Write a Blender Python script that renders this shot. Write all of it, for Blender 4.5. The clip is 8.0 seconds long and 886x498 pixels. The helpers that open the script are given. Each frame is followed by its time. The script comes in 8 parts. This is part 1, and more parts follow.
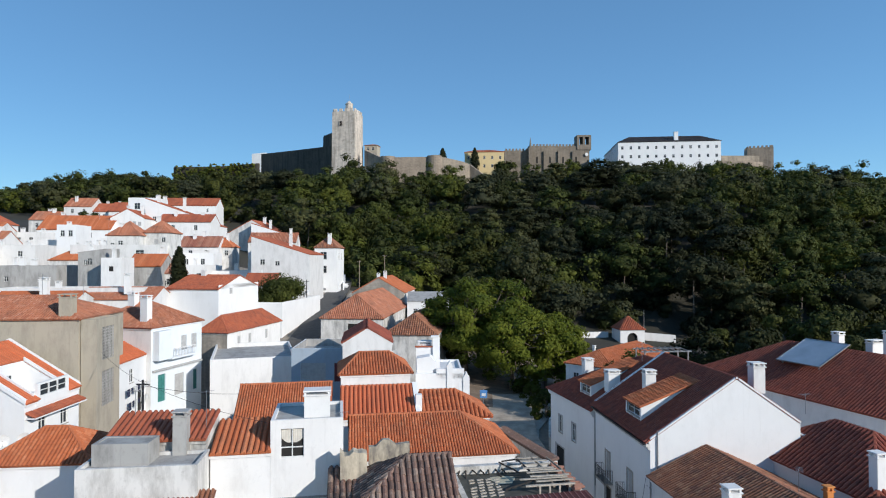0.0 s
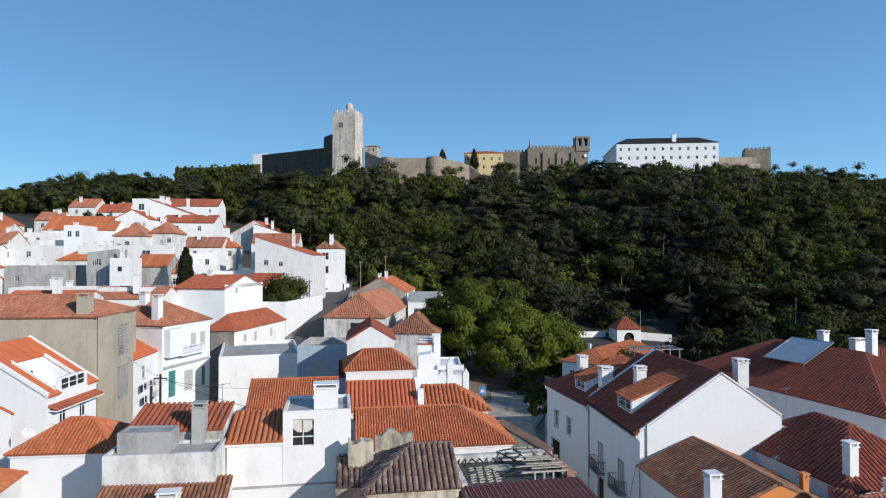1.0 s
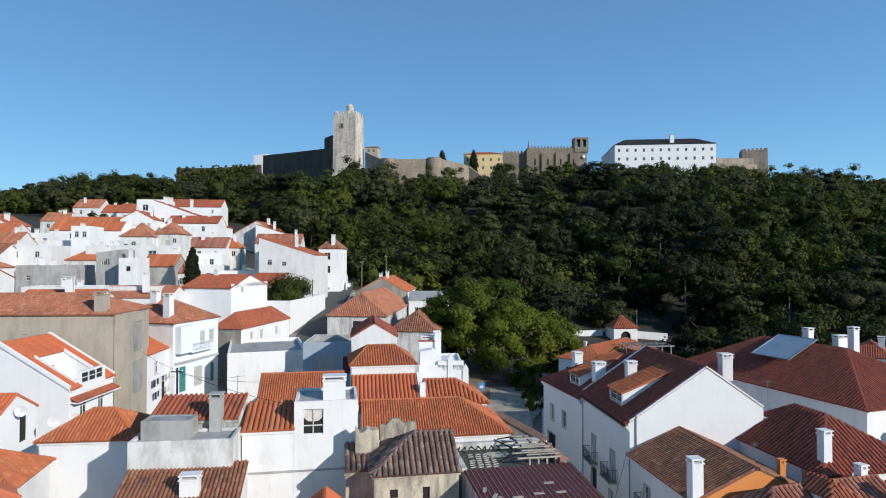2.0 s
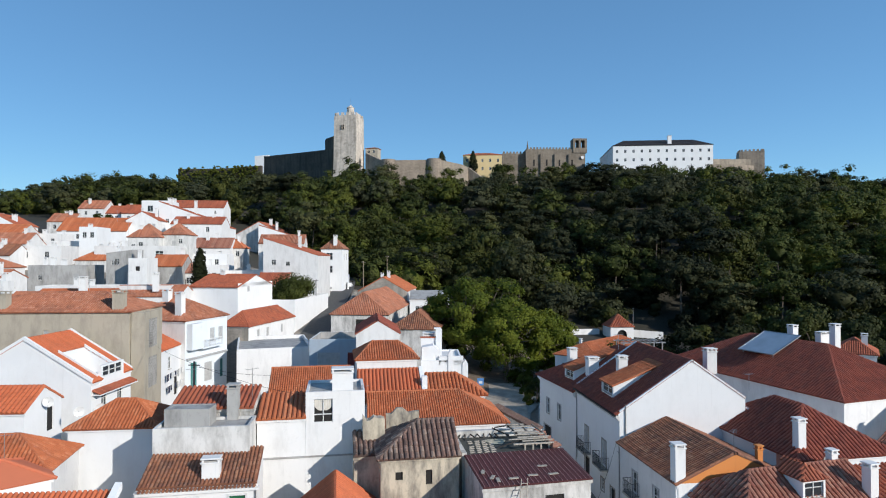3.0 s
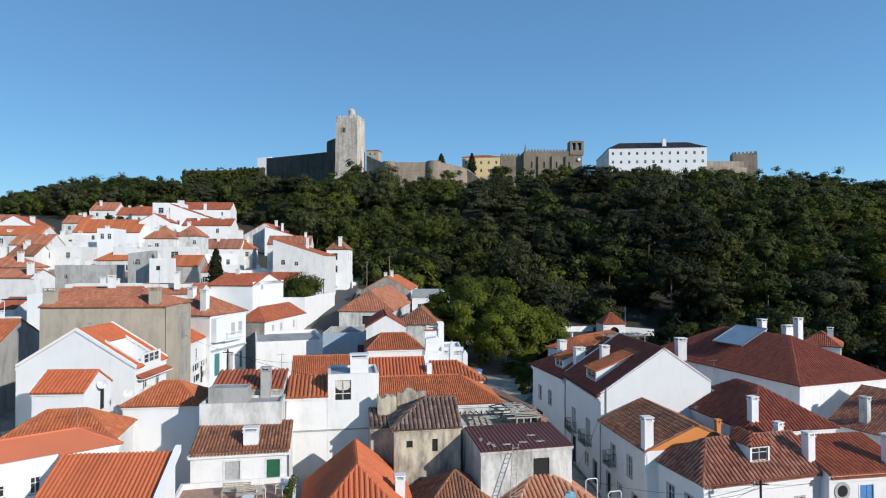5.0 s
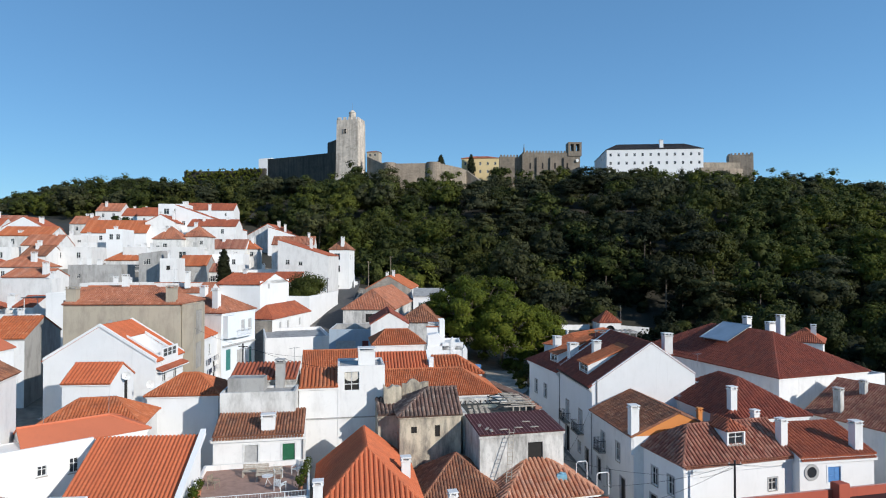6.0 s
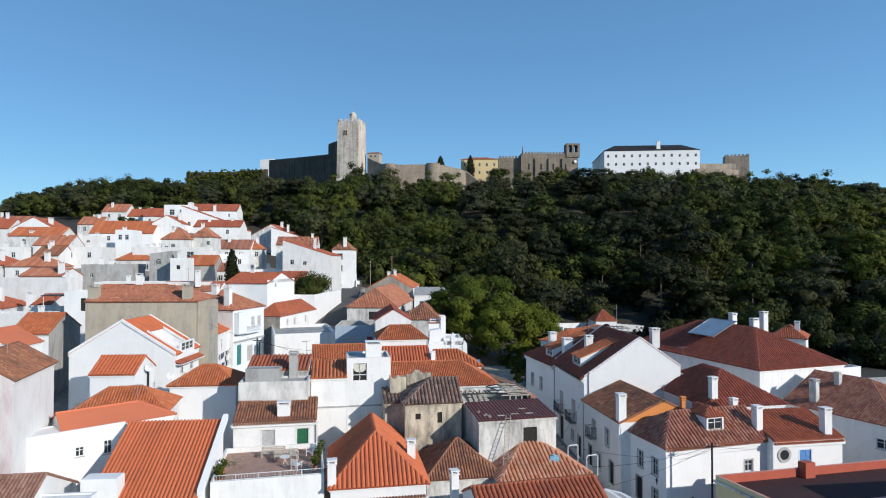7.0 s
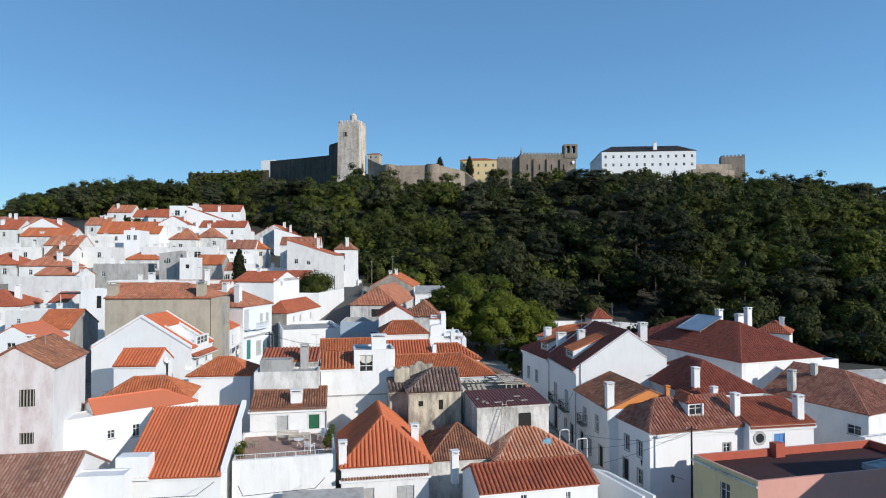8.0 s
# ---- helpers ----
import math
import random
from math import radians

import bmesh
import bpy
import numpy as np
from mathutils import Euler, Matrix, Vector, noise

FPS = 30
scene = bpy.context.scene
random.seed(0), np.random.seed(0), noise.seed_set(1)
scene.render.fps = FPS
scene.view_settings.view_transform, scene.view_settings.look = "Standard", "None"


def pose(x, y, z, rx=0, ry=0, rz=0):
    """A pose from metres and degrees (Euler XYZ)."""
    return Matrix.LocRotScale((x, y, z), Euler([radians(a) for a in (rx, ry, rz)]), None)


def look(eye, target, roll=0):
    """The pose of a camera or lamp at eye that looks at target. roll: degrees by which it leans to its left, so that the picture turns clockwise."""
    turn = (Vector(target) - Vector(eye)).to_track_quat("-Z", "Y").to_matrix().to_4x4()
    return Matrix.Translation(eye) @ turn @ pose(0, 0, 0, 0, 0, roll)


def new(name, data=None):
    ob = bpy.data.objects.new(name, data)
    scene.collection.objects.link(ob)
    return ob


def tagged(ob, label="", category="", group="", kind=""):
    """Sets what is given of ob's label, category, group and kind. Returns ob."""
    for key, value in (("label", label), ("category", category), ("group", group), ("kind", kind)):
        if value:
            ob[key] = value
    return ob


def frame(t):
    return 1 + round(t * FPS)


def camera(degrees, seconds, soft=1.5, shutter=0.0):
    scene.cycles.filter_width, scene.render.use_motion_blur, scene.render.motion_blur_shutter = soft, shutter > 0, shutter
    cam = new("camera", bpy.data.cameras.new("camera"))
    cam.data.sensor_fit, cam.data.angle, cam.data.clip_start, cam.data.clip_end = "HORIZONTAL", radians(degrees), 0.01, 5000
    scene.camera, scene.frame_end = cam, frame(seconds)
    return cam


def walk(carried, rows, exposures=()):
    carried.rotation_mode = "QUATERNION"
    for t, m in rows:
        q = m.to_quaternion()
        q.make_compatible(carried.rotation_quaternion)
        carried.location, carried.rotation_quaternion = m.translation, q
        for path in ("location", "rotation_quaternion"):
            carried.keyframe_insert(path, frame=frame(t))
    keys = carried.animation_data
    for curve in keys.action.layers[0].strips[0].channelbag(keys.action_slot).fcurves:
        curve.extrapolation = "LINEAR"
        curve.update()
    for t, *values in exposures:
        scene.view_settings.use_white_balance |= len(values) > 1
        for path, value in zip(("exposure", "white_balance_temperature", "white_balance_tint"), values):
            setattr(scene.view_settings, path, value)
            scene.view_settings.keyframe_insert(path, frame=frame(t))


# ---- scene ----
cam = camera(73.0, 8.0, soft=1.1)
PATH = [
    (0.0, look((0.000, 0.000, 16.000), (-7.496, 99.706, 17.595), -0.08)),
    (0.5, look((0.019, -1.256, 16.042), (-7.413, 98.454, 17.674), -0.06)),
    (1.0, look((0.045, -2.512, 16.090), (-7.345, 97.201, 17.722), 0.00)),
    (1.5, look((0.079, -3.828, 16.105), (-7.264, 95.888, 17.737), 0.02)),
    (3.0, look((0.211, -8.276, 16.106), (-6.995, 91.451, 17.750), 0.01)),
    (3.5, look((0.242, -9.978, 16.104), (-6.922, 89.751, 17.760), 0.01)),
    (4.0, look((0.270, -11.724, 16.112), (-6.815, 88.010, 17.775), 0.01)),
    (4.5, look((0.291, -13.553, 16.137), (-6.754, 86.185, 17.789), 0.01)),
    (6.0, look((0.364, -19.439, 16.154), (-6.494, 80.311, 17.805), 0.03)),
    (6.5, look((0.366, -21.552, 16.137), (-6.419, 78.204, 17.792), 0.03)),
    (7.0, look((0.389, -23.681, 16.102), (-6.325, 76.079, 17.760), 0.04)),
    (7.5, look((0.454, -25.822, 16.030), (-6.203, 73.942, 17.690), -0.00)),
    (8.0, look((0.517, -28.000, 15.951), (-6.061, 71.770, 17.601), -0.02)),
]
walk(cam, PATH)

# ---- light ----
SUN = Vector((0.74, -0.53, 0.385)).normalized()
world = bpy.data.worlds.new("sky")
scene.world = world
world.use_nodes = True
wn = world.node_tree
sky = wn.nodes.new("ShaderNodeTexSky")
sky.sky_type = "NISHITA"
sky.sun_disc = False
sky.sun_elevation = math.asin(SUN.z)
sky.sun_rotation = math.atan2(SUN.x, SUN.y)
sky.air_density, sky.dust_density, sky.ozone_density = 1.0, 0.0, 7.0
tint = wn.nodes.new("ShaderNodeMixRGB")
tint.blend_type = "MULTIPLY"
tint.inputs[0].default_value = 1.0
tint.inputs[2].default_value = (0.98, 1.04, 0.955, 1)
mirrored_sky = wn.nodes.new("ShaderNodeTexSky")  # added second sky, sun mirrored, to level brightness from side to side
mirrored_sky.sky_type, mirrored_sky.sun_disc, mirrored_sky.sun_elevation, mirrored_sky.sun_rotation = "NISHITA", False, sky.sun_elevation, -sky.sun_rotation
mirrored_sky.air_density, mirrored_sky.dust_density, mirrored_sky.ozone_density = 1.0, 0.0, 7.0
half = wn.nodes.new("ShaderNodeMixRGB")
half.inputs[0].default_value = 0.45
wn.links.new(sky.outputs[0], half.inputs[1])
wn.links.new(mirrored_sky.outputs[0], half.inputs[2])
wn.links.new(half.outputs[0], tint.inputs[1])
flat_blue = wn.nodes.new("ShaderNodeMixRGB")  # constant blue mixed into the sky's colour to flatten its brightness
flat_blue.inputs[0].default_value = 0.28
flat_blue.inputs[2].default_value = (1.12, 2.62, 4.70, 1)
wn.links.new(tint.outputs[0], flat_blue.inputs[1])
wn.links.new(flat_blue.outputs[0], wn.nodes["Background"].inputs[0])
wn.nodes["Background"].inputs[1].default_value = 0.147
sun = new("sun", bpy.data.lights.new("sun", "SUN"))
sun.data.energy, sun.data.angle, sun.data.color = 4.5, radians(0.53), (1.0, 0.955, 0.90)
sun.matrix_world = look(SUN * 300, (0, 0, 0))
scene.view_settings.exposure = 0.0


# ---- materials ----
def material(name, rough=0.8, metal=0.0):
    m = bpy.data.materials.new(name)
    m.use_nodes = True
    b = m.node_tree.nodes["Principled BSDF"]
    b.inputs["Roughness"].default_value, b.inputs["Metallic"].default_value = rough, metal
    return m, m.node_tree, b


def add(nt, kind, **values):
    n = nt.nodes.new(kind)
    for k, v in values.items():
        n.inputs[k.replace("_", " ")].default_value = v
    return n


def ramp(nt, source, stops):
    n = nt.nodes.new("ShaderNodeValToRGB")
    e = n.color_ramp.elements
    while len(e) < len(stops):
        e.new(0.5)
    for k, (p, c) in zip(e, stops):
        k.position, k.color = p, (*c, 1)
    nt.links.new(source, n.inputs[0])
    return n.outputs[0]


def mixed(nt, factor, a, b, mode="MIX"):
    n = nt.nodes.new("ShaderNodeMixRGB")
    n.blend_type = mode
    for s, v in zip(n.inputs, (factor, a, b)):
        if isinstance(v, (int, float)):
            s.default_value = v
        elif isinstance(v, tuple):
            s.default_value = (*v, 1)
        else:
            nt.links.new(v, s)
    return n.outputs[0]


def place(nt, scale=(1, 1, 1)):
    c = nt.nodes.new("ShaderNodeNewGeometry")
    m = nt.nodes.new("ShaderNodeMapping")
    m.inputs["Scale"].default_value = scale
    nt.links.new(c.outputs["Position"], m.inputs[0])
    return m.outputs[0]


def noisy(nt, scale, detail=4.0, at=None, rough=0.55):
    n = add(nt, "ShaderNodeTexNoise", Scale=scale, Detail=detail, Roughness=rough)
    nt.links.new(at or place(nt), n.inputs["Vector"])
    return n.outputs["Fac"]


def bump(nt, b, height, strength=0.3, distance=0.02):
    n = add(nt, "ShaderNodeBump", Strength=strength, Distance=distance)
    nt.links.new(height, n.inputs["Height"])
    nt.links.new(n.outputs[0], b.inputs["Normal"])


def plaster(name, colour, dirt=(0.25, 0.24, 0.22), amount=0.35, rough=0.85):
    """Painted render: cloudy paint, rain streaks and a fine grain."""
    m, nt, b = material(name, rough)
    big = noisy(nt, 0.35, 5)
    streak = noisy(nt, 0.9, 7, place(nt, (1.0, 1.0, 0.35)), 0.68)
    low = noisy(nt, 2.2, 6, None, 0.7)
    grain = noisy(nt, 14, 3)
    a = mixed(nt, ramp(nt, big, [(0.35, (0, 0, 0)), (0.75, (0.5, 0.5, 0.5))]), colour, tuple(c * 0.86 for c in colour))
    f = ramp(nt, streak, [(0.55 - amount * 0.15, (0, 0, 0)), (0.85 - amount * 0.2, (amount, amount, amount))])
    a = mixed(nt, f, a, dirt)
    g = ramp(nt, low, [(0.58, (0, 0, 0)), (0.8, (amount * 0.7, amount * 0.7, amount * 0.7))])
    a = mixed(nt, g, a, dirt)
    drip = noisy(nt, 3.2, 5, place(nt, (1.0, 1.0, 0.07)), 0.6)
    k = 0.25 + amount * 0.5
    a = mixed(nt, ramp(nt, drip, [(0.60, (0, 0, 0)), (0.74, (k, k, k))]), a, tuple((c + d) / 2 for c, d in zip(colour, dirt)))
    spots = noisy(nt, 6.5, 5, None, 0.75)
    a = mixed(nt, ramp(nt, spots, [(0.64, (0, 0, 0)), (0.74, (k * 0.8, k * 0.8, k * 0.8))]), a, dirt)
    nt.links.new(a, b.inputs["Base Color"])
    bump(nt, b, grain, 0.3, 0.012)
    return m


def tiles(name, colours, lichen=0.3, dark=(0.05, 0.04, 0.035)):
    """Clay roof tiles: each tile its own tone, with lichen and soot in patches."""
    m, nt, b = material(name, 0.82)
    geo = nt.nodes.new("ShaderNodeNewGeometry")
    tone = ramp(nt, geo.outputs["Random Per Island"], [(i / (len(colours) - 1), c) for i, c in enumerate(colours)])
    patch = noisy(nt, 0.55, 6, rough=0.65)
    fine = noisy(nt, 7, 4)
    a = mixed(nt, ramp(nt, fine, [(0.35, (0, 0, 0)), (0.8, (0.5, 0.5, 0.5))]), tone, tuple(c * 0.6 for c in colours[0]))
    f = ramp(nt, patch, [(0.47, (0, 0, 0)), (0.72, (lichen, lichen, lichen))])
    a = mixed(nt, f, a, dark)
    pale = noisy(nt, 2.4, 5, None, 0.7)
    g = lichen * 0.8
    a = mixed(nt, ramp(nt, pale, [(0.58, (0, 0, 0)), (0.72, (g, g, g))]), a, tuple(min(1, c * 0.8 + 0.16) for c in colours[-1]))
    nt.links.new(a, b.inputs["Base Color"])
    bump(nt, b, fine, 0.4, 0.015)
    return m


def stone(name, colour, dark, size=0.9, streaks=0.8):
    """Old masonry: stones of different tones, long dark rain streaks and pale patches."""
    m, nt, b = material(name, 0.92)
    v = add(nt, "ShaderNodeTexVoronoi", Scale=size)
    nt.links.new(place(nt, (1, 1, 1.8)), v.inputs["Vector"])
    bw = nt.nodes.new("ShaderNodeRGBToBW")
    nt.links.new(v.outputs["Color"], bw.inputs[0])
    fine = noisy(nt, 2.5, 6, None, 0.7)
    a = mixed(nt, ramp(nt, bw.outputs[0], [(0.2, (0, 0, 0)), (0.8, (0.55, 0.55, 0.55))]), colour, tuple(c * 0.62 for c in colour))
    a = mixed(nt, ramp(nt, noisy(nt, 0.1, 6, None, 0.65), [(0.45, (0, 0, 0)), (0.66, (0.7, 0.7, 0.7))]), a, tuple(min(1, c * 1.35) for c in colour))
    k = streaks
    a = mixed(nt, ramp(nt, noisy(nt, 0.55, 6, place(nt, (1, 1, 0.09)), 0.62), [(0.45, (0, 0, 0)), (0.68, (k, k, k))]), a, dark)
    a = mixed(nt, ramp(nt, noisy(nt, 0.17, 6, None, 0.7), [(0.55, (0, 0, 0)), (0.72, (0.7, 0.7, 0.7))]), a, dark)
    nt.links.new(a, b.inputs["Base Color"])
    bump(nt, b, fine, 0.7, 0.1)
    return m


def plain(name, colour, rough=0.6, metal=0.0, vary=0.25, scale=3.0):
    m, nt, b = material(name, rough, metal)
    n = noisy(nt, scale, 5)
    lo = tuple(c * (1 - vary) for c in colour)
    nt.links.new(mixed(nt, ramp(nt, n, [(0.3, (0, 0, 0)), (0.7, (1, 1, 1))]), lo, colour), b.inputs["Base Color"])
    bump(nt, b, noisy(nt, scale * 6, 3), 0.15, 0.01)
    return m


def leaves(name, colours, rough=0.6):
    """Foliage: tones that change from crown to crown, with a little change from spray to spray."""
    m, nt, b = material(name, rough)
    geo = nt.nodes.new("ShaderNodeNewGeometry")
    crown = noisy(nt, 0.06, 2)
    tone = ramp(nt, crown, [(0.38 + 0.25 * i / (len(colours) - 1), c) for i, c in enumerate(colours)])
    patch = noisy(nt, 0.03, 3)
    a = mixed(nt, ramp(nt, patch, [(0.4, (0, 0, 0)), (0.62, (1, 1, 1))]), tone, mixed(nt, 1.0, tone, (1.22, 1.15, 0.88), "MULTIPLY"))
    a = mixed(nt, ramp(nt, geo.outputs["Random Per Island"], [(0.0, (0, 0, 0)), (1.0, (1, 1, 1))]), mixed(nt, 1.0, a, (0.7, 0.72, 0.75), "MULTIPLY"), mixed(nt, 1.0, a, (1.25, 1.2, 1.1), "MULTIPLY"))
    nt.links.new(a, b.inputs["Base Color"])
    bump(nt, b, noisy(nt, 2.2, 4, None, 0.7), 0.7, 0.3)
    t = nt.nodes.new("ShaderNodeBsdfTranslucent")
    nt.links.new(a, t.inputs[0])
    s = nt.nodes.new("ShaderNodeMixShader")
    s.inputs[0].default_value = 0.22
    nt.links.new(b.outputs[0], s.inputs[1])
    nt.links.new(t.outputs[0], s.inputs[2])
    nt.links.new(s.outputs[0], nt.nodes["Material Output"].inputs[0])
    b.inputs["Specular IOR Level"].default_value = 0.12
    return m


STAINED = plaster("rain_stained_limewash", (0.68, 0.67, 0.64), (0.25, 0.24, 0.22), 0.75)
WHITE = plaster("white_limewash", (0.76, 0.75, 0.73), (0.34, 0.33, 0.31), 0.36)
FRESH = plaster("fresh_white_paint", (0.78, 0.78, 0.77), (0.48, 0.47, 0.45), 0.24)
OLD = plaster("weathered_white_render", (0.66, 0.64, 0.60), (0.16, 0.155, 0.14), 0.85)
AGED = plaster("aged_pale_limewash", (0.70, 0.69, 0.67), (0.36, 0.35, 0.33), 0.5)
GREY = plaster("bare_grey_render", (0.40, 0.39, 0.37), (0.14, 0.135, 0.125), 0.7)
RUINPLASTER = plaster("crumbling_ochre_render", (0.60, 0.52, 0.39), (0.14, 0.125, 0.11), 1.0)
TAN = plaster("tan_cement_render", (0.42, 0.37, 0.29), (0.18, 0.16, 0.13), 0.55)
PINKISH = plaster("faded_pink_grey_render", (0.64, 0.59, 0.575), (0.40, 0.29, 0.285), 0.75)
PALEBLUE = plaster("pale_blue_white_paint", (0.72, 0.76, 0.785), (0.45, 0.46, 0.46), 0.3)
# blue-grey paint with the shade on the garage front put into its colour
BLUEGREY = plaster("shaded_blue_grey_paint", (0.34, 0.41, 0.48), (0.22, 0.23, 0.24), 0.4)
ORANGE = plaster("orange_paint", (0.62, 0.23, 0.06), (0.40, 0.15, 0.06), 0.3)
YELLOW = plaster("pale_yellow_paint", (0.64, 0.53, 0.30), (0.35, 0.30, 0.20), 0.4)
OCHRE = plaster("ochre_paint", (0.68, 0.52, 0.27), (0.40, 0.28, 0.14), 0.3)
PEACH = plaster("peach_paint", (0.62, 0.31, 0.25), (0.42, 0.23, 0.19), 0.4)
DARKDECK = plain("dark_red_brown_deck", (0.050, 0.014, 0.013), 0.85, 0, 0.4, 1.2)
SETTS = plain("worn_grey_stone_setts", (0.29, 0.255, 0.21), 0.9, 0, 0.45, 0.9)
REDPAINT = plaster("red_roof_coating", (0.42, 0.09, 0.05), (0.20, 0.05, 0.04), 0.4)
ORANGECOAT = plaster("orange_roof_coating", (0.60, 0.17, 0.08), (0.40, 0.12, 0.07), 0.3)
T_ORANGE = tiles("orange_clay_tiles", [(0.43, 0.118, 0.044), (0.52, 0.150, 0.055), (0.46, 0.130, 0.048), (0.58, 0.205, 0.090)], 0.34)
T_BRIGHT = tiles("bright_orange_tiles", [(0.52, 0.130, 0.050), (0.60, 0.160, 0.064), (0.56, 0.142, 0.056)], 0.22)
T_RED = tiles("dark_red_tiles", [(0.22, 0.050, 0.030), (0.30, 0.070, 0.038), (0.35, 0.09, 0.048), (0.26, 0.062, 0.036)], 0.4)
T_BROWN = tiles("brown_weathered_tiles", [(0.27, 0.105, 0.055), (0.35, 0.14, 0.07), (0.20, 0.08, 0.048), (0.42, 0.20, 0.11)], 0.6)
T_OLD = tiles("old_purple_brown_tiles", [(0.17, 0.095, 0.072), (0.27, 0.165, 0.125), (0.12, 0.068, 0.052), (0.36, 0.26, 0.20)], 0.75)
T_DARK = tiles("near_black_tiles", [(0.050, 0.042, 0.040), (0.065, 0.050, 0.045), (0.040, 0.035, 0.034)], 0.3)
T_ROSE = tiles("faded_rose_brown_tiles", [(0.30, 0.150, 0.105), (0.36, 0.20, 0.145), (0.24, 0.105, 0.07), (0.42, 0.26, 0.19)], 0.5)
T_MID = tiles("red_clay_tiles", [(0.36, 0.092, 0.043), (0.46, 0.128, 0.058), (0.41, 0.108, 0.050), (0.32, 0.084, 0.042)], 0.38)
T_PALE = tiles("pale_pink_tiles", [(0.52, 0.22, 0.12), (0.60, 0.30, 0.18), (0.46, 0.15, 0.07), (0.66, 0.38, 0.26)], 0.35)
T_MIX = tiles("mixed_red_brown_tiles", [(0.27, 0.085, 0.055), (0.38, 0.15, 0.09), (0.46, 0.22, 0.145), (0.31, 0.10, 0.06)], 0.45)
T_FADE = tiles("faded_orange_tiles", [(0.42, 0.155, 0.080), (0.49, 0.190, 0.102), (0.36, 0.118, 0.060), (0.54, 0.25, 0.155)], 0.55)
RIB = plain("pale_maroon_sheet_rib", (0.34, 0.17, 0.155), 0.6)
T_MAROON = tiles("maroon_ribbed_sheet", [(0.075, 0.017, 0.018), (0.095, 0.021, 0.021)], 0.2)
STONE = stone("grey_castle_stone", (0.31, 0.26, 0.20), (0.10, 0.085, 0.07), 0.9, 0.45)
# castle stone darkened: the shade on these walls is put into the colour
SHADEDSTONE = stone("shade_darkened_castle_stone", (0.088, 0.073, 0.057), (0.028, 0.025, 0.022))
CHURCHSTONE = stone("brown_grey_church_stone", (0.21, 0.175, 0.135), (0.075, 0.063, 0.052), 0.8, 0.4)
RUBBLE = stone("rubble_wall_stone", (0.36, 0.32, 0.27), (0.16, 0.15, 0.13), 2.5)
GLASS, _nt, _b = material("window_glass", 0.08)
_b.inputs["Base Color"].default_value = (0.03, 0.035, 0.04, 1)
# near-black for panels in openings: room shade put into the colour
ROOMSHADE = plain("painted_room_shade", (0.02, 0.018, 0.016), 0.9)
FRAME = plain("white_window_paint", (0.75, 0.75, 0.73), 0.5)
GREYPAINT = plain("grey_painted_surround", (0.45, 0.45, 0.44), 0.7)
GREENWOOD = plain("green_painted_wood", (0.02, 0.13, 0.06), 0.5)
TEALWOOD = plain("teal_painted_wood", (0.05, 0.22, 0.20), 0.5)
BLUEWOOD = plain("blue_painted_wood", (0.10, 0.27, 0.58), 0.5)
REDWOOD = plain("dark_red_painted_wood", (0.16, 0.02, 0.02), 0.5)
WOOD = plain("weathered_timber", (0.34, 0.27, 0.20), 0.8, 0, 0.5, 6)
PALEWOOD = plain("pale_timber", (0.52, 0.46, 0.38), 0.8, 0, 0.5, 6)
IRON = plain("dark_iron", (0.04, 0.04, 0.045), 0.5, 0.6)
STEEL = plain("galvanised_steel", (0.42, 0.43, 0.44), 0.4, 0.8)
CURTAIN = plain("cream_curtain_cloth", (0.66, 0.62, 0.54), 0.9)
PLASTIC = plain("white_plastic", (0.78, 0.78, 0.76), 0.45)
LEAF_DARK = leaves("dark_leaves", [(0.014, 0.018, 0.008), (0.022, 0.027, 0.012), (0.032, 0.038, 0.016)])
LEAF_PINE = leaves("pine_needles", [(0.019, 0.024, 0.013), (0.029, 0.035, 0.018), (0.040, 0.046, 0.023)])
LEAF_PINE_GREY = leaves("grey_pine_needles", [(0.040, 0.046, 0.025), (0.055, 0.062, 0.033), (0.072, 0.080, 0.041)])
LEAF_DEEP = leaves("deep_green_leaves", [(0.031, 0.039, 0.012), (0.046, 0.055, 0.016), (0.062, 0.072, 0.021)])
LEAF_MID = leaves("green_leaves", [(0.037, 0.049, 0.014), (0.054, 0.069, 0.020), (0.073, 0.090, 0.026)])
LEAF_PLANE = leaves("plane_tree_leaves", [(0.060, 0.084, 0.012), (0.086, 0.112, 0.016), (0.122, 0.146, 0.022), (0.068, 0.092, 0.013)])
LEAF_BRIGHT = leaves("light_green_leaves", [(0.058, 0.072, 0.014), (0.074, 0.090, 0.018), (0.092, 0.108, 0.023)])
BARK = plain("grey_brown_bark", (0.16, 0.125, 0.095), 0.9, 0, 0.5, 4)
ASPHALT = plain("worn_asphalt", (0.085, 0.083, 0.08), 0.9, 0, 0.35, 1.5)
# setts made paler: sunlight on this street is put into the colour
STREET = plain("sunlit_worn_limestone_setts", (0.47, 0.40, 0.32), 0.9, 0, 0.4, 0.9)
EARTHPATH = plain("packed_brown_earth", (0.24, 0.18, 0.13), 0.95, 0, 0.5, 0.8)
PAVING = plain("pale_limestone_paving", (0.40, 0.37, 0.32), 0.85, 0, 0.35, 1.2)
RAMPART = stone("sunlit_rampart_stone", (0.29, 0.235, 0.18), (0.10, 0.083, 0.066), 0.9, 0.4)
KEEPSTONE = stone("pale_keep_stone", (0.60, 0.53, 0.45), (0.19, 0.16, 0.13), 0.7, 0.7)
# pale tone: the sky's reflection is put into the glass colour
SOLAR = plain("sky_pale_solar_glass", (0.36, 0.42, 0.48), 0.28, 0.2, 0.2, 0.8)
TERRACOTTA = plain("terracotta_floor_tiles", (0.42, 0.26, 0.20), 0.8, 0, 0.3, 2)


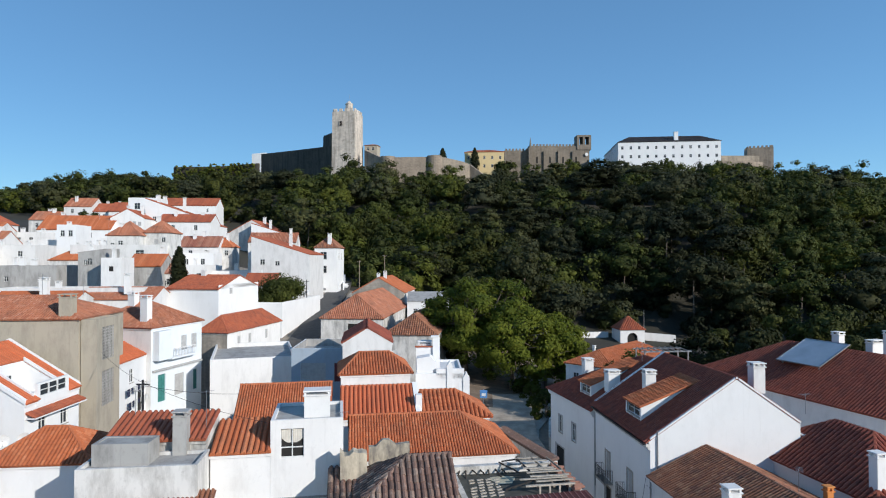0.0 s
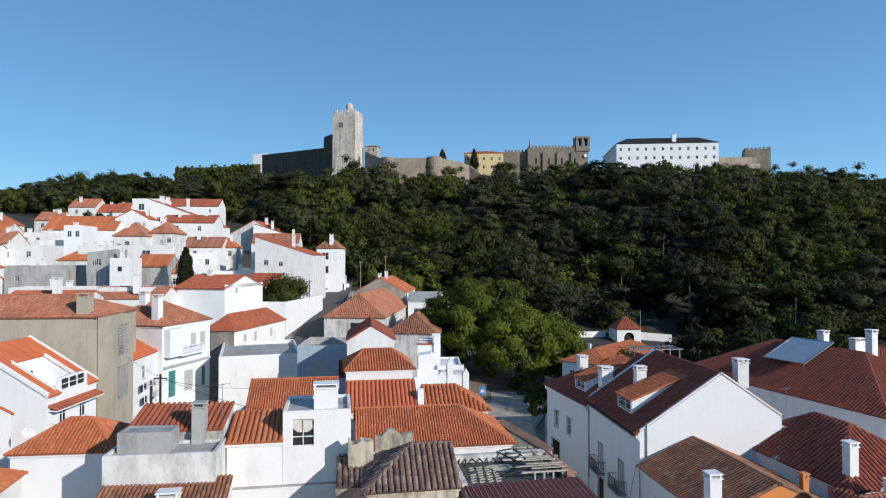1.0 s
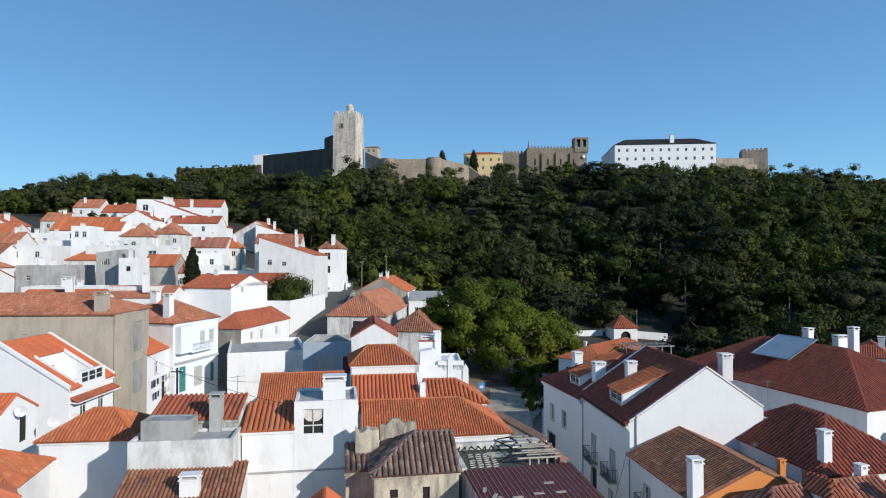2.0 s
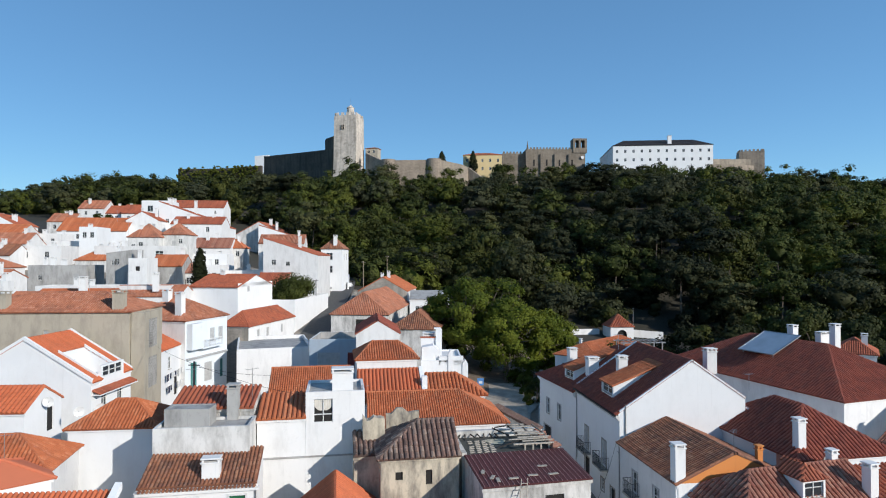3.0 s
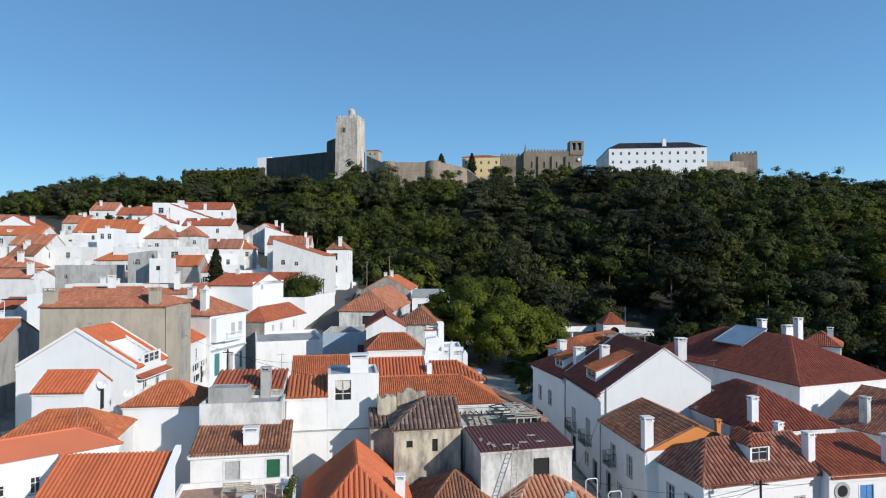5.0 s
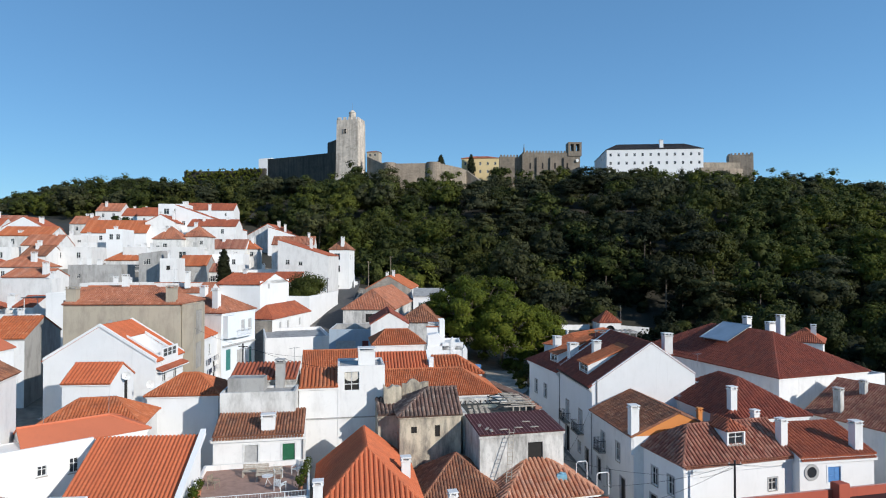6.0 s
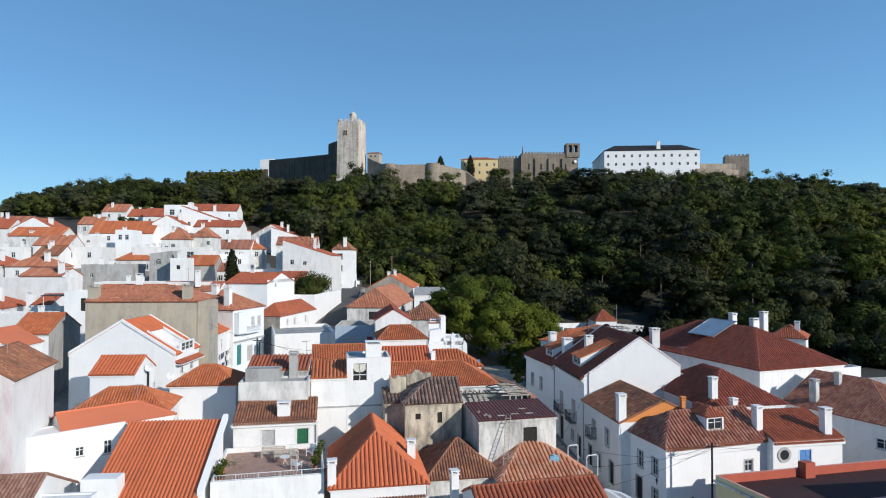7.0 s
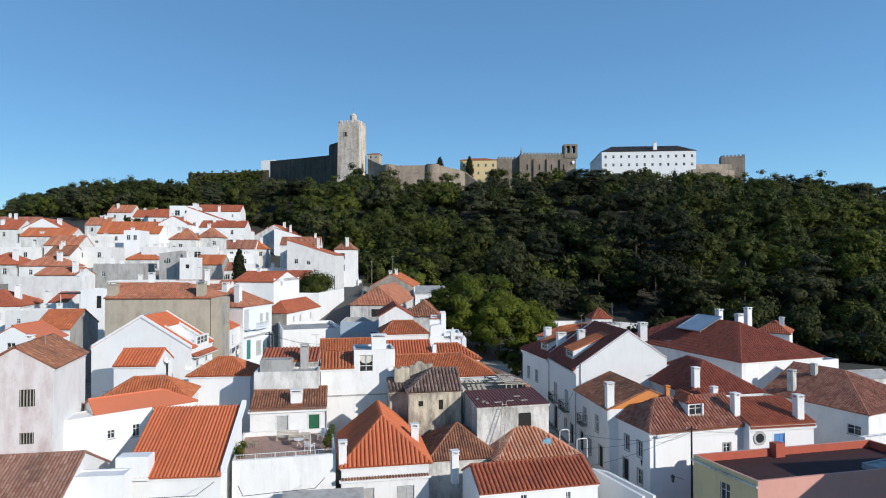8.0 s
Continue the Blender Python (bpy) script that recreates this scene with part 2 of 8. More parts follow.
# ---- mesh tools ----
def mesh_object(name, verts, faces, mat, parent=None, label="", smooth=False, kind=""):
    me = bpy.data.meshes.new(name)
    me.from_pydata([tuple(v) for v in verts], [], faces)
    for m in mat if isinstance(mat, (list, tuple)) else [mat]:
        me.materials.append(m)
    if smooth:
        me.polygons.foreach_set("use_smooth", [True] * len(me.polygons))
    ob = new(name, me)
    if parent:
        ob.parent = parent
    return tagged(ob, label, kind=kind)


class Shape:
    """Collects boxes, prisms, tubes and loose faces into one mesh."""

    def __init__(self):
        self.v, self.f = [], []

    def face(self, *points):
        n = len(self.v)
        self.v += [Vector(p) for p in points]
        self.f.append(tuple(range(n, n + len(points))))

    def box(self, x0, x1, y0, y1, z0, z1, m=None, bevel=0.0):
        b = bevel
        lo = [(x0, y0), (x1, y0), (x1, y1), (x0, y1)]
        rings = [(z0, 0), (z1, 0)] if not b else [(z0, 0), (z1 - b, 0), (z1, b)]
        n = len(self.v)
        for z, i in rings:
            for x, y in lo:
                p = Vector((x + (i if x == x0 else -i), y + (i if y == y0 else -i), z))
                self.v.append(m @ p if m else p)
        for r in range(len(rings) - 1):
            for k in range(4):
                a, c = n + r * 4 + k, n + r * 4 + (k + 1) % 4
                self.f.append((a, c, c + 4, a + 4))
        t = n + (len(rings) - 1) * 4
        self.f += [(n + 3, n + 2, n + 1, n), (t, t + 1, t + 2, t + 3)]
        return self

    def tube(self, a, b, ra, rb=None, sides=8, cap=True):
        a, b = Vector(a), Vector(b)
        rb = ra if rb is None else rb
        q = (b - a).to_track_quat("Z", "Y")
        n = len(self.v)
        for c, r in ((a, ra), (b, rb)):
            for k in range(sides):
                t = 2 * math.pi * k / sides
                self.v.append(c + q @ Vector((r * math.cos(t), r * math.sin(t), 0)))
        for k in range(sides):
            j = (k + 1) % sides
            self.f.append((n + k, n + j, n + sides + j, n + sides + k))
        if cap:
            self.f += [tuple(range(n + sides - 1, n - 1, -1)), tuple(range(n + sides, n + 2 * sides))]
        return self

    def prism(self, outline, z0, z1, m=None):
        n, c = len(self.v), len(outline)
        for z in (z0, z1):
            for x, y in outline:
                p = Vector((x, y, z))
                self.v.append(m @ p if m else p)
        for k in range(c):
            j = (k + 1) % c
            self.f.append((n + k, n + j, n + c + j, n + c + k))
        self.f += [tuple(range(n + c - 1, n - 1, -1)), tuple(range(n + c, n + 2 * c))]
        return self

    def done(self, name, mat, parent=None, label="", smooth=False, kind=""):
        seen, index = {}, []
        for p in self.v:
            index.append(seen.setdefault((round(p[0], 4), round(p[1], 4), round(p[2], 4)), len(seen)))
        self.v = list(seen)
        self.f = [g for g in (tuple(dict.fromkeys(index[i] for i in f)) for f in self.f) if len(g) > 2]
        return mesh_object(name, self.v, self.f, mat, parent, label, smooth, kind)


def empty(name, m, label, category, group="", kind=""):
    e = new(name)
    e.empty_display_size = 0.3
    e.matrix_world = m
    return tagged(e, label, category, group, kind)


# ---- the lie of the land ----
TOWN = [(0, -40, -9), (0, 0, -8.5), (10, 30, -7.4), (9, 50, -6.6), (8, 75, -5.2), (12, 110, -5), (-20, 25, -5), (-22, 55, -3), (-36, 74, -2.5),
        (-32, 104, 3.2), (-42, 154, 8), (-33, 122, 5.4), (-24, 100, 1.5), (-20, 150, 4), (-110, 150, 18), (-140, 195, 28), (-85, 205, 22), (-60, 95, 8), (-80, 120, 15),
        (-70, 80, 5), (-50, 50, -2), (-45, 20, -5), (-110, 110, 13), (40, 40, -7), (50, 60, -5), (35, 156, -5), (70, 90, -6), (-100, 50, 0), (-60, 190, 15)]
HILL = [(0, 170, -1), (60, 168, -5), (0, 205, 8), (75, 228, 24), (120, 180, -3), (130, 250, 28), (-75, 300, 52), (0, 316, 49), (60, 324, 54), (130, 326, 52),
        (170, 348, 49), (230, 330, 37), (330, 330, 29), (-150, 330, 48), (-210, 320, 50), (-270, 310, 41), (-330, 300, 32), (230, 200, -4), (350, 200, -8),
        (40, 375, 62), (-100, 348, 60), (150, 372, 58), (300, 520, 0), (-300, 520, 5), (0, -300, -14), (350, -100, -10), (-350, -50, -4), (-300, 160, 20),
        (-190, 240, 33), (-30, 240, 24), (0, 520, 10)]
KNOTS = np.array(TOWN + HILL, float)


def _rbf(a, b):
    return np.sqrt(((a[:, None, :] - b[None, :, :]) ** 2).sum(2) + 16.0)


_n = len(KNOTS)
_k = np.zeros((_n + 1, _n + 1))
_k[:_n, :_n] = _rbf(KNOTS[:, :2], KNOTS[:, :2])
_k[:_n, _n] = _k[_n, :_n] = 1
_w = np.linalg.solve(_k, np.append(KNOTS[:, 2], 0))


def heights(xy):
    xy = np.asarray(xy, float)
    z = _rbf(xy, KNOTS[:, :2]) @ _w[:_n] + _w[_n]
    r = np.hypot(xy[:, 0], xy[:, 1] - 150)
    f = np.clip((r - 420) / 400, 0, 1)
    return z * (1 - f) + -20 * f


def ground_at(x, y):
    return float(heights([(x, y)])[0])


def build_ground():
    a = np.concatenate([np.linspace(-3200, -440, 10), np.concatenate([np.arange(-400, -120, 8), np.arange(-120, 100, 4), np.arange(100, 401, 8)]), np.linspace(440, 3200, 10)])
    b = np.concatenate([np.linspace(-1500, -240, 6), np.concatenate([np.arange(-200, 0, 8), np.arange(0, 180, 4), np.arange(180, 521, 8)]), np.linspace(560, 4200, 14)])
    X, Y = np.meshgrid(a, b)
    xy = np.stack([X.ravel(), Y.ravel()], 1)
    z = heights(xy)
    w = len(a)
    faces = [(r * w + c, r * w + c + 1, (r + 1) * w + c + 1, (r + 1) * w + c) for r in range(len(b) - 1) for c in range(w - 1)]
    m, nt, bs = material("shade_darkened_earth_and_grass", 0.95)
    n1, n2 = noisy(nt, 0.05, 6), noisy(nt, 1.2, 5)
    # tones set near black: the shade under the trees is put into the colour
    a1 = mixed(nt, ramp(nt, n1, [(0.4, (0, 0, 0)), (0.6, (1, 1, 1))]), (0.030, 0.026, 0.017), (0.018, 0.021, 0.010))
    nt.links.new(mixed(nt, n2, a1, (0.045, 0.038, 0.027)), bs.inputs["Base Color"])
    bump(nt, bs, n2, 0.5, 0.1)
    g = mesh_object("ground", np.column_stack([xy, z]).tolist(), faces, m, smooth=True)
    tagged(g, "dry earth and grass hillside under town and woods", "ground", kind="structure")
    a, b = np.arange(-120, 30, 4), np.arange(0, 164, 4)
    X, Y = np.meshgrid(a, b)
    xy = np.stack([X.ravel(), Y.ravel()], 1)
    w = len(a)
    faces = [(r * w + c, r * w + c + 1, (r + 1) * w + c + 1, (r + 1) * w + c) for r in range(len(b) - 1) for c in range(w - 1) if a[c] < 20 - 0.1 * b[r]]
    g = mesh_object("pavement", np.column_stack([xy, heights(xy) + 0.03]).tolist(), faces, SETTS, smooth=True)
    tagged(g, "worn pale paving in yards and lanes between houses", "pavement", kind="structure")


build_ground()


# ---- houses ----
TILE = [(math.cos(math.pi * k / 4), math.sin(math.pi * k / 4)) for k in range(5)]


def tile_field(polys, pitch, row, seed=0, height=0.5):
    """Rows of half-round cover tiles on sloping faces. polys: (origin, along, up, outline in along and up)."""
    rng = np.random.default_rng(seed)
    V, Q = [], []
    count = 0
    prof = np.array(TILE)
    for O, U, S, outline in polys:
        N = U.cross(S).normalized()
        if N.z < 0:
            N = -N
        us = [p[0] for p in outline]
        u = min(us) + pitch * 0.5
        while u < max(us):
            cut = []
            for (a, b), (c, d) in zip(outline, outline[1:] + outline[:1]):
                if (a - u) * (c - u) < 0:
                    cut.append(b + (d - b) * (u - a) / (c - a))
            if len(cut) >= 2 and max(cut) - min(cut) > 0.12:
                s0, s1 = min(cut), max(cut)
                n = max(1, round((s1 - s0) / row))
                ss = np.linspace(s0, s1, n + 1)
                for k in range(n):
                    r1 = pitch * 0.43 * (1 + rng.uniform(-0.04, 0.04))
                    r0 = r1 * 0.91
                    du = rng.uniform(-0.015, 0.015)
                    a, b = ss[k] - 0.02, ss[k + 1] + 0.03
                    for s, r, lift in ((a, r1, 0.018), (b, r0, 0.0)):
                        base = O + U * (u + du) + S * s + N * lift
                        for px, pz in prof:
                            V.append(base + U * (r * px) + N * (r * pz * height * 2))
                    i = count * 10
                    Q += [(i + j, i + j + 1, i + j + 6, i + j + 5) for j in range(4)]
                    Q.append((i, i + 1, i + 2, i + 3, i + 4))
                    count += 1
            u += pitch
    return V, Q


def wall_sheet(shape, reveals, p0, p1, z0, z1, holes, thick):
    """An upright wall from p0 to p1 with openings (u0, u1, v0, v1), and the openings' reveals."""
    p0, p1 = Vector((*p0, 0)), Vector((*p1, 0))
    U = p1 - p0
    length = U.length
    U.normalize()
    inward = Vector((-U.y, U.x, 0))
    us = sorted({0.0, length, *[h[0] for h in holes], *[h[1] for h in holes]})
    vs = sorted({z0, z1, *[h[2] for h in holes], *[h[3] for h in holes]})
    at = lambda u, v, d=0.0: p0 + U * u + inward * d + Vector((0, 0, v))
    for a, b in zip(us, us[1:]):
        for c, d in zip(vs, vs[1:]):
            um, vm = (a + b) / 2, (c + d) / 2
            if any(h[0] < um < h[1] and h[2] < vm < h[3] for h in holes):
                continue
            shape.face(at(a, c), at(b, c), at(b, d), at(a, d))
    for a, b, c, d in [h[:4] for h in holes]:
        k = thick
        reveals.face(at(a, c), at(a, c, k), at(a, d, k), at(a, d))
        reveals.face(at(b, c), at(b, d), at(b, d, k), at(b, c, k))
        reveals.face(at(a, d), at(a, d, k), at(b, d, k), at(b, d))
        reveals.face(at(a, c), at(b, c), at(b, c, k), at(a, c, k))
    return at


def opening_part(parent, m, kind, w, h, surround=None):
    """A window or door set back in its opening; m: centre of its lower edge, x along the wall, y inwards."""
    if kind in ("door", "green_door", "blue_door", "teal_door", "dark_door", "shutter", "red_door", "blue_shutter"):
        mat = {"door": WOOD, "green_door": GREENWOOD, "blue_door": BLUEWOOD, "teal_door": TEALWOOD, "dark_door": ROOMSHADE,
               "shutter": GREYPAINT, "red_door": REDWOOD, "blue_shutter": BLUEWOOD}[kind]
        s = Shape().box(-w / 2, w / 2, 0.10, 0.15, 0, h)
        if kind not in ("dark_door",):
            for x in (-w / 4, w / 4):
                for z0, z1 in ((0.1 * h, 0.42 * h), (0.5 * h, 0.92 * h)):
                    s.box(x - w * 0.19, x + w * 0.19, 0.075, 0.10, z0, z1)
        d = s.done("door" if "door" in kind else "shutter", mat, parent)
    elif kind == "barred":
        d = Shape().box(-w / 2, w / 2, 0.13, 0.14, 0, h).done("window", ROOMSHADE, parent)
        for k in range(5):
            x = -w / 2 + w * (k + 0.5) / 5
            Shape().box(x - 0.035, x + 0.035, 0.02, 0.07, 0, h).done("bar", PAVING, d)
    elif kind == "curtained":
        s = Shape()
        for x0, x1, z0, z1 in ((-w / 2, -w / 2 + 0.04, 0, h), (w / 2 - 0.04, w / 2, 0, h), (-w / 2 + 0.04, w / 2 - 0.04, 0, 0.04), (-w / 2 + 0.04, w / 2 - 0.04, h - 0.04, h), (-0.03, 0.03, 0.04, h - 0.04), (-w / 2 + 0.04, w / 2 - 0.04, h * 0.32, h * 0.32 + 0.07)):
            s.box(x0, x1, 0.08, 0.13, z0, z1)
        d = s.done("window", FRAME, parent)
        Shape().box(-w / 2 + 0.01, w / 2 - 0.01, 0.155, 0.16, 0.01, h - 0.01).done("pane", ROOMSHADE, d)
        for q in (-1, 1):
            c = Shape()
            n = 8
            for k in range(n):
                a, b = k / n, (k + 1) / n
                za, zb = h * (0.50 + 0.16 * a), h * (0.50 + 0.16 * b)
                ya, yb = 0.142 + 0.008 * (k % 2), 0.142 + 0.008 * ((k + 1) % 2)
                xa, xb = q * (0.05 + a * (w / 2 - 0.1)), q * (0.05 + b * (w / 2 - 0.1))
                c.face((xa, ya, za - 0.12 * math.sin(math.pi * a)), (xb, yb, zb - 0.12 * math.sin(math.pi * b)), (xb, yb, h - 0.05), (xa, ya, h - 0.05))
            c.done("curtain", CURTAIN, d)
    elif kind == "lattice":
        s = Shape()
        nx, nz = max(2, int(w / 0.26)), max(2, int(h / 0.26))
        for k in range(nx + 1):
            x = -w / 2 + w * k / nx
            s.box(x - 0.025, x + 0.025, 0.03, 0.10, 0, h)
        for k in range(nz + 1):
            s.box(-w / 2, w / 2, 0.034, 0.096, h * k / nz - 0.025, h * k / nz + 0.025)
        d = s.done("lattice_screen", GREY, parent)
        Shape().box(-w / 2, w / 2, 0.15, 0.155, 0, h).done("opening", ROOMSHADE, d)
    else:
        s = Shape()
        t = 0.055
        for x0, x1, z0, z1 in ((-w / 2, -w / 2 + t, 0, h), (w / 2 - t, w / 2, 0, h), (-w / 2 + t, w / 2 - t, 0, t), (-w / 2 + t, w / 2 - t, h - t, h),
                               (-t / 2, t / 2, t, h - t), (-w / 2 + t, -t / 2, h * 0.62, h * 0.62 + t * 0.7), (t / 2, w / 2 - t, h * 0.62, h * 0.62 + t * 0.7)):
            s.box(x0, x1, 0.08, 0.13, z0, z1)
        d = s.done("window", FRAME, parent)
        g = Shape().box(-w / 2 + 0.01, w / 2 - 0.01, 0.135, 0.145, 0.01, h - 0.01).done("pane", GLASS, d)
        sill = Shape().box(-w / 2 - 0.08, w / 2 + 0.08, -0.06, 0.08, -0.07, -0.005, bevel=0.02).done("sill", PAVING, d)
    d.matrix_local = m
    if surround:
        s = Shape()
        e = 0.14
        for x0, x1, z0, z1 in ((-w / 2 - e, -w / 2, 0, h), (w / 2, w / 2 + e, 0, h), (-w / 2 - e, w / 2 + e, h, h + e)):
            s.box(x0, x1, -0.025, 0.02, z0, z1)
        s.done("surround", surround, d)
    return d


def chimney_part(parent, x, y, z0, z1, w=0.6, d=0.5, mat=None, style=0):
    s = Shape().box(x - w / 2, x + w / 2, y - d / 2, y + d / 2, z0, z1 - 0.34)
    c = s.done("chimney", mat or WHITE, parent)
    k = Shape()
    e = 0.07
    k.box(x - w / 2 - e, x + w / 2 + e, y - d / 2 - e, y + d / 2 + e, z1 - 0.34, z1 - 0.27)
    for sx in (-1, 1):
        for sy in (-1, 1):
            cx, cy = x + sx * (w / 2 - 0.06), y + sy * (d / 2 - 0.06)
            k.box(cx - 0.06, cx + 0.06, cy - 0.06, cy + 0.06, z1 - 0.27, z1 - 0.08)
    k.box(x - w / 2 - e, x + w / 2 + e, y - d / 2 - e, y + d / 2 + e, z1 - 0.08, z1, bevel=0.02)
    k.done("cap", mat or WHITE, c)
    return c


def house(label, A, B, depth, eave, kind, rise, wall=None, roof=None, windows=(), chimneys=(), base=None, pitch=0.25, row=0.42, over=0.22,
          group="", trim=None, parapet=0.35, hipin=None, ends="hh", category="house", front=None, coat=False, apex=None, notch=None, hipback=0.0):
    """A house on the line A to B (its eaves towards the camera), going back by depth. windows: (side, along, sill, width, height, kind), side f, r, b or l."""
    wall, roof = wall or WHITE, roof or T_ORANGE
    own = random.Random(int(A[0] * 31 + A[1] * 17))
    span = math.dist(A, B)
    if 9 < eave < 60 and category == "house" and roof in (T_ORANGE, T_MID) and wall in (WHITE, AGED):  # the hillside houses have weathered unevenly
        wall = own.choice((WHITE, AGED, STAINED, STAINED))
        roof = own.choice((roof, roof, T_FADE, T_FADE if roof is T_ORANGE else T_MIX))
    if 9 < eave < 60 and not windows and span > 3 and category == "house":
        windows = [("f", span * q + own.uniform(-0.3, 0.3), -own.choice((2.1, 2.3, 2.6)), own.uniform(0.6, 1.0), own.uniform(0.8, 1.3), own.choice(("window", "window", "shutter"))) for q in own.sample((0.2, 0.45, 0.7, 0.85), 2)]
    if 9 < eave < 60 and not chimneys and span > 3 and category == "house":
        chimneys = [(span * own.uniform(0.15, 0.85), depth * own.uniform(0.25, 0.6), eave - 0.2, eave + max(rise, 0.6) + own.uniform(0.5, 1.4), own.uniform(0.5, 0.9), 0.6) for q in range(own.choice((1, 1, 2)))]
    A, B = Vector((*A, 0)), Vector((*B, 0))
    U = (B - A)
    w = U.length
    ang = math.atan2(U.y, U.x)
    m = Matrix.Translation((A.x, A.y, 0)) @ Matrix.Rotation(ang, 4, "Z")
    if base is None:
        cs = [m @ Vector(c) for c in ((0, 0, 0), (w, 0, 0), (w, depth, 0), (0, depth, 0))]
        base = min(ground_at(c.x, c.y) for c in cs) - 0.4
        base = min(base, eave - 2.4)
    mid = m @ Vector((w / 2, depth / 2, base))
    e = empty("house", Matrix.Translation(mid) @ Matrix.Rotation(ang, 4, "Z"), label, category, group)
    # local frame: origin at A on the ground
    off = Vector((-w / 2, -depth / 2, -base))
    P = lambda x, y, z: Vector((x, y, z)) + off
    corner = [(0, 0), (w, 0), (w, depth), (0, depth)]
    sides = {"f": (0, 1), "r": (1, 2), "b": (2, 3), "l": (3, 0)}
    tops = {s: eave for s in sides}
    if kind == "gable_v" and apex:
        tops["r"] = eave + rise - (w - apex) * rise / apex
    s, rv = Shape(), Shape()
    fs = Shape()
    parts = []
    for k, (i, j) in sides.items():
        hs = []
        L = math.dist(corner[i], corner[j])
        for ws in windows:
            if ws[0] == k:
                _, al, sill, ww, hh, kd = ws[:6]
                u = al if al > 1 or al < 0 else al * L
                if u - ww / 2 < 0.05 or u + ww / 2 > L - 0.05:
                    continue
                z = eave + sill if sill < 0 else base + sill
                hs.append((u - ww / 2, u + ww / 2, z, z + hh, kd, u))
        wall_sheet(fs if front and k in front else s, rv, corner[i], corner[j], base, tops[k], [h[:4] for h in hs], 0.16)
        d = Vector((corner[j][0] - corner[i][0], corner[j][1] - corner[i][1], 0)).normalized()
        for h in hs:
            o = Vector((*corner[i], 0)) + d * h[5]
            mm = Matrix.Translation(P(o.x, o.y, h[2])) @ Matrix.Rotation(math.atan2(d.y, d.x), 4, "Z")
            parts.append((mm, h[4], h[1] - h[0], h[3] - h[2]))
    ov = over
    polys, ridges, flat = [], [], []
    W, D = w, depth

    def slope(o, u, sdir, outline):
        polys.append((P(*o), Vector(u), Vector(sdir).normalized(), outline))

    if kind == "gable_u":
        h = D / 2
        L = math.hypot(h, rise)
        k = ov * L / h
        slope((0, 0, eave), (1, 0, 0), (0, h, rise), [(-0.1, -k), (W + 0.1, -k), (W + 0.1, L), (-0.1, L)])
        slope((W, D, eave), (-1, 0, 0), (0, -h, rise), [(-0.1, -k), (W + 0.1, -k), (W + 0.1, L), (-0.1, L)])
        s.face((0, D, eave), (0, 0, eave), (0, h, eave + rise))
        s.face((W, 0, eave), (W, D, eave), (W, h, eave + rise))
        ridges.append(((-0.1, h, eave + rise), (W + 0.1, h, eave + rise)))
    elif kind == "gable_v":
        h = apex or W / 2
        er = tops["r"]
        L, Lr = math.hypot(h, rise), math.hypot(W - h, eave + rise - er)
        k = ov * L / h
        slope((0, D, eave), (0, -1, 0), (h, 0, rise), [(-ov if hipback else -0.1, -k), (D + 0.03, -k), (D + 0.03, L), (hipback or -0.1, L)])
        if hipback:  # the far end slopes too
            Li = math.hypot(hipback, rise)
            slope((W, 0, er), (0, 1, 0), (h - W, 0, eave + rise - er), [(-0.03, -k), (D + ov, -k), (D - hipback, Lr), (-0.03, Lr)])
            slope((W, D, eave), (-1, 0, 0), (0, -hipback, rise), [(-ov, -ov * Li / hipback), (W + ov, -ov * Li / hipback), (W - h, Li)])
        elif notch:  # a terrace cut into the slope
            n0, n1, ns = notch
            for a, b, low in ((-0.03, n0, -k), (n0, n1, ns * Lr), (n1, D + 0.1, -k)):
                slope((W, 0, er), (0, 1, 0), (h - W, 0, eave + rise - er), [(a, low), (b, low), (b, Lr), (a, Lr)])
        else:
            slope((W, 0, er), (0, 1, 0), (h - W, 0, eave + rise - er), [(-0.03, -k if not apex else 0.0), (D + 0.1, -k if not apex else 0.0), (D + 0.1, Lr), (-0.03, Lr)])
        g = [(0, eave), (W, eave), (W, er), (h, eave + rise)] if apex else [(0, eave), (W, eave), (h, eave + rise)]
        (fs if front and ("f" in front or "gable" in front) else s).face(*[(x, 0, z) for x, z in g])
        if hipback:
            ridges += [((h, D - hipback, eave + rise), (x, D + ov, eave - ov * rise / h)) for x in (-ov, W + ov)]
        else:
            s.face(*[(x, D, z) for x, z in reversed(g)])
        ridges.append(((h, -0.1, eave + rise), (h, D - hipback if hipback else D + 0.1, eave + rise)))
    elif kind == "shed":
        L = math.hypot(D, rise)
        k = ov * L / D
        slope((0, 0, eave), (1, 0, 0), (0, D, rise), [(-0.05, -k), (W + 0.05, -k), (W + 0.05, L), (-0.05, L)])
        s.face((0, D, eave), (0, 0, eave), (0, D, eave + rise))
        s.face((W, 0, eave), (W, D, eave), (W, D, eave + rise))
        s.face((W, D, eave), (0, D, eave), (0, D, eave + rise), (W, D, eave + rise))
    elif kind in ("shed_r", "shed_l"):
        L = math.hypot(W, rise)
        if kind == "shed_r":
            slope((0, D, eave), (0, -1, 0), (W, 0, rise), [(-0.05, -0.1), (D + 0.05, -0.1), (D + 0.05, L), (-0.05, L)])
            s.face((0, 0, eave), (W, 0, eave), (W, 0, eave + rise))
            s.face((W, D, eave), (0, D, eave), (W, D, eave + rise))
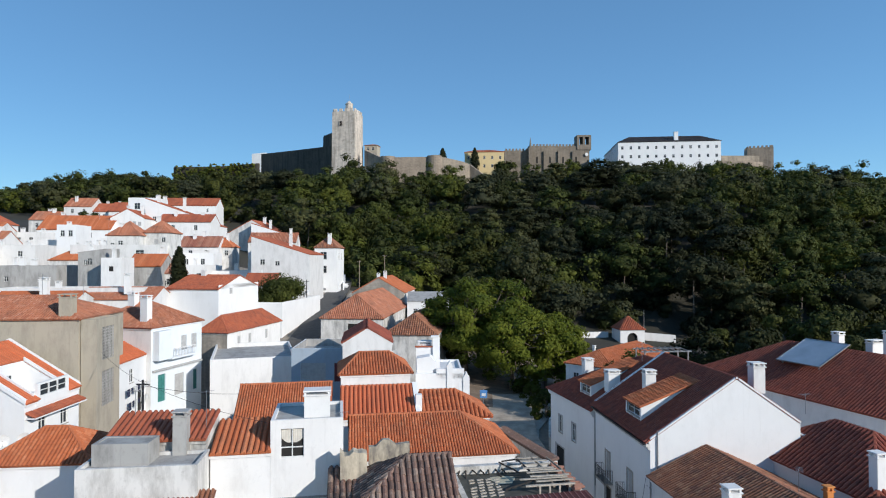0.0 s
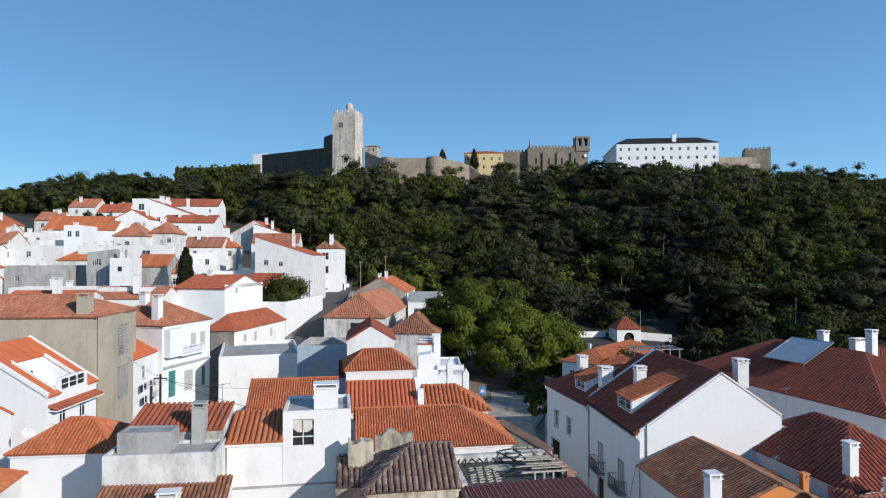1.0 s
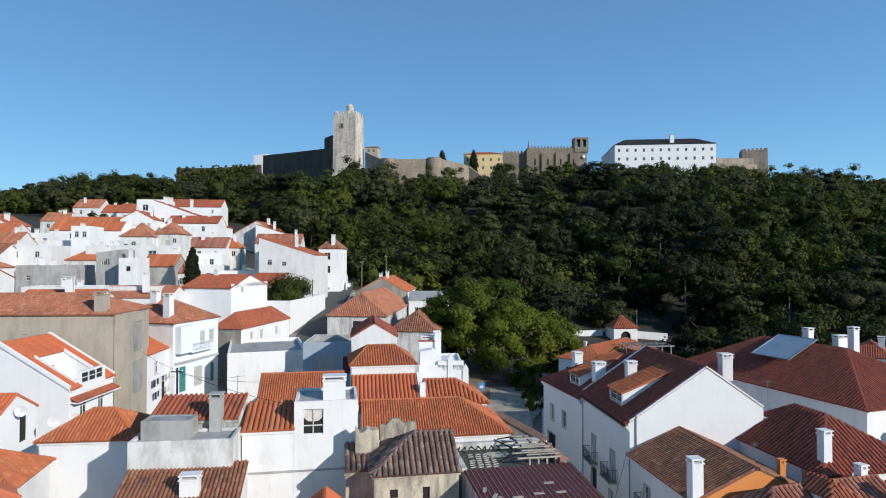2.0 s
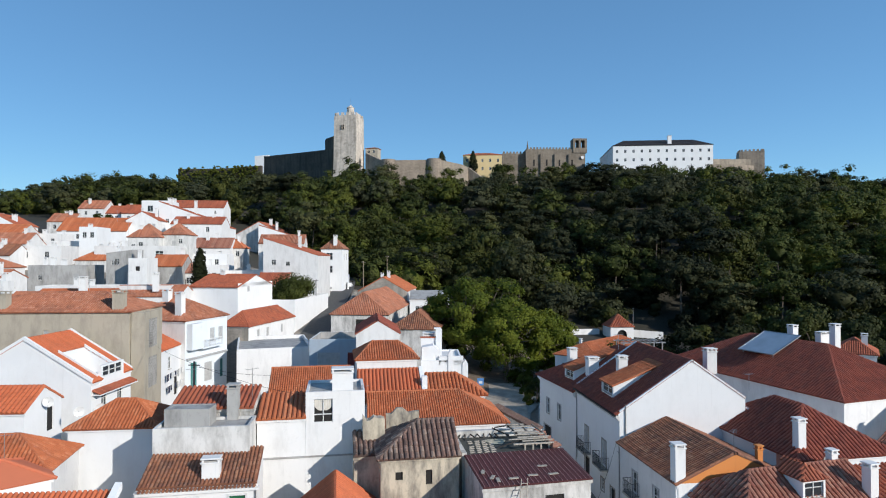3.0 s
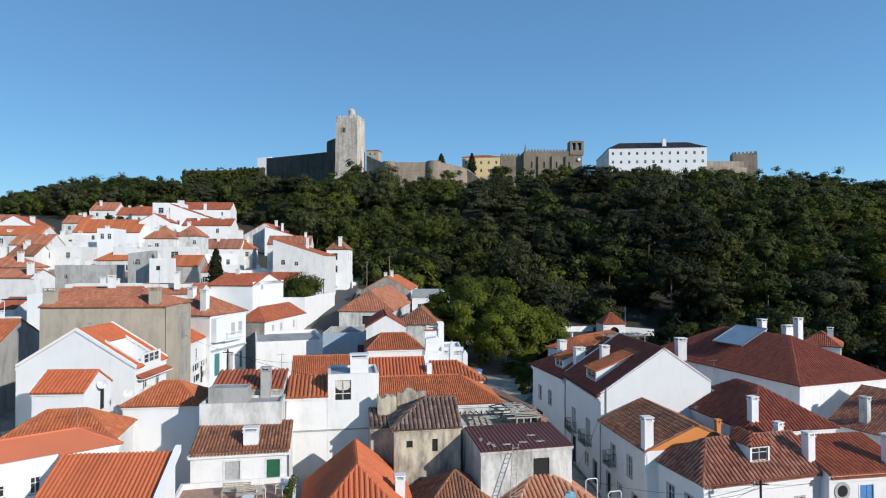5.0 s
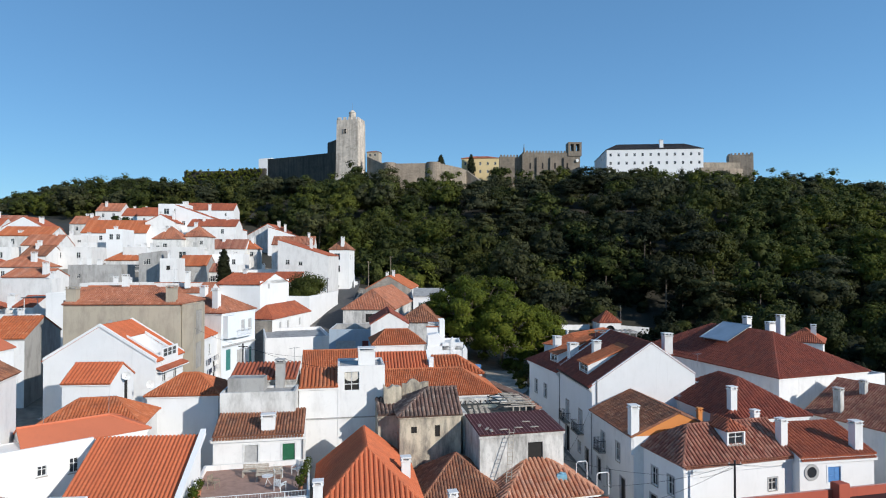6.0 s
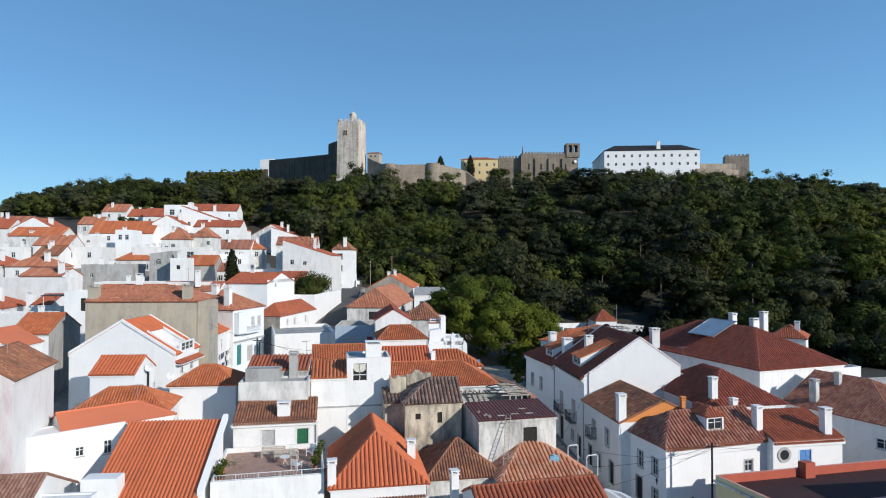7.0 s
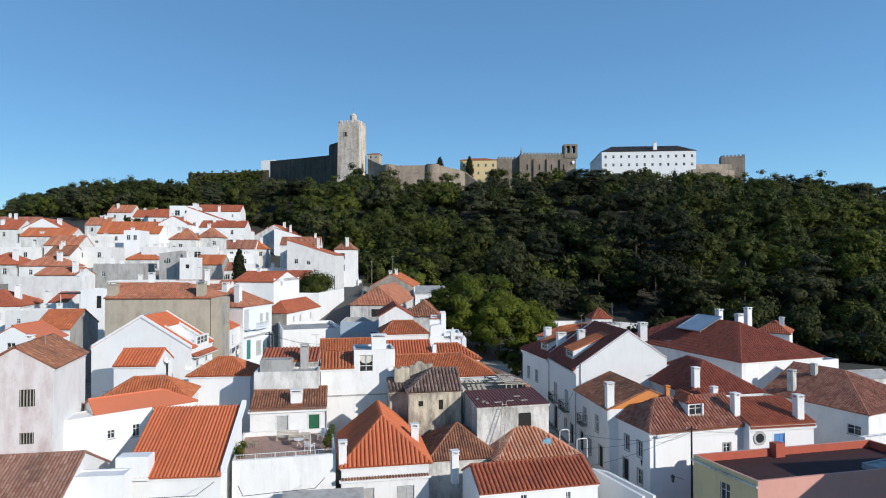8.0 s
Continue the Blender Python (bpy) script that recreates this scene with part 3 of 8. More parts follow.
            s.face((W, 0, eave), (W, D, eave), (W, D, eave + rise), (W, 0, eave + rise))
        else:
            slope((W, 0, eave), (0, 1, 0), (-W, 0, rise), [(-0.05, -0.1), (D + 0.05, -0.1), (D + 0.05, L), (-0.05, L)])
            s.face((0, 0, eave), (W, 0, eave), (0, 0, eave + rise))
            s.face((W, D, eave), (0, D, eave), (0, D, eave + rise))
            s.face((0, D, eave), (0, 0, eave), (0, 0, eave + rise), (0, D, eave + rise))
    elif kind == "hip":
        along = W >= D
        short = min(W, D) / 2
        i = hipin if hipin is not None else short
        L = math.hypot(short, rise)
        Li = math.hypot(i, rise)
        k, ki = ov * L / short, ov * Li / i
        x0, x1 = (i if ends[0] == "h" else -0.1), (i if ends[1] == "h" else -0.1)
        if along:
            a0 = -ov if ends[0] == "h" else -0.1
            a1 = W + ov if ends[1] == "h" else W + 0.1
            slope((0, 0, eave), (1, 0, 0), (0, short, rise), [(a0, -k), (a1, -k), (W - x1, L), (x0, L)])
            slope((W, D, eave), (-1, 0, 0), (0, -short, rise), [(W - a1, -k), (W - a0, -k), (W - x0, L), (x1, L)])
            if ends[0] == "h":
                slope((0, D, eave), (0, -1, 0), (i, 0, rise), [(-ov, -ki), (D + ov, -ki), (D / 2, Li)])
            else:
                s.face((0, D, eave), (0, 0, eave), (0, short, eave + rise))
            if ends[1] == "h":
                slope((W, 0, eave), (0, 1, 0), (-i, 0, rise), [(-ov, -ki), (D + ov, -ki), (D / 2, Li)])
            else:
                s.face((W, 0, eave), (W, D, eave), (W, short, eave + rise))
            r0, r1 = (x0, D / 2, eave + rise), (W - x1, D / 2, eave + rise)
            if ends[0] == "h":
                ridges += [(r0, (-ov, -ov, eave - ov * rise / short)), (r0, (-ov, D + ov, eave - ov * rise / short))]
            if ends[1] == "h":
                ridges += [(r1, (W + ov, -ov, eave - ov * rise / short)), (r1, (W + ov, D + ov, eave - ov * rise / short))]
        else:
            a0 = -ov if ends[0] == "h" else -0.1
            a1 = D + ov if ends[1] == "h" else D + 0.1
            slope((W, 0, eave), (0, 1, 0), (-short, 0, rise), [(a0, -k), (a1, -k), (D - x1, L), (x0, L)])
            slope((0, D, eave), (0, -1, 0), (short, 0, rise), [(D - a1, -k), (D - a0, -k), (D - x0, L), (x1, L)])
            if ends[0] == "h":
                slope((0, 0, eave), (1, 0, 0), (0, i, rise), [(-ov, -ki), (W + ov, -ki), (W / 2, Li)])
            else:
                s.face((0, 0, eave), (W, 0, eave), (short, 0, eave + rise))
            if ends[1] == "h":
                slope((W, D, eave), (-1, 0, 0), (0, -i, rise), [(-ov, -ki), (W + ov, -ki), (W / 2, Li)])
            else:
                s.face((W, D, eave), (0, D, eave), (short, D, eave + rise))
            r0, r1 = (W / 2, x0, eave + rise), (W / 2, D - x1, eave + rise)
            if ends[0] == "h":
                ridges += [(r0, (-ov, -ov, eave - ov * rise / short)), (r0, (W + ov, -ov, eave - ov * rise / short))]
            if ends[1] == "h":
                ridges += [(r1, (-ov, D + ov, eave - ov * rise / short)), (r1, (W + ov, D + ov, eave - ov * rise / short))]
        if math.dist(r0, r1) > 0.2:
            ridges.append((r0, r1))
    else:  # flat roof behind a parapet
        p, t = parapet, 0.2
        lining = Shape()
        outer, inner = [(0, 0), (W, 0), (W, D), (0, D)], [(t, t), (W - t, t), (W - t, D - t), (t, D - t)]
        for q in range(4):
            a, c, g, h = outer[q], outer[(q + 1) % 4], inner[(q + 1) % 4], inner[q]
            (fs if front and "f" in front and q == 0 else s).face((*a, eave), (*c, eave), (*c, eave + p), (*a, eave + p))
            s.face((*a, eave + p), (*c, eave + p), (*g, eave + p), (*h, eave + p))
            (lining if front else s).face((*h, eave + p), (*g, eave + p), (*g, eave - 0.2), (*h, eave - 0.2))
        f = Shape().box(t, W - t, t, D - t, eave - 0.25, eave)
        f.v = [v + off for v in f.v]
        if lining.v:
            lining.v = [v + off for v in lining.v]
            lining.done("parapet_lining", roof, e)
        f.done("roof_deck", DARKDECK if roof is REDPAINT else roof, e)
    s.v = [v + off for v in s.v]
    rv.v = [v + off for v in rv.v]
    n = len(s.v)
    s.v += rv.v
    s.f += [tuple(i + n for i in f) for f in rv.f]
    s.done("wall", wall, e)
    if front:
        fs.v = [v + off for v in fs.v]
        fs.done("painted_wall", front["mat"], e)
    if polys:
        d = Shape()
        for O, Uu, S, outline in polys:
            N = Uu.cross(S).normalized()
            N = N if N.z > 0 else -N
            top = [O + Uu * a + S * b + N * 0.03 for a, b in outline]
            bot = [p - N * 0.09 for p in top]
            d.face(*top)
            d.face(*reversed(bot))
            c = len(top)
            for q in range(c):
                d.face(top[q], bot[q], bot[(q + 1) % c], top[(q + 1) % c])
        deck = d.done("roof", roof, e)
        V, Q = tile_field([(O + (N0 := (Uu.cross(S).normalized() if Uu.cross(S).z > 0 else -Uu.cross(S).normalized())) * 0.03, Uu, S, ol) for O, Uu, S, ol in polys],
                          pitch, row, seed=int(abs(A.x * 7 + A.y * 13)) % 9999)
        if not coat:
            mesh_object("tiles", V, Q, roof, deck, kind="stuff")
        if ridges:
            rs = Shape()
            for a, b in ridges:
                a, b = P(*a), P(*b)
                n = max(1, round((b - a).length / 0.42))
                for q in range(n):
                    rs.tube(a.lerp(b, q / n) + Vector((0, 0, 0.02)), a.lerp(b, (q + 1.08) / n) + Vector((0, 0, 0.02)), 0.13, 0.105, 6, False)
            rs.done("ridge_tiles", roof, deck)
    if kind != "flat" and pitch < 0.45 and eave < 9:
        for x0, x1, y0, y1 in ((-0.1, W + 0.1, -0.1, -0.004), (-0.1, -0.004, -0.004, D), (W + 0.004, W + 0.1, -0.004, D)):
            if kind == "gable_v" and y1 < 0.05 and y0 < 0 and x1 > W and x0 < 0:
                continue
            if kind in ("gable_u", "shed") and y1 > 1:
                continue
            c = Shape().box(x0, x1, y0, y1, eave - 0.34, eave - 0.14)
            c.v = [v + off for v in c.v]
            c.done("cornice", wall, e)
    for mm, kd, ww, hh in parts:
        opening_part(e, mm, kd, ww, hh, trim)
    for c in chimneys:
        x, y, z0, z1 = c[:4]
        q = P(x, y, 0)
        chimney_part(e, q.x, q.y, z0 - base, z1 - base, *c[4:])
    return e, off, m


house("tall house with stained pinkish-grey render and brown tiles", (-38.10, 15.30), (-33.10, 17.00), 8.0, 7.47, "gable_v", 1.65, WHITE, T_BROWN, [("f", 3.5, -3.0, 1.1, 1.35, "barred"), ("f", 3.5, -5.9, 1.0, 0.9, "barred")], [(1.2, 7.0, 7.4, 9.3, 0.6, 0.5)], front={"f": 1, "mat": PINKISH})
house("low house under a long roof of pale old tiles", (-40.09, 8.09), (-28.45, 10.99), 10, -1.10, "gable_u", 2.4, WHITE, T_ROSE)
orange_house = house("white house with a broad bright orange tiled roof", (-27.63, 17.20), (-20.18, 18.39), 6.9, -1.06, "shed", 3.7, FRESH, T_BRIGHT, [("f", 2.0, -3.6, 1.0, 1.5, "window"), ("f", 5.0, -3.6, 1.0, 1.5, "window")], pitch=0.29, row=9)
house("plain white house wall with two small windows", (-34.40, 18.90), (-29.19, 24.30), 2.6, 2.55, "flat", 0, FRESH, WHITE, [("f", 4.2, -2.1, 0.6, 0.75, "window"), ("f", 6.2, -2.3, 0.6, 1.1, "window")], parapet=0.05)
house("white house with a low orange-coated roof", (-32.50, 21.30), (-26.73, 27.27), 4.5, 2.60, "hip", 0.95, FRESH, ORANGECOAT, coat=True, ends="gh")
house("house with a hipped roof of orange tiles and finials", (-35.84, 26.21), (-27.99, 28.56), 5.4, 2.50, "hip", 1.7, WHITE, T_ORANGE)
# the grey shutter stands in for a frosted window
terrace_house = house("white terrace house with a green door and brown tiles", (-21.70, 28.20), (-14.71, 29.94), 3.5, 1.70, "shed", 1.1, WHITE, T_BROWN, [("f", 6.0, -2.95, 1.0, 2.05, "green_door"), ("f", 3.0, -2.3, 1.1, 1.4, "shutter")], [(4.3, 0.6, 1.5, 3.2, 1.1, 0.7)], trim=FRAME)
terrace = house("walled roof terrace with terracotta floor over a white house", (-19.90, 19.90), (-11.91, 22.24), 8.2, -0.95, "flat", 0, WHITE, TERRACOTTA, parapet=0.4)
hip_house = house("white house with a steep hipped orange roof", (-11.30, 21.80), (-4.12, 23.59), 10, -1.40, "hip", 2.9, WHITE, T_BRIGHT, [("f", 2.0, -3.6, 1.5, 1.6, "shutter"), ("f", 5.4, -3.6, 1.5, 1.6, "shutter")], [(0.1, 0.3, -1.6, 0.65, 0.65, 0.6), (6.7, 4.0, -1.2, 0.75, 0.7, 0.6)], pitch=0.36, row=9, ends="hg", hipin=4.2)
house("white house with red tiles beside a roof box", (-16.70, 35.08), (-13.31, 35.92), 3.2, 4.30, "shed", 1.1, WHITE, T_ORANGE, pitch=0.36, row=9)
house("white roof box with a wide black-framed window", (-13.30, 35.90), (-9.03, 36.96), 4.5, 5.90, "flat", 0, WHITE, GREY, [("f", 1.3, -2.1, 1.4, 1.75, "curtained")], [(2.75, 1.6, 5.8, 7.6, 1.6, 1.1)], parapet=0.2)
house("plain bare rendered box wall on a rooftop", (-22.30, 32.30), (-19.23, 32.73), 1.6, 5.50, "flat", 0, GREY, GREY, parapet=0.05)
house("narrow house with ribbed orange tiles", (-23.00, 34.40), (-17.15, 35.43), 3, 5.10, "shed", 0.9, OLD, T_MID, [], [(4.6, -0.3, 3.4, 6.9, 0.8, 0.7, GREY)], pitch=0.36, row=9)
house("weathered white wall block stained with grey", (-22.50, 31.20), (-16.24, 32.53), 2.8, 4.30, "flat", 0, STAINED, GREY, parapet=0.2)
house("derelict house with a hipped roof of old tiles", (-6.90, 31.90), (-1.66, 33.21), 5.2, 2.70, "hip", 1.7, RUINPLASTER, T_OLD, [("f", 1.25, -1.6, 0.5, 0.55, "dark_door"), ("f", 3.3, -2.0, 0.45, 1.0, "dark_door")], pitch=0.36, row=0.5, ends="hg", hipin=2.8)
house("derelict lean-to with sunken old tiles", (-9.00, 33.20), (-6.87, 33.73), 5, 2.40, "shed", 0.8, RUINPLASTER, T_OLD, pitch=0.36)
outhouse = house("ruined outhouse with a maroon ribbed sheet roof", (0.00, 29.40), (6.98, 31.53), 4.5, 1.90, "shed", 0.5, OLD, T_MAROON, [("f", 4.8, -3.1, 1.3, 2.2, "dark_door")], coat=True)
house("low house with a hipped roof of dark brown tiles", (-4.35, 26.45), (1.86, 28.00), 6.5, -2.25, "hip", 2.3, OLD, T_BROWN)
house("low house with a hipped roof of pale pink tiles", (1.82, 26.60), (9.50, 29.30), 6.6, -2.35, "hip", 2.0, WHITE, T_PALE, pitch=0.36)
house("white house with a roof of ribbed red tiles", (0.30, 18.90), (9.86, 21.82), 5.2, -2.20, "gable_u", 1.25, FRESH, T_MID, [("f", 3.6, -1.5, 0.5, 1.0, "window"), ("f", 7.4, -1.8, 0.4, 1.2, "window")], [(-0.6, 5.6, -3.4, -0.6, 0.6, 0.6)], pitch=0.36)
gable_house = house("white townhouse with dark red tiles and a broad gable", (11.60, 44.30), (22.37, 45.05), 11.2, 2.95, "gable_v", 4.4, FRESH, T_RED, [("l", 3.0, -5.8, 1.0, 2.3, "shutter"), ("l", 7.6, -5.8, 1.0, 2.3, "shutter"), ("l", 3.0, -9.4, 1.3, 2.9, "dark_door"), ("l", 7.2, -8.2, 0.8, 1.1, "window"), ("l", 9.6, -9.4, 1.0, 2.3, "dark_door")], [(8.6, 1.5, 6.0, 8.25, 0.85, 0.75), (2.8, 6.45, 3.5, 6.8, 0.85, 0.7)], trim=PAVING, over=0.35, apex=6.25)
rear_house = house("white townhouse with dark red tiles and grey window frames", (9.55, 55.50), (21.80, 57.44), 9.8, 2.35, "gable_v", 4.25, FRESH, T_RED, [("l", 2.5, -4.2, 0.85, 1.7, "window"), ("l", 5.6, -4.2, 0.85, 1.7, "window"), ("l", 2.3, -8.1, 2.0, 2.4, "dark_door")], [(2.2, 0.9, 3.0, 5.7, 1.1, 0.8), (3.1, 7.8, 2.4, 5.65, 0.9, 0.8)], trim=GREYPAINT, over=0.35, hipback=7.0)
orange_gable = house("white house with an orange gable and brown tiles", (13.40, 34.30), (21.81, 36.09), 9.6, 0.60, "gable_v", 1.9, WHITE, T_BROWN, [("l", 3.0, -3.2, 0.85, 1.7, "window"), ("l", 6.4, -3.2, 0.85, 1.7, "window"), ("l", 2.0, -6.6, 0.9, 2.2, "dark_door"), ("l", 4.4, -6.2, 0.8, 1.6, "window"), ("l", 7.4, -6.6, 1.0, 2.2, "dark_door")], [(0.2, 0.4, -1.0, 3.3, 0.75, 0.7), (7.2, 1.6, 0.6, 2.5, 0.4, 0.35, ORANGE)], front={"gable": 1, "mat": ORANGE}, trim=GREYPAINT)
corner_house = house("white corner house with brown ribbed tiles and cornice", (16.10, 29.40), (26.39, 33.00), 6.2, -0.10, "hip", 2.1, FRESH, T_MIX, [("f", 8.6, -2.9, 0.8, 1.0, "window"), ("l", 2.4, -3.0, 0.8, 1.5, "window"), ("l", 4.6, -3.0, 0.8, 1.5, "window"), ("l", 2.2, -6.0, 0.9, 2.1, "dark_door"), ("l", 4.6, -5.6, 0.8, 1.4, "window")], [(10.3, 0.8, -0.1, 2.65, 0.66, 0.65), (9.9, 3.3, 1.2, 2.8, 0.55, 0.5)], trim=GREYPAINT, pitch=0.36, ends="hg", hipin=2.75)
annex = house("white annex with a blue shuttered window and red tiles", (26.25, 32.01), (33.13, 33.67), 4.4, -0.10, "shed", 1.5, FRESH, T_MID, [("f", 3.25, -2.3, 1.2, 1.3, "blue_shutter")], [(5.8, 0.5, -0.1, 2.5, 0.75, 0.7)], trim=PALEBLUE, pitch=0.36)
house("white house with a hipped roof of dark red tiles", (22.60, 36.80), (30.62, 38.95), 11.5, 1.70, "hip", 2.7, FRESH, T_RED, [], [(0.9, 0.9, 1.0, 4.4, 0.65, 0.6)], hipin=4.2, pitch=0.34)
house("large white building with a wide dark red hipped roof", (32.60, 48.80), (45.12, 54.11), 24, 3.20, "hip", 3.85, WHITE, T_RED, [], [(9.5, 13.5, 5.0, 8.4, 0.8, 0.8), (10.6, 10.5, 4.6, 7.9, 1.6, 0.7), (10.1, 8.7, 5.0, 9.0, 0.8, 0.7)], hipin=6.9, row=0.6, pitch=0.3)
house("grey-white house with a long brown tiled roof", (34.29, 46.99), (40.08, 36.54), 11.6, 0.00, "hip", 3, WHITE, T_MIX, [("f", 10.5, -2.5, 1.4, 1.0, "window")], [(3.0, 1.0, 0.0, 3.0, 0.75, 0.6, OLD), (3.6, 4.2, 0.6, 3.6, 0.55, 0.55, OLD)], ends="gh")
yellow_house = house("house with yellow and peach walls and a red roof terrace", (18.16, 23.83), (20.75, 17.85), 18, -1.10, "flat", 0, PEACH, REDPAINT, [("f", 3.4, -2.15, 1.0, 1.6, "window")], front={"f": 1, "mat": YELLOW}, parapet=0.65)
house("house with a long weathered orange-brown roof", (-9.40, 40.30), (1.90, 42.91), 7, 2.40, "hip", 2.0, WHITE, T_ORANGE, ends="gh", pitch=0.2)
bold_row = house("row house with boldly ribbed orange tiles", (-11.60, 46.60), (-5.85, 47.93), 6.5, 3.50, "gable_u", 1.7, WHITE, T_BRIGHT, pitch=0.36, row=9)
house("row house with a small hipped orange roof", (-5.20, 48.20), (0.06, 49.41), 5.0, 3.20, "hip", 1.6, WHITE, T_ORANGE, ends="gh", pitch=0.36)
house("row house with smooth orange tiles", (-19.50, 45.00), (-12.45, 46.75), 6.4, 3.80, "gable_u", 1.8, WHITE, T_ORANGE, [], [], pitch=0.2, row=0.36)
house("small house with a hipped orange roof and parapet", (-12.80, 51.50), (-6.91, 52.99), 6.0, 5.98, "hip", 1.35, WHITE, T_ORANGE, [("f", 3.0, -2.4, 0.5, 0.6, "window")], hipin=1.7)
house("white gabled house with a dark red roof", (-14.85, 60.4), (-9.92, 61.4), 8.7, 7.40, "gable_v", 1.52, AGED, T_RED, [("f", 2.5, -2.2, 0.5, 0.7, "window")], over=0.1)
stepped_house = house("white stepped house with white chimneys", (-7.00, 57.60), (-2.40, 58.10), 8, 4.70, "flat", 0, FRESH, WHITE, [("f", 1.0, -0.9, 0.3, 0.4, "window")], [(0.9, 3.5, 4.7, 7.6, 1.3, 0.9)], parapet=0.2)
house("old barn with a hipped tile roof and stained walls", (-26.80, 94.60), (-16.70, 94.40), 25, 6.60, "hip", 3.5, OLD, T_FADE, [("f", 6.0, -2.6, 3.2, 1.6, "dark_door")], [], pitch=0.32, row=0.6, hipin=3.2, ends="hg")
house("stone barn with a roof of orange tiles", (-27.60, 121.00), (-17.00, 121.00), 17, 9.10, "gable_v", 3.0, WHITE, T_ORANGE, [], [], pitch=0.34, row=0.6, front={"f": 1, "mat": RUBBLE})
house("low shed with a grey sheet roof", (-15.80, 116.50), (-7.60, 117.30), 6.0, 7.70, "shed", 1.5, FRESH, GREY, [("f", 1.6, -2.4, 0.8, 0.9, "window")], [], coat=True)
house("low shed with a brown tile roof", (-15.30, 88.00), (-7.60, 87.60), 21, 4.90, "hip", 2.6, OLD, T_BROWN, [], [], pitch=0.34, ends="hg", hipin=3.0)
house("low white house with a flat grey roof", (-31.07, 65.06), (-22.39, 68.59), 13, 4.20, "flat", 0, WHITE, GREY, parapet=0.5)
house("low white house front with a shade-darkened blue-grey wall", (-21.90, 65.50), (-15.60, 66.20), 8, 5.15, "flat", 0, WHITE, GREY, [("f", 5.2, -2.9, 0.9, 2.1, "red_door"), ("f", 2.4, -2.8, 2.8, 2.0, "shutter")], parapet=0.85, front={"f": 1, "mat": BLUEGREY})
house("white gabled house with red tiles and a shuttered window", (-49.20, 88.40), (-40.50, 87.50), 12.4, 11.45, "gable_u", 1.9, FRESH, T_MID, [("r", 3.6, -0.9, 0.9, 1.5, "shutter")], pitch=0.36)
house("stone and white house with an orange tile roof", (-38.40, 77.00), (-34.22, 76.56), 15.6, 6.40, "hip", 1.9, WHITE, T_MID, [("r", 3.0, -2.2, 0.8, 1.3, "shutter"), ("r", 6.0, -2.2, 0.8, 1.3, "shutter"), ("r", 11.0, -2.2, 0.8, 1.3, "shutter")], front={"f": 1, "mat": RUBBLE})
blue_house = house("pale blue and white house on the street corner", (-45.20, 64.00), (-36.44, 62.45), 8.6, 8.60, "hip", 2.6, PALEBLUE, T_FADE, [("r", 2.0, -3.4, 1.2, 2.0, "shutter"), ("r", 5.4, -3.2, 1.0, 1.7, "shutter"), ("r", 7.2, -3.2, 1.0, 1.7, "shutter"), ("r", 1.7, -8.4, 1.2, 3.0, "teal_door"), ("r", 4.6, -8.2, 1.6, 2.4, "shutter"), ("r", 7.4, -8.2, 0.7, 2.4, "teal_door")], [(7.4, 1.0, 8.4, 12.0, 0.9, 0.8), (3.6, 3.4, 9.4, 12.2, 0.9, 0.8)], front={"f": 1, "mat": WHITE}, base=-3)
house("tan rendered block with a long orange roof", (-49.60, 48.60), (-36.20, 50.59), 8.6, 10.75, "hip", 1.75, TAN, T_FADE, [("f", 5.4, -2.6, 0.5, 0.7, "shutter")], [(12.3, 0.6, 10.6, 12.9, 1.1, 0.9, TAN), (0.7, 0.8, 10.6, 12.8, 1.2, 0.9, TAN)], base=-3, ends="gh")
house("narrow tan stair tower with lattice vents", (-36.15, 50.85), (-34.82, 51.08), 4.6, 10.40, "flat", 0, TAN, GREY, [("r", 2.2, -3.6, 2.4, 3.0, "lattice"), ("r", 2.2, -7.8, 2.4, 3.2, "lattice")], parapet=0.2, base=-3)
house("white house with washing beside the tan block", (-40.60, 56.00), (-36.24, 56.61), 7.2, 5.70, "shed_l", 1.9, FRESH, T_BRIGHT, [("r", 2.6, -2.4, 0.9, 1.4, "window"), ("r", 4.6, -5.8, 1.0, 2.2, "dark_door")], base=-4)
dormer_house = house("white gabled house with a bright orange roof and dormer", (-47.00, 42.10), (-34.82, 42.74), 6.5, 5.20, "gable_v", 3.7, FRESH, T_BRIGHT, [("r", 2.0, -2.8, 0.9, 1.5, "window"), ("r", 4.6, -2.8, 0.9, 1.5, "window")], pitch=0.36, row=9, notch=(1.25, 5.0, 0.62))
house("small white outhouse with orange tiles", (-39.50, 34.80), (-35.14, 35.41), 5, 4.40, "gable_u", 1.4, FRESH, T_BRIGHT, [("r", 3.4, -2.4, 0.9, 2.0, "dark_door")], pitch=0.36)
house("white house with a low hipped orange roof", (-30.90, 34.40), (-24.60, 35.51), 5, 3.50, "hip", 1.5, FRESH, T_ORANGE)
house("house with orange tiles and a grey gable", (-59.20, 48.00), (-54.70, 49.00), 9, 6.65, "gable_u", 2.15, GREY, T_ORANGE, [("f", 1.4, -2.0, 0.7, 0.9, "shutter")], pitch=0.36, front={"f": 1, "mat": WHITE})
house("white house with an orange-coated roof", (-53.20, 33.60), (-47.70, 34.40), 5.5, 7.05, "gable_v", 1.6, FRESH, ORANGECOAT, [("f", 2.6, -1.5, 0.9, 1.3, "window")], coat=True)
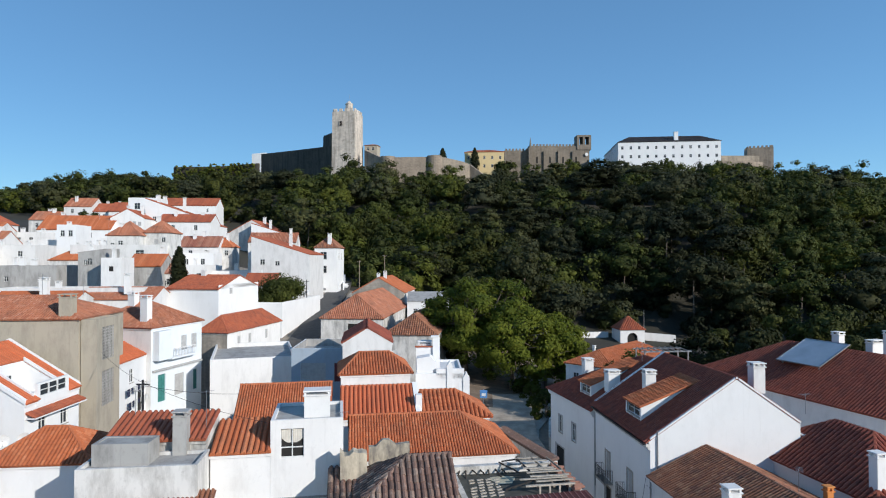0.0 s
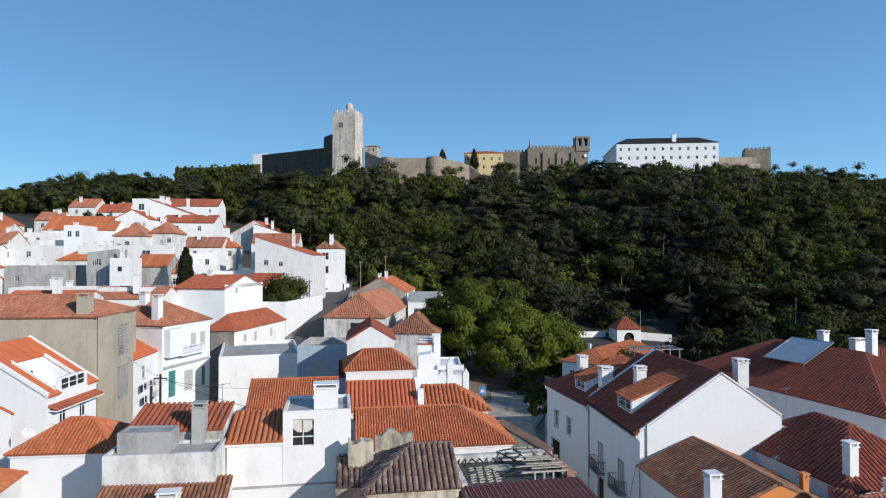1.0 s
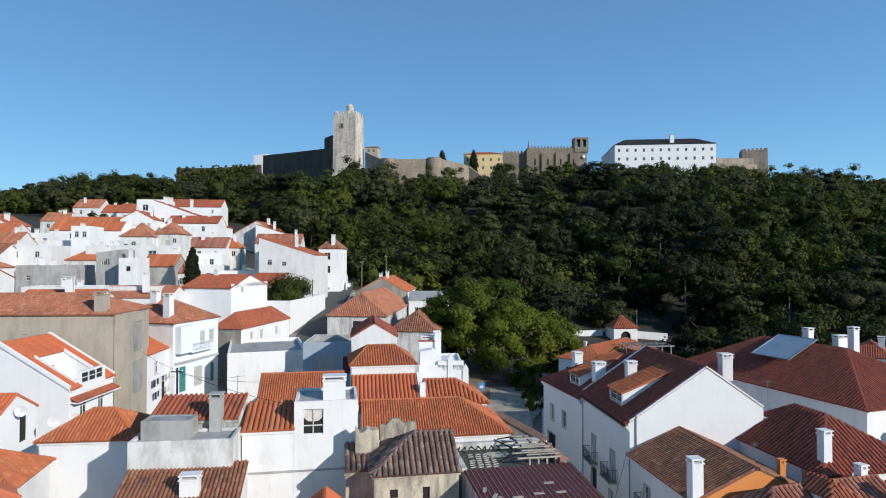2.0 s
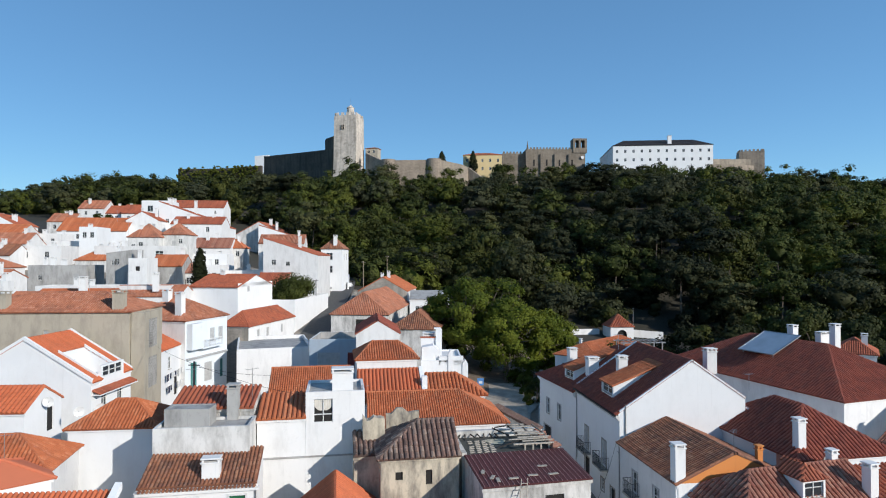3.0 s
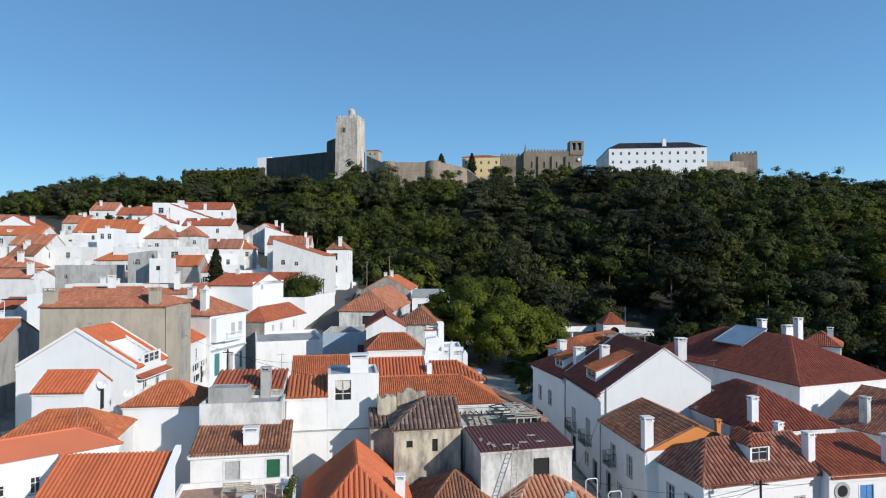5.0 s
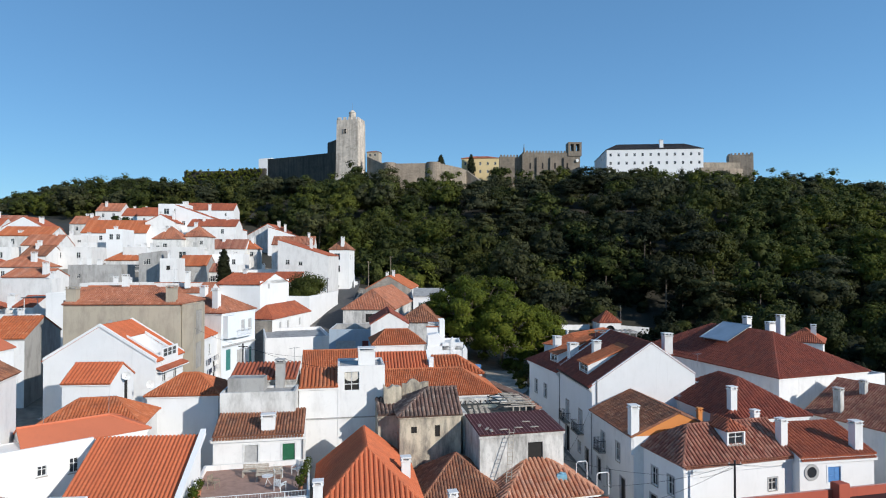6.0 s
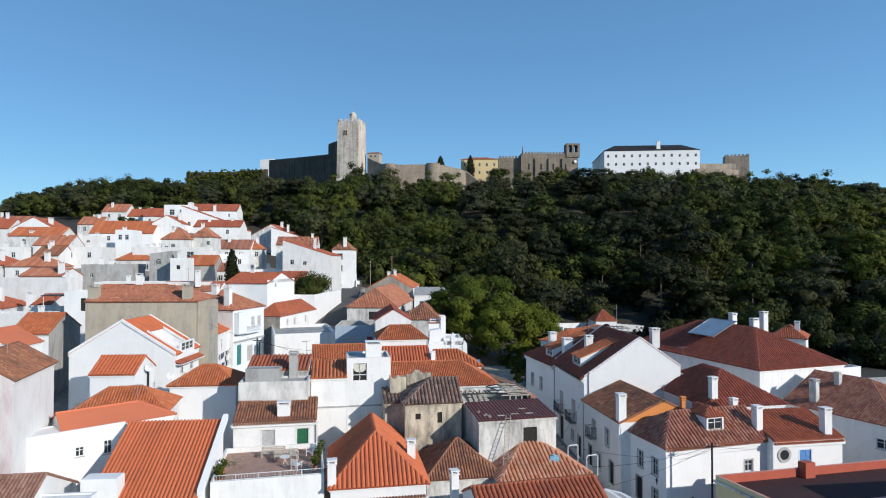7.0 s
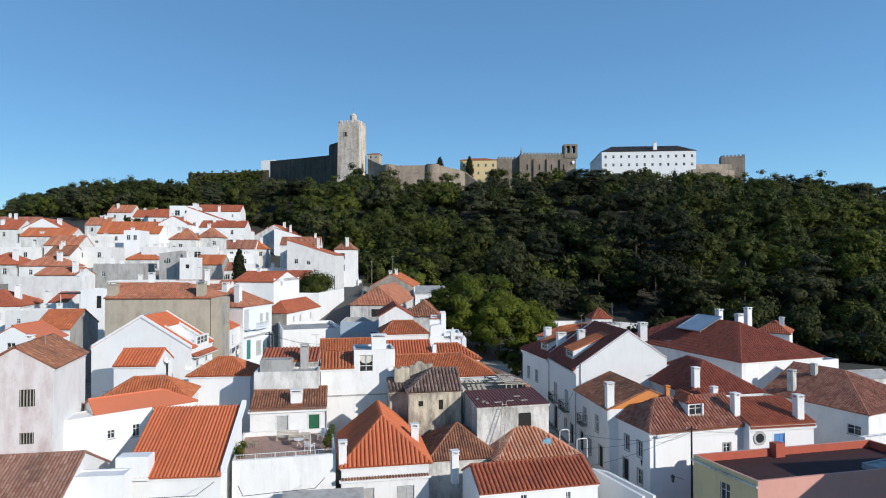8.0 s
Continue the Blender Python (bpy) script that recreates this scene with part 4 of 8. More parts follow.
house("white house with a hipped orange roof on the slope", (-86.50, 65.00), (-77.00, 68.00), 11, 8.10, "hip", 2.4, WHITE, T_MID, [("f", 6.5, -2.2, 0.9, 1.1, "window")], [(8.0, 4.0, 8.0, 11.6, 0.9, 0.8)])
house("long white wall house with flat roof", (-86.60, 76.80), (-73.30, 78.00), 2.5, 12.20, "flat", 0, AGED, GREY, [("f", 1.0, -1.2, 0.5, 0.6, "window")], [(12.6, 1.6, 12.0, 14.0, 0.7, 0.7)], parapet=0.5)
house("white house with red tiles on the slope", (-84.40, 80.50), (-76.90, 81.30), 7, 12.93, "gable_u", 1.35, WHITE, T_FADE, [("r", 3.5, -1.6, 0.7, 0.9, "window")], [(7.0, 1.0, 12.8, 15.6, 0.8, 0.8)], pitch=0.4, row=30)
house("white house with orange tiles on the slope", (-101.00, 97.00), (-91.60, 98.00), 8, 14.50, "hip", 2.2, AGED, T_ORANGE, [("f", 2.5, -2.0, 0.8, 1.1, "window"), ("f", 6.8, -2.0, 0.8, 1.1, "window")], [(7.6, 2.0, 14.4, 17.6, 0.9, 0.8)], pitch=0.34, row=60)
house("white house with brown tiles on the slope", (-101.84, 106.00), (-96.53, 106.94), 8, 16.83, "gable_u", 2.2, WHITE, T_BROWN, [("f", 0.3, -2.2, 0.9, 1.3, "window"), ("f", 0.72, -2.2, 0.9, 1.3, "window")], pitch=0.34, row=60)
house("white block house with orange roof and chimneys", (-110.50, 96.00), (-101.60, 97.00), 9, 14.80, "hip", 2.6, STAINED, T_MID, [("f", 0.3, -2.2, 0.9, 1.3, "window"), ("f", 0.72, -2.2, 0.9, 1.3, "window")], [(7.5, 2.0, 14.0, 18.2, 0.9, 0.8)], pitch=0.34, row=60)
house("white house with a wide orange roof on the hill", (-122.92, 124.00), (-110.30, 126.23), 9, 22.09, "gable_u", 2.4, WHITE, T_ORANGE, [("f", 0.3, -2.2, 0.9, 1.3, "window"), ("f", 0.72, -2.2, 0.9, 1.3, "window")], [(5.0, 1.5, 20.0, 23.5, 0.9, 0.8)], pitch=0.34, row=60)
house("white gabled house with red roof on the hill", (-134.90, 140.00), (-124.10, 141.90), 10, 25.05, "gable_v", 3.0, FRESH, T_MID, [], [(4.0, 6.0, 24.0, 28.0, 1.0, 0.8), (8.8, 3.0, 22.0, 28.2, 1.0, 0.9)], pitch=0.34, row=60)
house("white house with orange tiles facing the valley", (-109.80, 116.00), (-101.65, 117.44), 8, 19.47, "gable_u", 2.5, AGED, T_ORANGE, [("f", 0.3, -2.2, 0.9, 1.3, "window"), ("f", 0.72, -2.2, 0.9, 1.3, "window")], pitch=0.34, row=60)
house("plain white house with a flat terrace roof", (-118.11, 112.00), (-110.18, 113.40), 8, 18.55, "flat", 0, WHITE, GREY, [("f", 0.3, -2.2, 0.9, 1.3, "window"), ("f", 0.72, -2.2, 0.9, 1.3, "window")])
house("white house with a grey terrace on the hill", (-100.65, 112.00), (-90.74, 113.75), 8, 18.53, "flat", 0, AGED, GREY, [("f", 0.3, -2.2, 0.9, 1.3, "window"), ("f", 0.72, -2.2, 0.9, 1.3, "window")])
house("white house with red tiles below the woods", (-152.52, 140.00), (-138.25, 142.52), 9, 24.96, "gable_u", 3.0, AGED, T_MID, [("f", 0.3, -2.2, 0.9, 1.3, "window"), ("f", 0.72, -2.2, 0.9, 1.3, "window")], [(9.0, 2.0, 24.0, 28.0, 0.9, 0.8)], pitch=0.34, row=60)
house("white house with red tiles near the woods", (-169.21, 165.00), (-152.82, 167.89), 9, 27.63, "gable_u", 3.0, AGED, T_MID, [("f", 0.3, -2.2, 0.9, 1.3, "window"), ("f", 0.72, -2.2, 0.9, 1.3, "window")], pitch=0.34, row=60)
house("broad white house with a long orange roof", (-115.96, 146.00), (-98.22, 149.13), 10, 23.76, "gable_u", 3.8, FRESH, T_ORANGE, [("f", 0.3, -2.2, 0.9, 1.3, "window"), ("f", 0.72, -2.2, 0.9, 1.3, "window")], pitch=0.34, row=60)
house("white square house with a flat roof", (-93.93, 124.00), (-90.06, 124.68), 7, 23.20, "flat", 0, FRESH, GREY, [("f", 0.3, -2.2, 0.9, 1.3, "window"), ("f", 0.72, -2.2, 0.9, 1.3, "window")])
house("white house with a flat grey terrace", (-104.44, 126.00), (-95.43, 127.59), 7, 19.99, "flat", 0, WHITE, GREY, [("f", 0.3, -2.2, 0.9, 1.3, "window"), ("f", 0.72, -2.2, 0.9, 1.3, "window")])
house("house with a hipped orange roof among terraces", (-84.75, 110.00), (-76.94, 111.38), 8, 15.90, "hip", 2.6, AGED, T_ORANGE, [], pitch=0.34, row=60)
house("raw concrete side wall of an unfinished house", (-67.45, 94.00), (-63.07, 94.77), 5, 17.10, "shed_r", 0.6, GREY, GREY, coat=True)
house("low stained concrete outhouse with a curved roof", (-80.60, 92.00), (-70.97, 93.70), 7, 14.61, "flat", 0, GREY, GREY)
house("white cube house with a small dark window", (-61.46, 91.00), (-58.43, 91.53), 5, 16.02, "flat", 0, WHITE, GREY, [("f", 0.5, -2.0, 0.7, 0.8, "dark_door")], parapet=0.2)
house("long plain white garden wall house", (-69.70, 80.00), (-49.82, 83.50), 5, 11.57, "flat", 0, AGED, GREY, parapet=0.3)
house("old house with sagging orange tiles", (-61.68, 98.00), (-56.09, 98.99), 7, 14.80, "gable_u", 2.0, GREY, T_ORANGE, [], pitch=0.34, row=60)
house("house with a hipped orange roof and white walls", (-77.12, 116.00), (-71.00, 117.08), 7, 20.95, "hip", 2.8, WHITE, T_ORANGE, [], [(2.0, 2.0, 19.0, 23.5, 0.8, 0.7)], pitch=0.34, row=60)
house("white house with an orange hipped roof on the slope", (-71.85, 120.00), (-66.54, 120.94), 7, 21.65, "hip", 2.4, WHITE, T_ORANGE, [], pitch=0.34, row=60)
house("white house with big terrace windows", (-82.03, 112.00), (-65.91, 114.84), 7, 18.50, "flat", 0, AGED, GREY, [("f", 0.8, -2.2, 1.6, 1.5, "window")])
house("white house with red roof below the woods", (-141.47, 190.00), (-132.83, 191.52), 10, 33.66, "gable_u", 3.2, AGED, T_MID, [("f", 0.3, -2.2, 0.9, 1.3, "window"), ("f", 0.72, -2.2, 0.9, 1.3, "window")], pitch=0.34, row=60)
house("white house with a roof terrace and windows", (-105.24, 168.00), (-96.92, 169.47), 8, 33.67, "flat", 0, FRESH, GREY, [("f", 0.3, -3.0, 1.6, 1.8, "window"), ("f", 0.68, -3.0, 1.6, 1.8, "window")])
house("white house with a long red roof under the woods", (-115.78, 204.00), (-96.95, 207.32), 10, 35.07, "gable_u", 3.0, FRESH, T_MID, [], [(0.8, 2.0, 33.0, 38.5, 1.2, 1.0)], pitch=0.34, row=60)
house("small white house with red tiles under the woods", (-123.15, 186.00), (-115.47, 187.35), 9, 31.58, "gable_u", 3.2, AGED, T_MID, [("f", 0.3, -2.2, 0.9, 1.3, "window"), ("f", 0.72, -2.2, 0.9, 1.3, "window")], pitch=0.34, row=60)
house("white house with red tiles on the upper street", (-134.89, 192.00), (-127.21, 193.35), 9, 32.06, "gable_u", 3.0, WHITE, T_MID, [("f", 0.3, -2.2, 0.9, 1.3, "window"), ("f", 0.72, -2.2, 0.9, 1.3, "window")], pitch=0.34, row=60)
house("white gabled house on the upper street", (-100.21, 152.00), (-91.72, 153.50), 9, 26.96, "gable_v", 2.4, AGED, T_MID, [], pitch=0.34, row=60)
house("white terrace house with red verges", (-95.22, 160.00), (-84.22, 161.94), 9, 28.88, "shed_l", 4.0, FRESH, T_MID, [], pitch=0.34, row=60)
house("white house with red tiles and small balcony", (-86.18, 150.00), (-72.74, 152.37), 9, 25.75, "gable_u", 2.2, WHITE, T_MID, [("f", 0.3, -2.2, 0.9, 1.3, "window"), ("f", 0.72, -2.2, 0.9, 1.3, "window")], pitch=0.34, row=60)
house("white house with two dark windows", (-85.19, 165.00), (-76.99, 166.45), 9, 25.42, "shed_l", 3.5, FRESH, T_MID, [("f", 0.55, -3.0, 1.0, 1.4, "window"), ("f", 0.75, -3.0, 1.0, 1.4, "window")], pitch=0.34, row=60)
house("tall white gabled house near the woods", (-86.50, 190.00), (-67.60, 190.60), 14, 23.50, "gable_v", 5.2, STAINED, T_MID, [("f", 13.0, -1.0, 0.8, 0.8, "window")], [(11.0, 8.0, 26.0, 30.2, 0.9, 0.8), (4.0, 10.0, 24.0, 28.2, 0.8, 0.8)], pitch=0.34, row=60)
house("white house with orange tiles in the middle street", (-72.77, 136.00), (-63.79, 137.58), 8, 18.91, "gable_u", 2.5, WHITE, T_MID, [("f", 0.3, -2.2, 0.9, 1.3, "window"), ("f", 0.72, -2.2, 0.9, 1.3, "window")], pitch=0.34, row=60)
house("white house with a hipped roof of orange tiles", (-66.88, 140.00), (-61.81, 140.89), 7, 18.97, "hip", 2.2, AGED, T_ORANGE, [("f", 0.3, -2.2, 0.9, 1.3, "window"), ("f", 0.72, -2.2, 0.9, 1.3, "window")], pitch=0.34, row=60)
house("plain white house with a flat roof", (-66.45, 118.00), (-58.18, 119.46), 8, 14.34, "flat", 0, WHITE, GREY)
house("plain grey-white house with a flat roof", (-60.13, 124.00), (-49.80, 125.82), 8, 13.10, "flat", 0, WHITE, GREY)
house("long house with orange tiles behind a white wall", (-55.90, 136.00), (-45.06, 137.91), 7, 19.99, "gable_u", 2.2, AGED, T_ORANGE, [], pitch=0.34, row=60)
house("tall white house with a sloping red verge", (-48.64, 120.00), (-36.63, 120.84), 14, 16.88, "shed_l", 3.8, WHITE, T_MID, [], pitch=0.34, row=60)
house("white house with yellow awnings and balconies", (-43.01, 146.00), (-37.43, 146.39), 10, 18.87, "hip", 2.6, FRESH, T_BROWN, [("f", 0.4, -3.0, 1.6, 1.8, "window"), ("f", 0.4, -6.4, 1.6, 1.8, "window"), ("r", 3.0, -3.0, 1.2, 1.6, "window"), ("r", 7.0, -3.0, 1.2, 1.6, "window")], [(3.6, 1.0, 18.0, 22.4, 0.9, 0.8)], pitch=0.34, row=60)
house("red-tiled low house behind the white gable", (-47.10, 112.00), (-40.90, 112.60), 7, 10.90, "gable_u", 2.2, AGED, T_MID, [], pitch=0.34, row=60)
house("walled white garden terrace above the climbing street", (-41.70, 98.30), (-34.40, 98.00), 20, 8.00, "flat", 0, FRESH, EARTHPATH, [], [(0.01, 0.3, 7.9, 8.3, 0.1, 0.1)], parapet=0.7, category="terrace")
house("house roofs of orange tiles behind the tan block", (-64.49, 72.00), (-54.11, 73.83), 8, 10.10, "gable_u", 1.5, WHITE, T_ORANGE, [], [(7.0, 1.0, 10.0, 13.6, 0.9, 0.8)])
house("white house with orange tiles behind chimneys", (-57.64, 80.00), (-47.45, 81.80), 8, 10.33, "gable_u", 1.5, WHITE, T_MID, [], [(6.5, 1.0, 11.0, 14.0, 0.8, 0.7)])
house("low park house with a long orange tile roof", (10.30, 81.00), (15.70, 76.80), 17, 2.20, "hip", 1.6, WHITE, T_ORANGE, [("f", 1.5, -2.2, 0.8, 1.0, "window")], [(2.6, 2.9, 2.2, 4.35, 0.3, 0.3)], hipin=2.8)
# out of view, added to throw the shadow over the roof terrace
house("tall unseen block added to cast shadow on the roof terrace", (38.50, 5.90), (52.19, 8.81), 9.5, 4.80, "flat", 0, WHITE, GREY)
house("plain white house wall past the roof terrace", (36.96, 32.00), (41.70, 33.78), 0.6, -1.19, "flat", 0, WHITE, DARKDECK, parapet=0.05)
# grey render stands in for the shade on these white walls
house("low white lean-to beside the peach wall, its shade put in as grey", (31.90, 21.90), (37.29, 24.53), 1.4, -0.75, "flat", 0, GREY, GREY, parapet=0.1)
house("low white wall block of a back yard", (37.59, 50.87), (48.09, 55.74), 5, 2.20, "flat", 0, WHITE, GREY)
house("white house with a flat grey roof among terraces", (-86.01, 100.00), (-79.12, 101.21), 6, 14.52, "flat", 0, AGED, GREY)
house("white house with a small terrace on the slope", (-68.29, 126.00), (-60.15, 127.44), 7, 16.93, "flat", 0, FRESH, GREY, [("f", 0.3, -2.2, 0.9, 1.3, "window"), ("f", 0.72, -2.2, 0.9, 1.3, "window")])
house("white house with orange tiles under the cypress", (-61.76, 100.00), (-54.51, 101.28), 6, 13.54, "gable_u", 1.6, AGED, T_MID, pitch=0.4, row=30)
house("narrow white house with red tiles on the ridge", (-129.60, 160.00), (-122.50, 161.25), 8, 27.19, "gable_u", 2.6, WHITE, T_MID, [("f", 0.3, -2.2, 0.9, 1.3, "window"), ("f", 0.72, -2.2, 0.9, 1.3, "window")], pitch=0.34, row=60)
house("white house under grey terrace shade", (-113.24, 134.00), (-106.82, 135.13), 7, 22.12, "flat", 0, AGED, GREY, [("f", 0.3, -2.2, 0.9, 1.3, "window"), ("f", 0.72, -2.2, 0.9, 1.3, "window")])
house("white house with a red verge near the woods", (-75.43, 186.00), (-65.94, 187.67), 9, 24.32, "shed_l", 3.0, FRESH, T_MID, [("f", 0.3, -2.2, 0.9, 1.3, "window"), ("f", 0.72, -2.2, 0.9, 1.3, "window")], pitch=0.34, row=60)
house("low shed with a grey sheet roof below the terrace", (-15.00, 17.00), (-8.74, 18.33), 3.2, -3.50, "shed", 0.5, OLD, GREY, coat=True)
house("low house with a small hipped red roof", (-8.20, 13.40), (-2.14, 14.69), 4.6, -3.30, "hip", 1.3, WHITE, T_MID)
house("white flat-roofed block beside old tiles", (-29.94, 13.80), (-25.80, 14.53), 1.6, -0.01, "flat", 0, FRESH, WHITE, parapet=0.1)
house("low back-yard shed with a pale sheet roof", (50.50, 58.00), (57.96, 60.00), 4, -0.60, "gable_u", 0.7, STAINED, GREY, coat=True)
house("low white yard wall beside the broad gable", (22.50, 45.10), (25.29, 45.30), 0.35, 3.30, "flat", 0, FRESH, WHITE, parapet=0.02)


house("low white rear annex with a red tiled roof", (45.50, 74.00), (49.60, 71.60), 6, 4.00, "hip", 1.6, WHITE, T_MID, [("f", 2.2, -2.2, 0.8, 1.0, "window")], [(3.5, 2.0, 4.0, 6.4, 0.7, 0.6)])
house("small lean-to room with red tiles below a long wall", (-73.60, 70.00), (-70.60, 70.50), 4, 8.60, "shed", 1.5, WHITE, T_MID, [("f", 0.5, -1.4, 0.5, 0.6, "window")], [(-0.6, 1.0, 8.0, 10.6, 1.1, 0.9)])
house("low white yard building with a flat roof", (-73.10, 60.00), (-64.60, 61.00), 4, 7.60, "flat", 0, AGED, GREY, [("f", 2.0, -1.6, 0.6, 0.7, "window"), ("f", 6.0, -1.8, 0.8, 1.0, "shutter")], [(7.0, 2.0, 7.5, 9.0, 0.6, 0.6)], parapet=0.4)
house("small white rooftop room beside a canopy", (-65.10, 66.00), (-61.50, 66.40), 4.5, 10.30, "flat", 0, FRESH, GREY, [("f", 0.8, -2.4, 0.8, 2.0, "dark_door")], [(3.0, 3.5, 10.2, 11.4, 0.6, 0.5)], parapet=0.7)


# ---- the castle on the hill ----
def crenels(parent, mat, a, b, z, w=1.1, gap=0.9, h=1.3, t=0.6):
    """A row of merlons, each a piece of its own."""
    me = None
    a, b = Vector((*a, z)), Vector((*b, z))
    L = (b - a).length
    n = max(1, int(L / (w + gap)))
    u = (b - a).normalized()
    v = Vector((-u.y, u.x, 0))
    for k in range(n):
        p = a + u * ((k + 0.5) * L / n)
        m = Matrix.Translation(p) @ Matrix.Rotation(math.atan2(u.y, u.x), 4, "Z")
        if me is None:
            o = Shape().box(-w / 2, w / 2, -t / 2, t / 2, -0.05, h, None, 0.08).done("merlon", mat, parent)
            me = o.data
        else:
            o = new("merlon", me)
            o.parent = parent
        o.matrix_local = m


def build_keep():
    e = empty("castle_keep", Matrix.Translation((-78.6, 331, 50)) @ Matrix.Rotation(radians(-8), 4, "Z"),
              "tall square castle keep of weathered grey stone with battlements", "tower")
    s = Shape()
    w = 6.8
    s.prism([(-w - 0.6, -w - 0.6), (w + 0.6, -w - 0.6), (w + 0.6, w + 0.6), (-w - 0.6, w + 0.6)], -5, 12)
    n = len(s.v)
    for z, r in ((12, w + 0.6), (14, w), (47.5, w - 0.3)):
        for x, y in ((-r, -r), (r, -r), (r, r), (-r, r)):
            s.v.append(Vector((x, y, z)))
    for q in range(2):
        for k in range(4):
            a, c = n + q * 4 + k, n + q * 4 + (k + 1) % 4
            s.f.append((a, c, c + 4, a + 4))
    s.f.append((n + 8, n + 9, n + 10, n + 11))
    s.done("wall", KEEPSTONE, e)
    r = w - 0.6
    for a, b in (((-r, -r), (r, -r)), ((r, -r), (r, r)), ((r, r), (-r, r)), ((-r, r), (-r, -r))):
        crenels(e, KEEPSTONE, a, b, 47.5, 1.7, 1.2, 1.6, 0.7)
    t = Shape().prism([(2.2 * math.cos(k * math.pi / 4) + 0.5, 2.2 * math.sin(k * math.pi / 4) + 1) for k in range(8)], 47.4, 53.2)
    t.done("stair_turret", KEEPSTONE, e)
    t = Shape().tube((0.5, 1, 53.1), (0.5, 1, 54.9), 2.4, 0.4, 8).done("turret_cap", KEEPSTONE, e)
    Shape().tube((0.5, 1, 54.4), (0.5, 1, 59.0), 0.09, 0.05, 6).done("flagpole", STEEL, e)
    f = Shape()
    f.box(-2.0, -0.4, -w - 0.1, -w + 0.12, 39.6, 42.0)
    f.done("window", ROOMSHADE, e)
    f = Shape()
    for x in (-2.2, -0.4):
        f.box(x, x + 0.2, -w - 0.2, -w + 0.1, 39.4, 42.2)
    f.box(-2.2, -0.2, -w - 0.2, -w + 0.1, 42.0, 42.3)
    f.box(-1.3, -1.1, -w - 0.16, -w + 0.1, 39.6, 42.0)
    f.done("window_surround", KEEPSTONE, e)


build_keep()


def rampart(label, points, z0, tops, thick=2.0, mat=None, cren=False):
    """A length of castle wall along points, with a top height at each point."""
    e = empty("castle_wall", Matrix.Translation((0, 0, 0)), label, "castle wall", "castle walls")
    s = Shape()
    for (p, q), (za, zb) in zip(zip(points, points[1:]), zip(tops, tops[1:])):
        p, q = Vector((*p, 0)), Vector((*q, 0))
        u = (q - p).normalized()
        v = Vector((-u.y, u.x, 0)) * thick
        f = [p + Vector((0, 0, z0)), q + Vector((0, 0, z0)), q + Vector((0, 0, zb)), p + Vector((0, 0, za))]
        b = [x + v for x in f]
        s.face(*f)
        s.face(*reversed(b))
        s.face(f[3], f[2], b[2], b[3])
        s.face(f[0], f[3], b[3], b[0])
        s.face(f[2], f[1], b[1], b[2])
        if cren:
            crenels(e, mat or STONE, (p.x + v.x * 0.2, p.y + v.y * 0.2), (q.x + v.x * 0.2, q.y + v.y * 0.2), min(za, zb), 1.2, 1.0, 1.2)
    s.done("wall", mat or STONE, e)
    return e


rampart("long castle curtain wall with shade in its stone colour", [(-151, 376), (-116, 352), (-86, 331)], 48, [83.2, 81.3, 79.8], 2.5, SHADEDSTONE)
rampart("short high wall beside the keep with shade in its stone", [(-96, 343), (-84, 329.5)], 50, [87.4, 86.8], 3, SHADEDSTONE, True)
rampart("whitewashed end wall of the castle", [(-150.6, 372), (-141.2, 371)], 52, [83.2, 83.7], 3, FRESH)
rampart("low ivy-grown outer castle wall", [(-196, 360), (-165, 356), (-138, 350)], 45, [73.5, 72.8, 73.5], 2, SHADEDSTONE)
rampart("sunlit stone rampart between round towers", [(-68, 326), (-57, 316)], 44, [76, 70], 2, RAMPART)
rampart("stone rampart between two round towers", [(-50, 314), (-31, 317)], 44, [69.8, 70.3], 2, RAMPART)
rampart("stone rampart running to a sloping bastion", [(-26, 317), (-13, 324), (-10, 330), (2, 324)], 44, [70.5, 68.5, 68, 58], 2, STONE)
for cx, cy, r, top in ((-53.2, 316, 4.0, 70.3), (-28.4, 318.5, 4.0, 70.8)):
    e = empty("round_tower", Matrix.Translation((cx, cy, 44)), "round rampart tower of pale weathered stone", "tower", "round castle towers")
    Shape().tube((0, 0, 0), (0, 0, top - 44), r + 0.5, r, 20).done("wall", RAMPART, e, smooth=False)


def flat_front(label, A, B, depth, base, eave, wall, rows, category="house", roof_rise=3.0, roof=None, kind="hip", size=(1.3, 1.7), hipin=None):
    """A long building with regular rows of windows: rows of (sill height, count)."""
    W = math.dist(A, B)
    ws = []
    for sill, n in rows:
        for k in range(n):
            ws.append(("f", (k + 0.5) / n * W if (k + 0.5) / n * W > 1 else 1.01, sill, size[0], size[1], "window"))
        for k in range(max(2, n // 3)):
            nn = max(2, n // 3)
            ws.append(("l", (k + 0.5) / nn * depth, sill, size[0], size[1], "window"))
    return house(label, A, B, depth, eave, kind, roof_rise, wall, roof, ws, base=base, pitch=0.7, row=50, category=category, hipin=hipin)


convent = flat_front("long white convent building with two rows of windows", (75.2, 352), (132.4, 350.8), 20, 62, 83.0, FRESH, [(11.8, 12), (16.9, 12)],
                     "convent", 4.7, T_DARK, size=(1.35, 1.75), hipin=8.2)
flat_front("plain white rear wing of the convent", (75.4, 372.3), (90, 372.0), 24, 62, 82.6, FRESH, [(11.8, 3), (16.9, 3)], "convent", 3.4, T_DARK, size=(1.35, 1.75))
chimney_part(convent[0], 4.5, -7.5, 21.0, 27.0, 2.2, 1.6, FRESH)
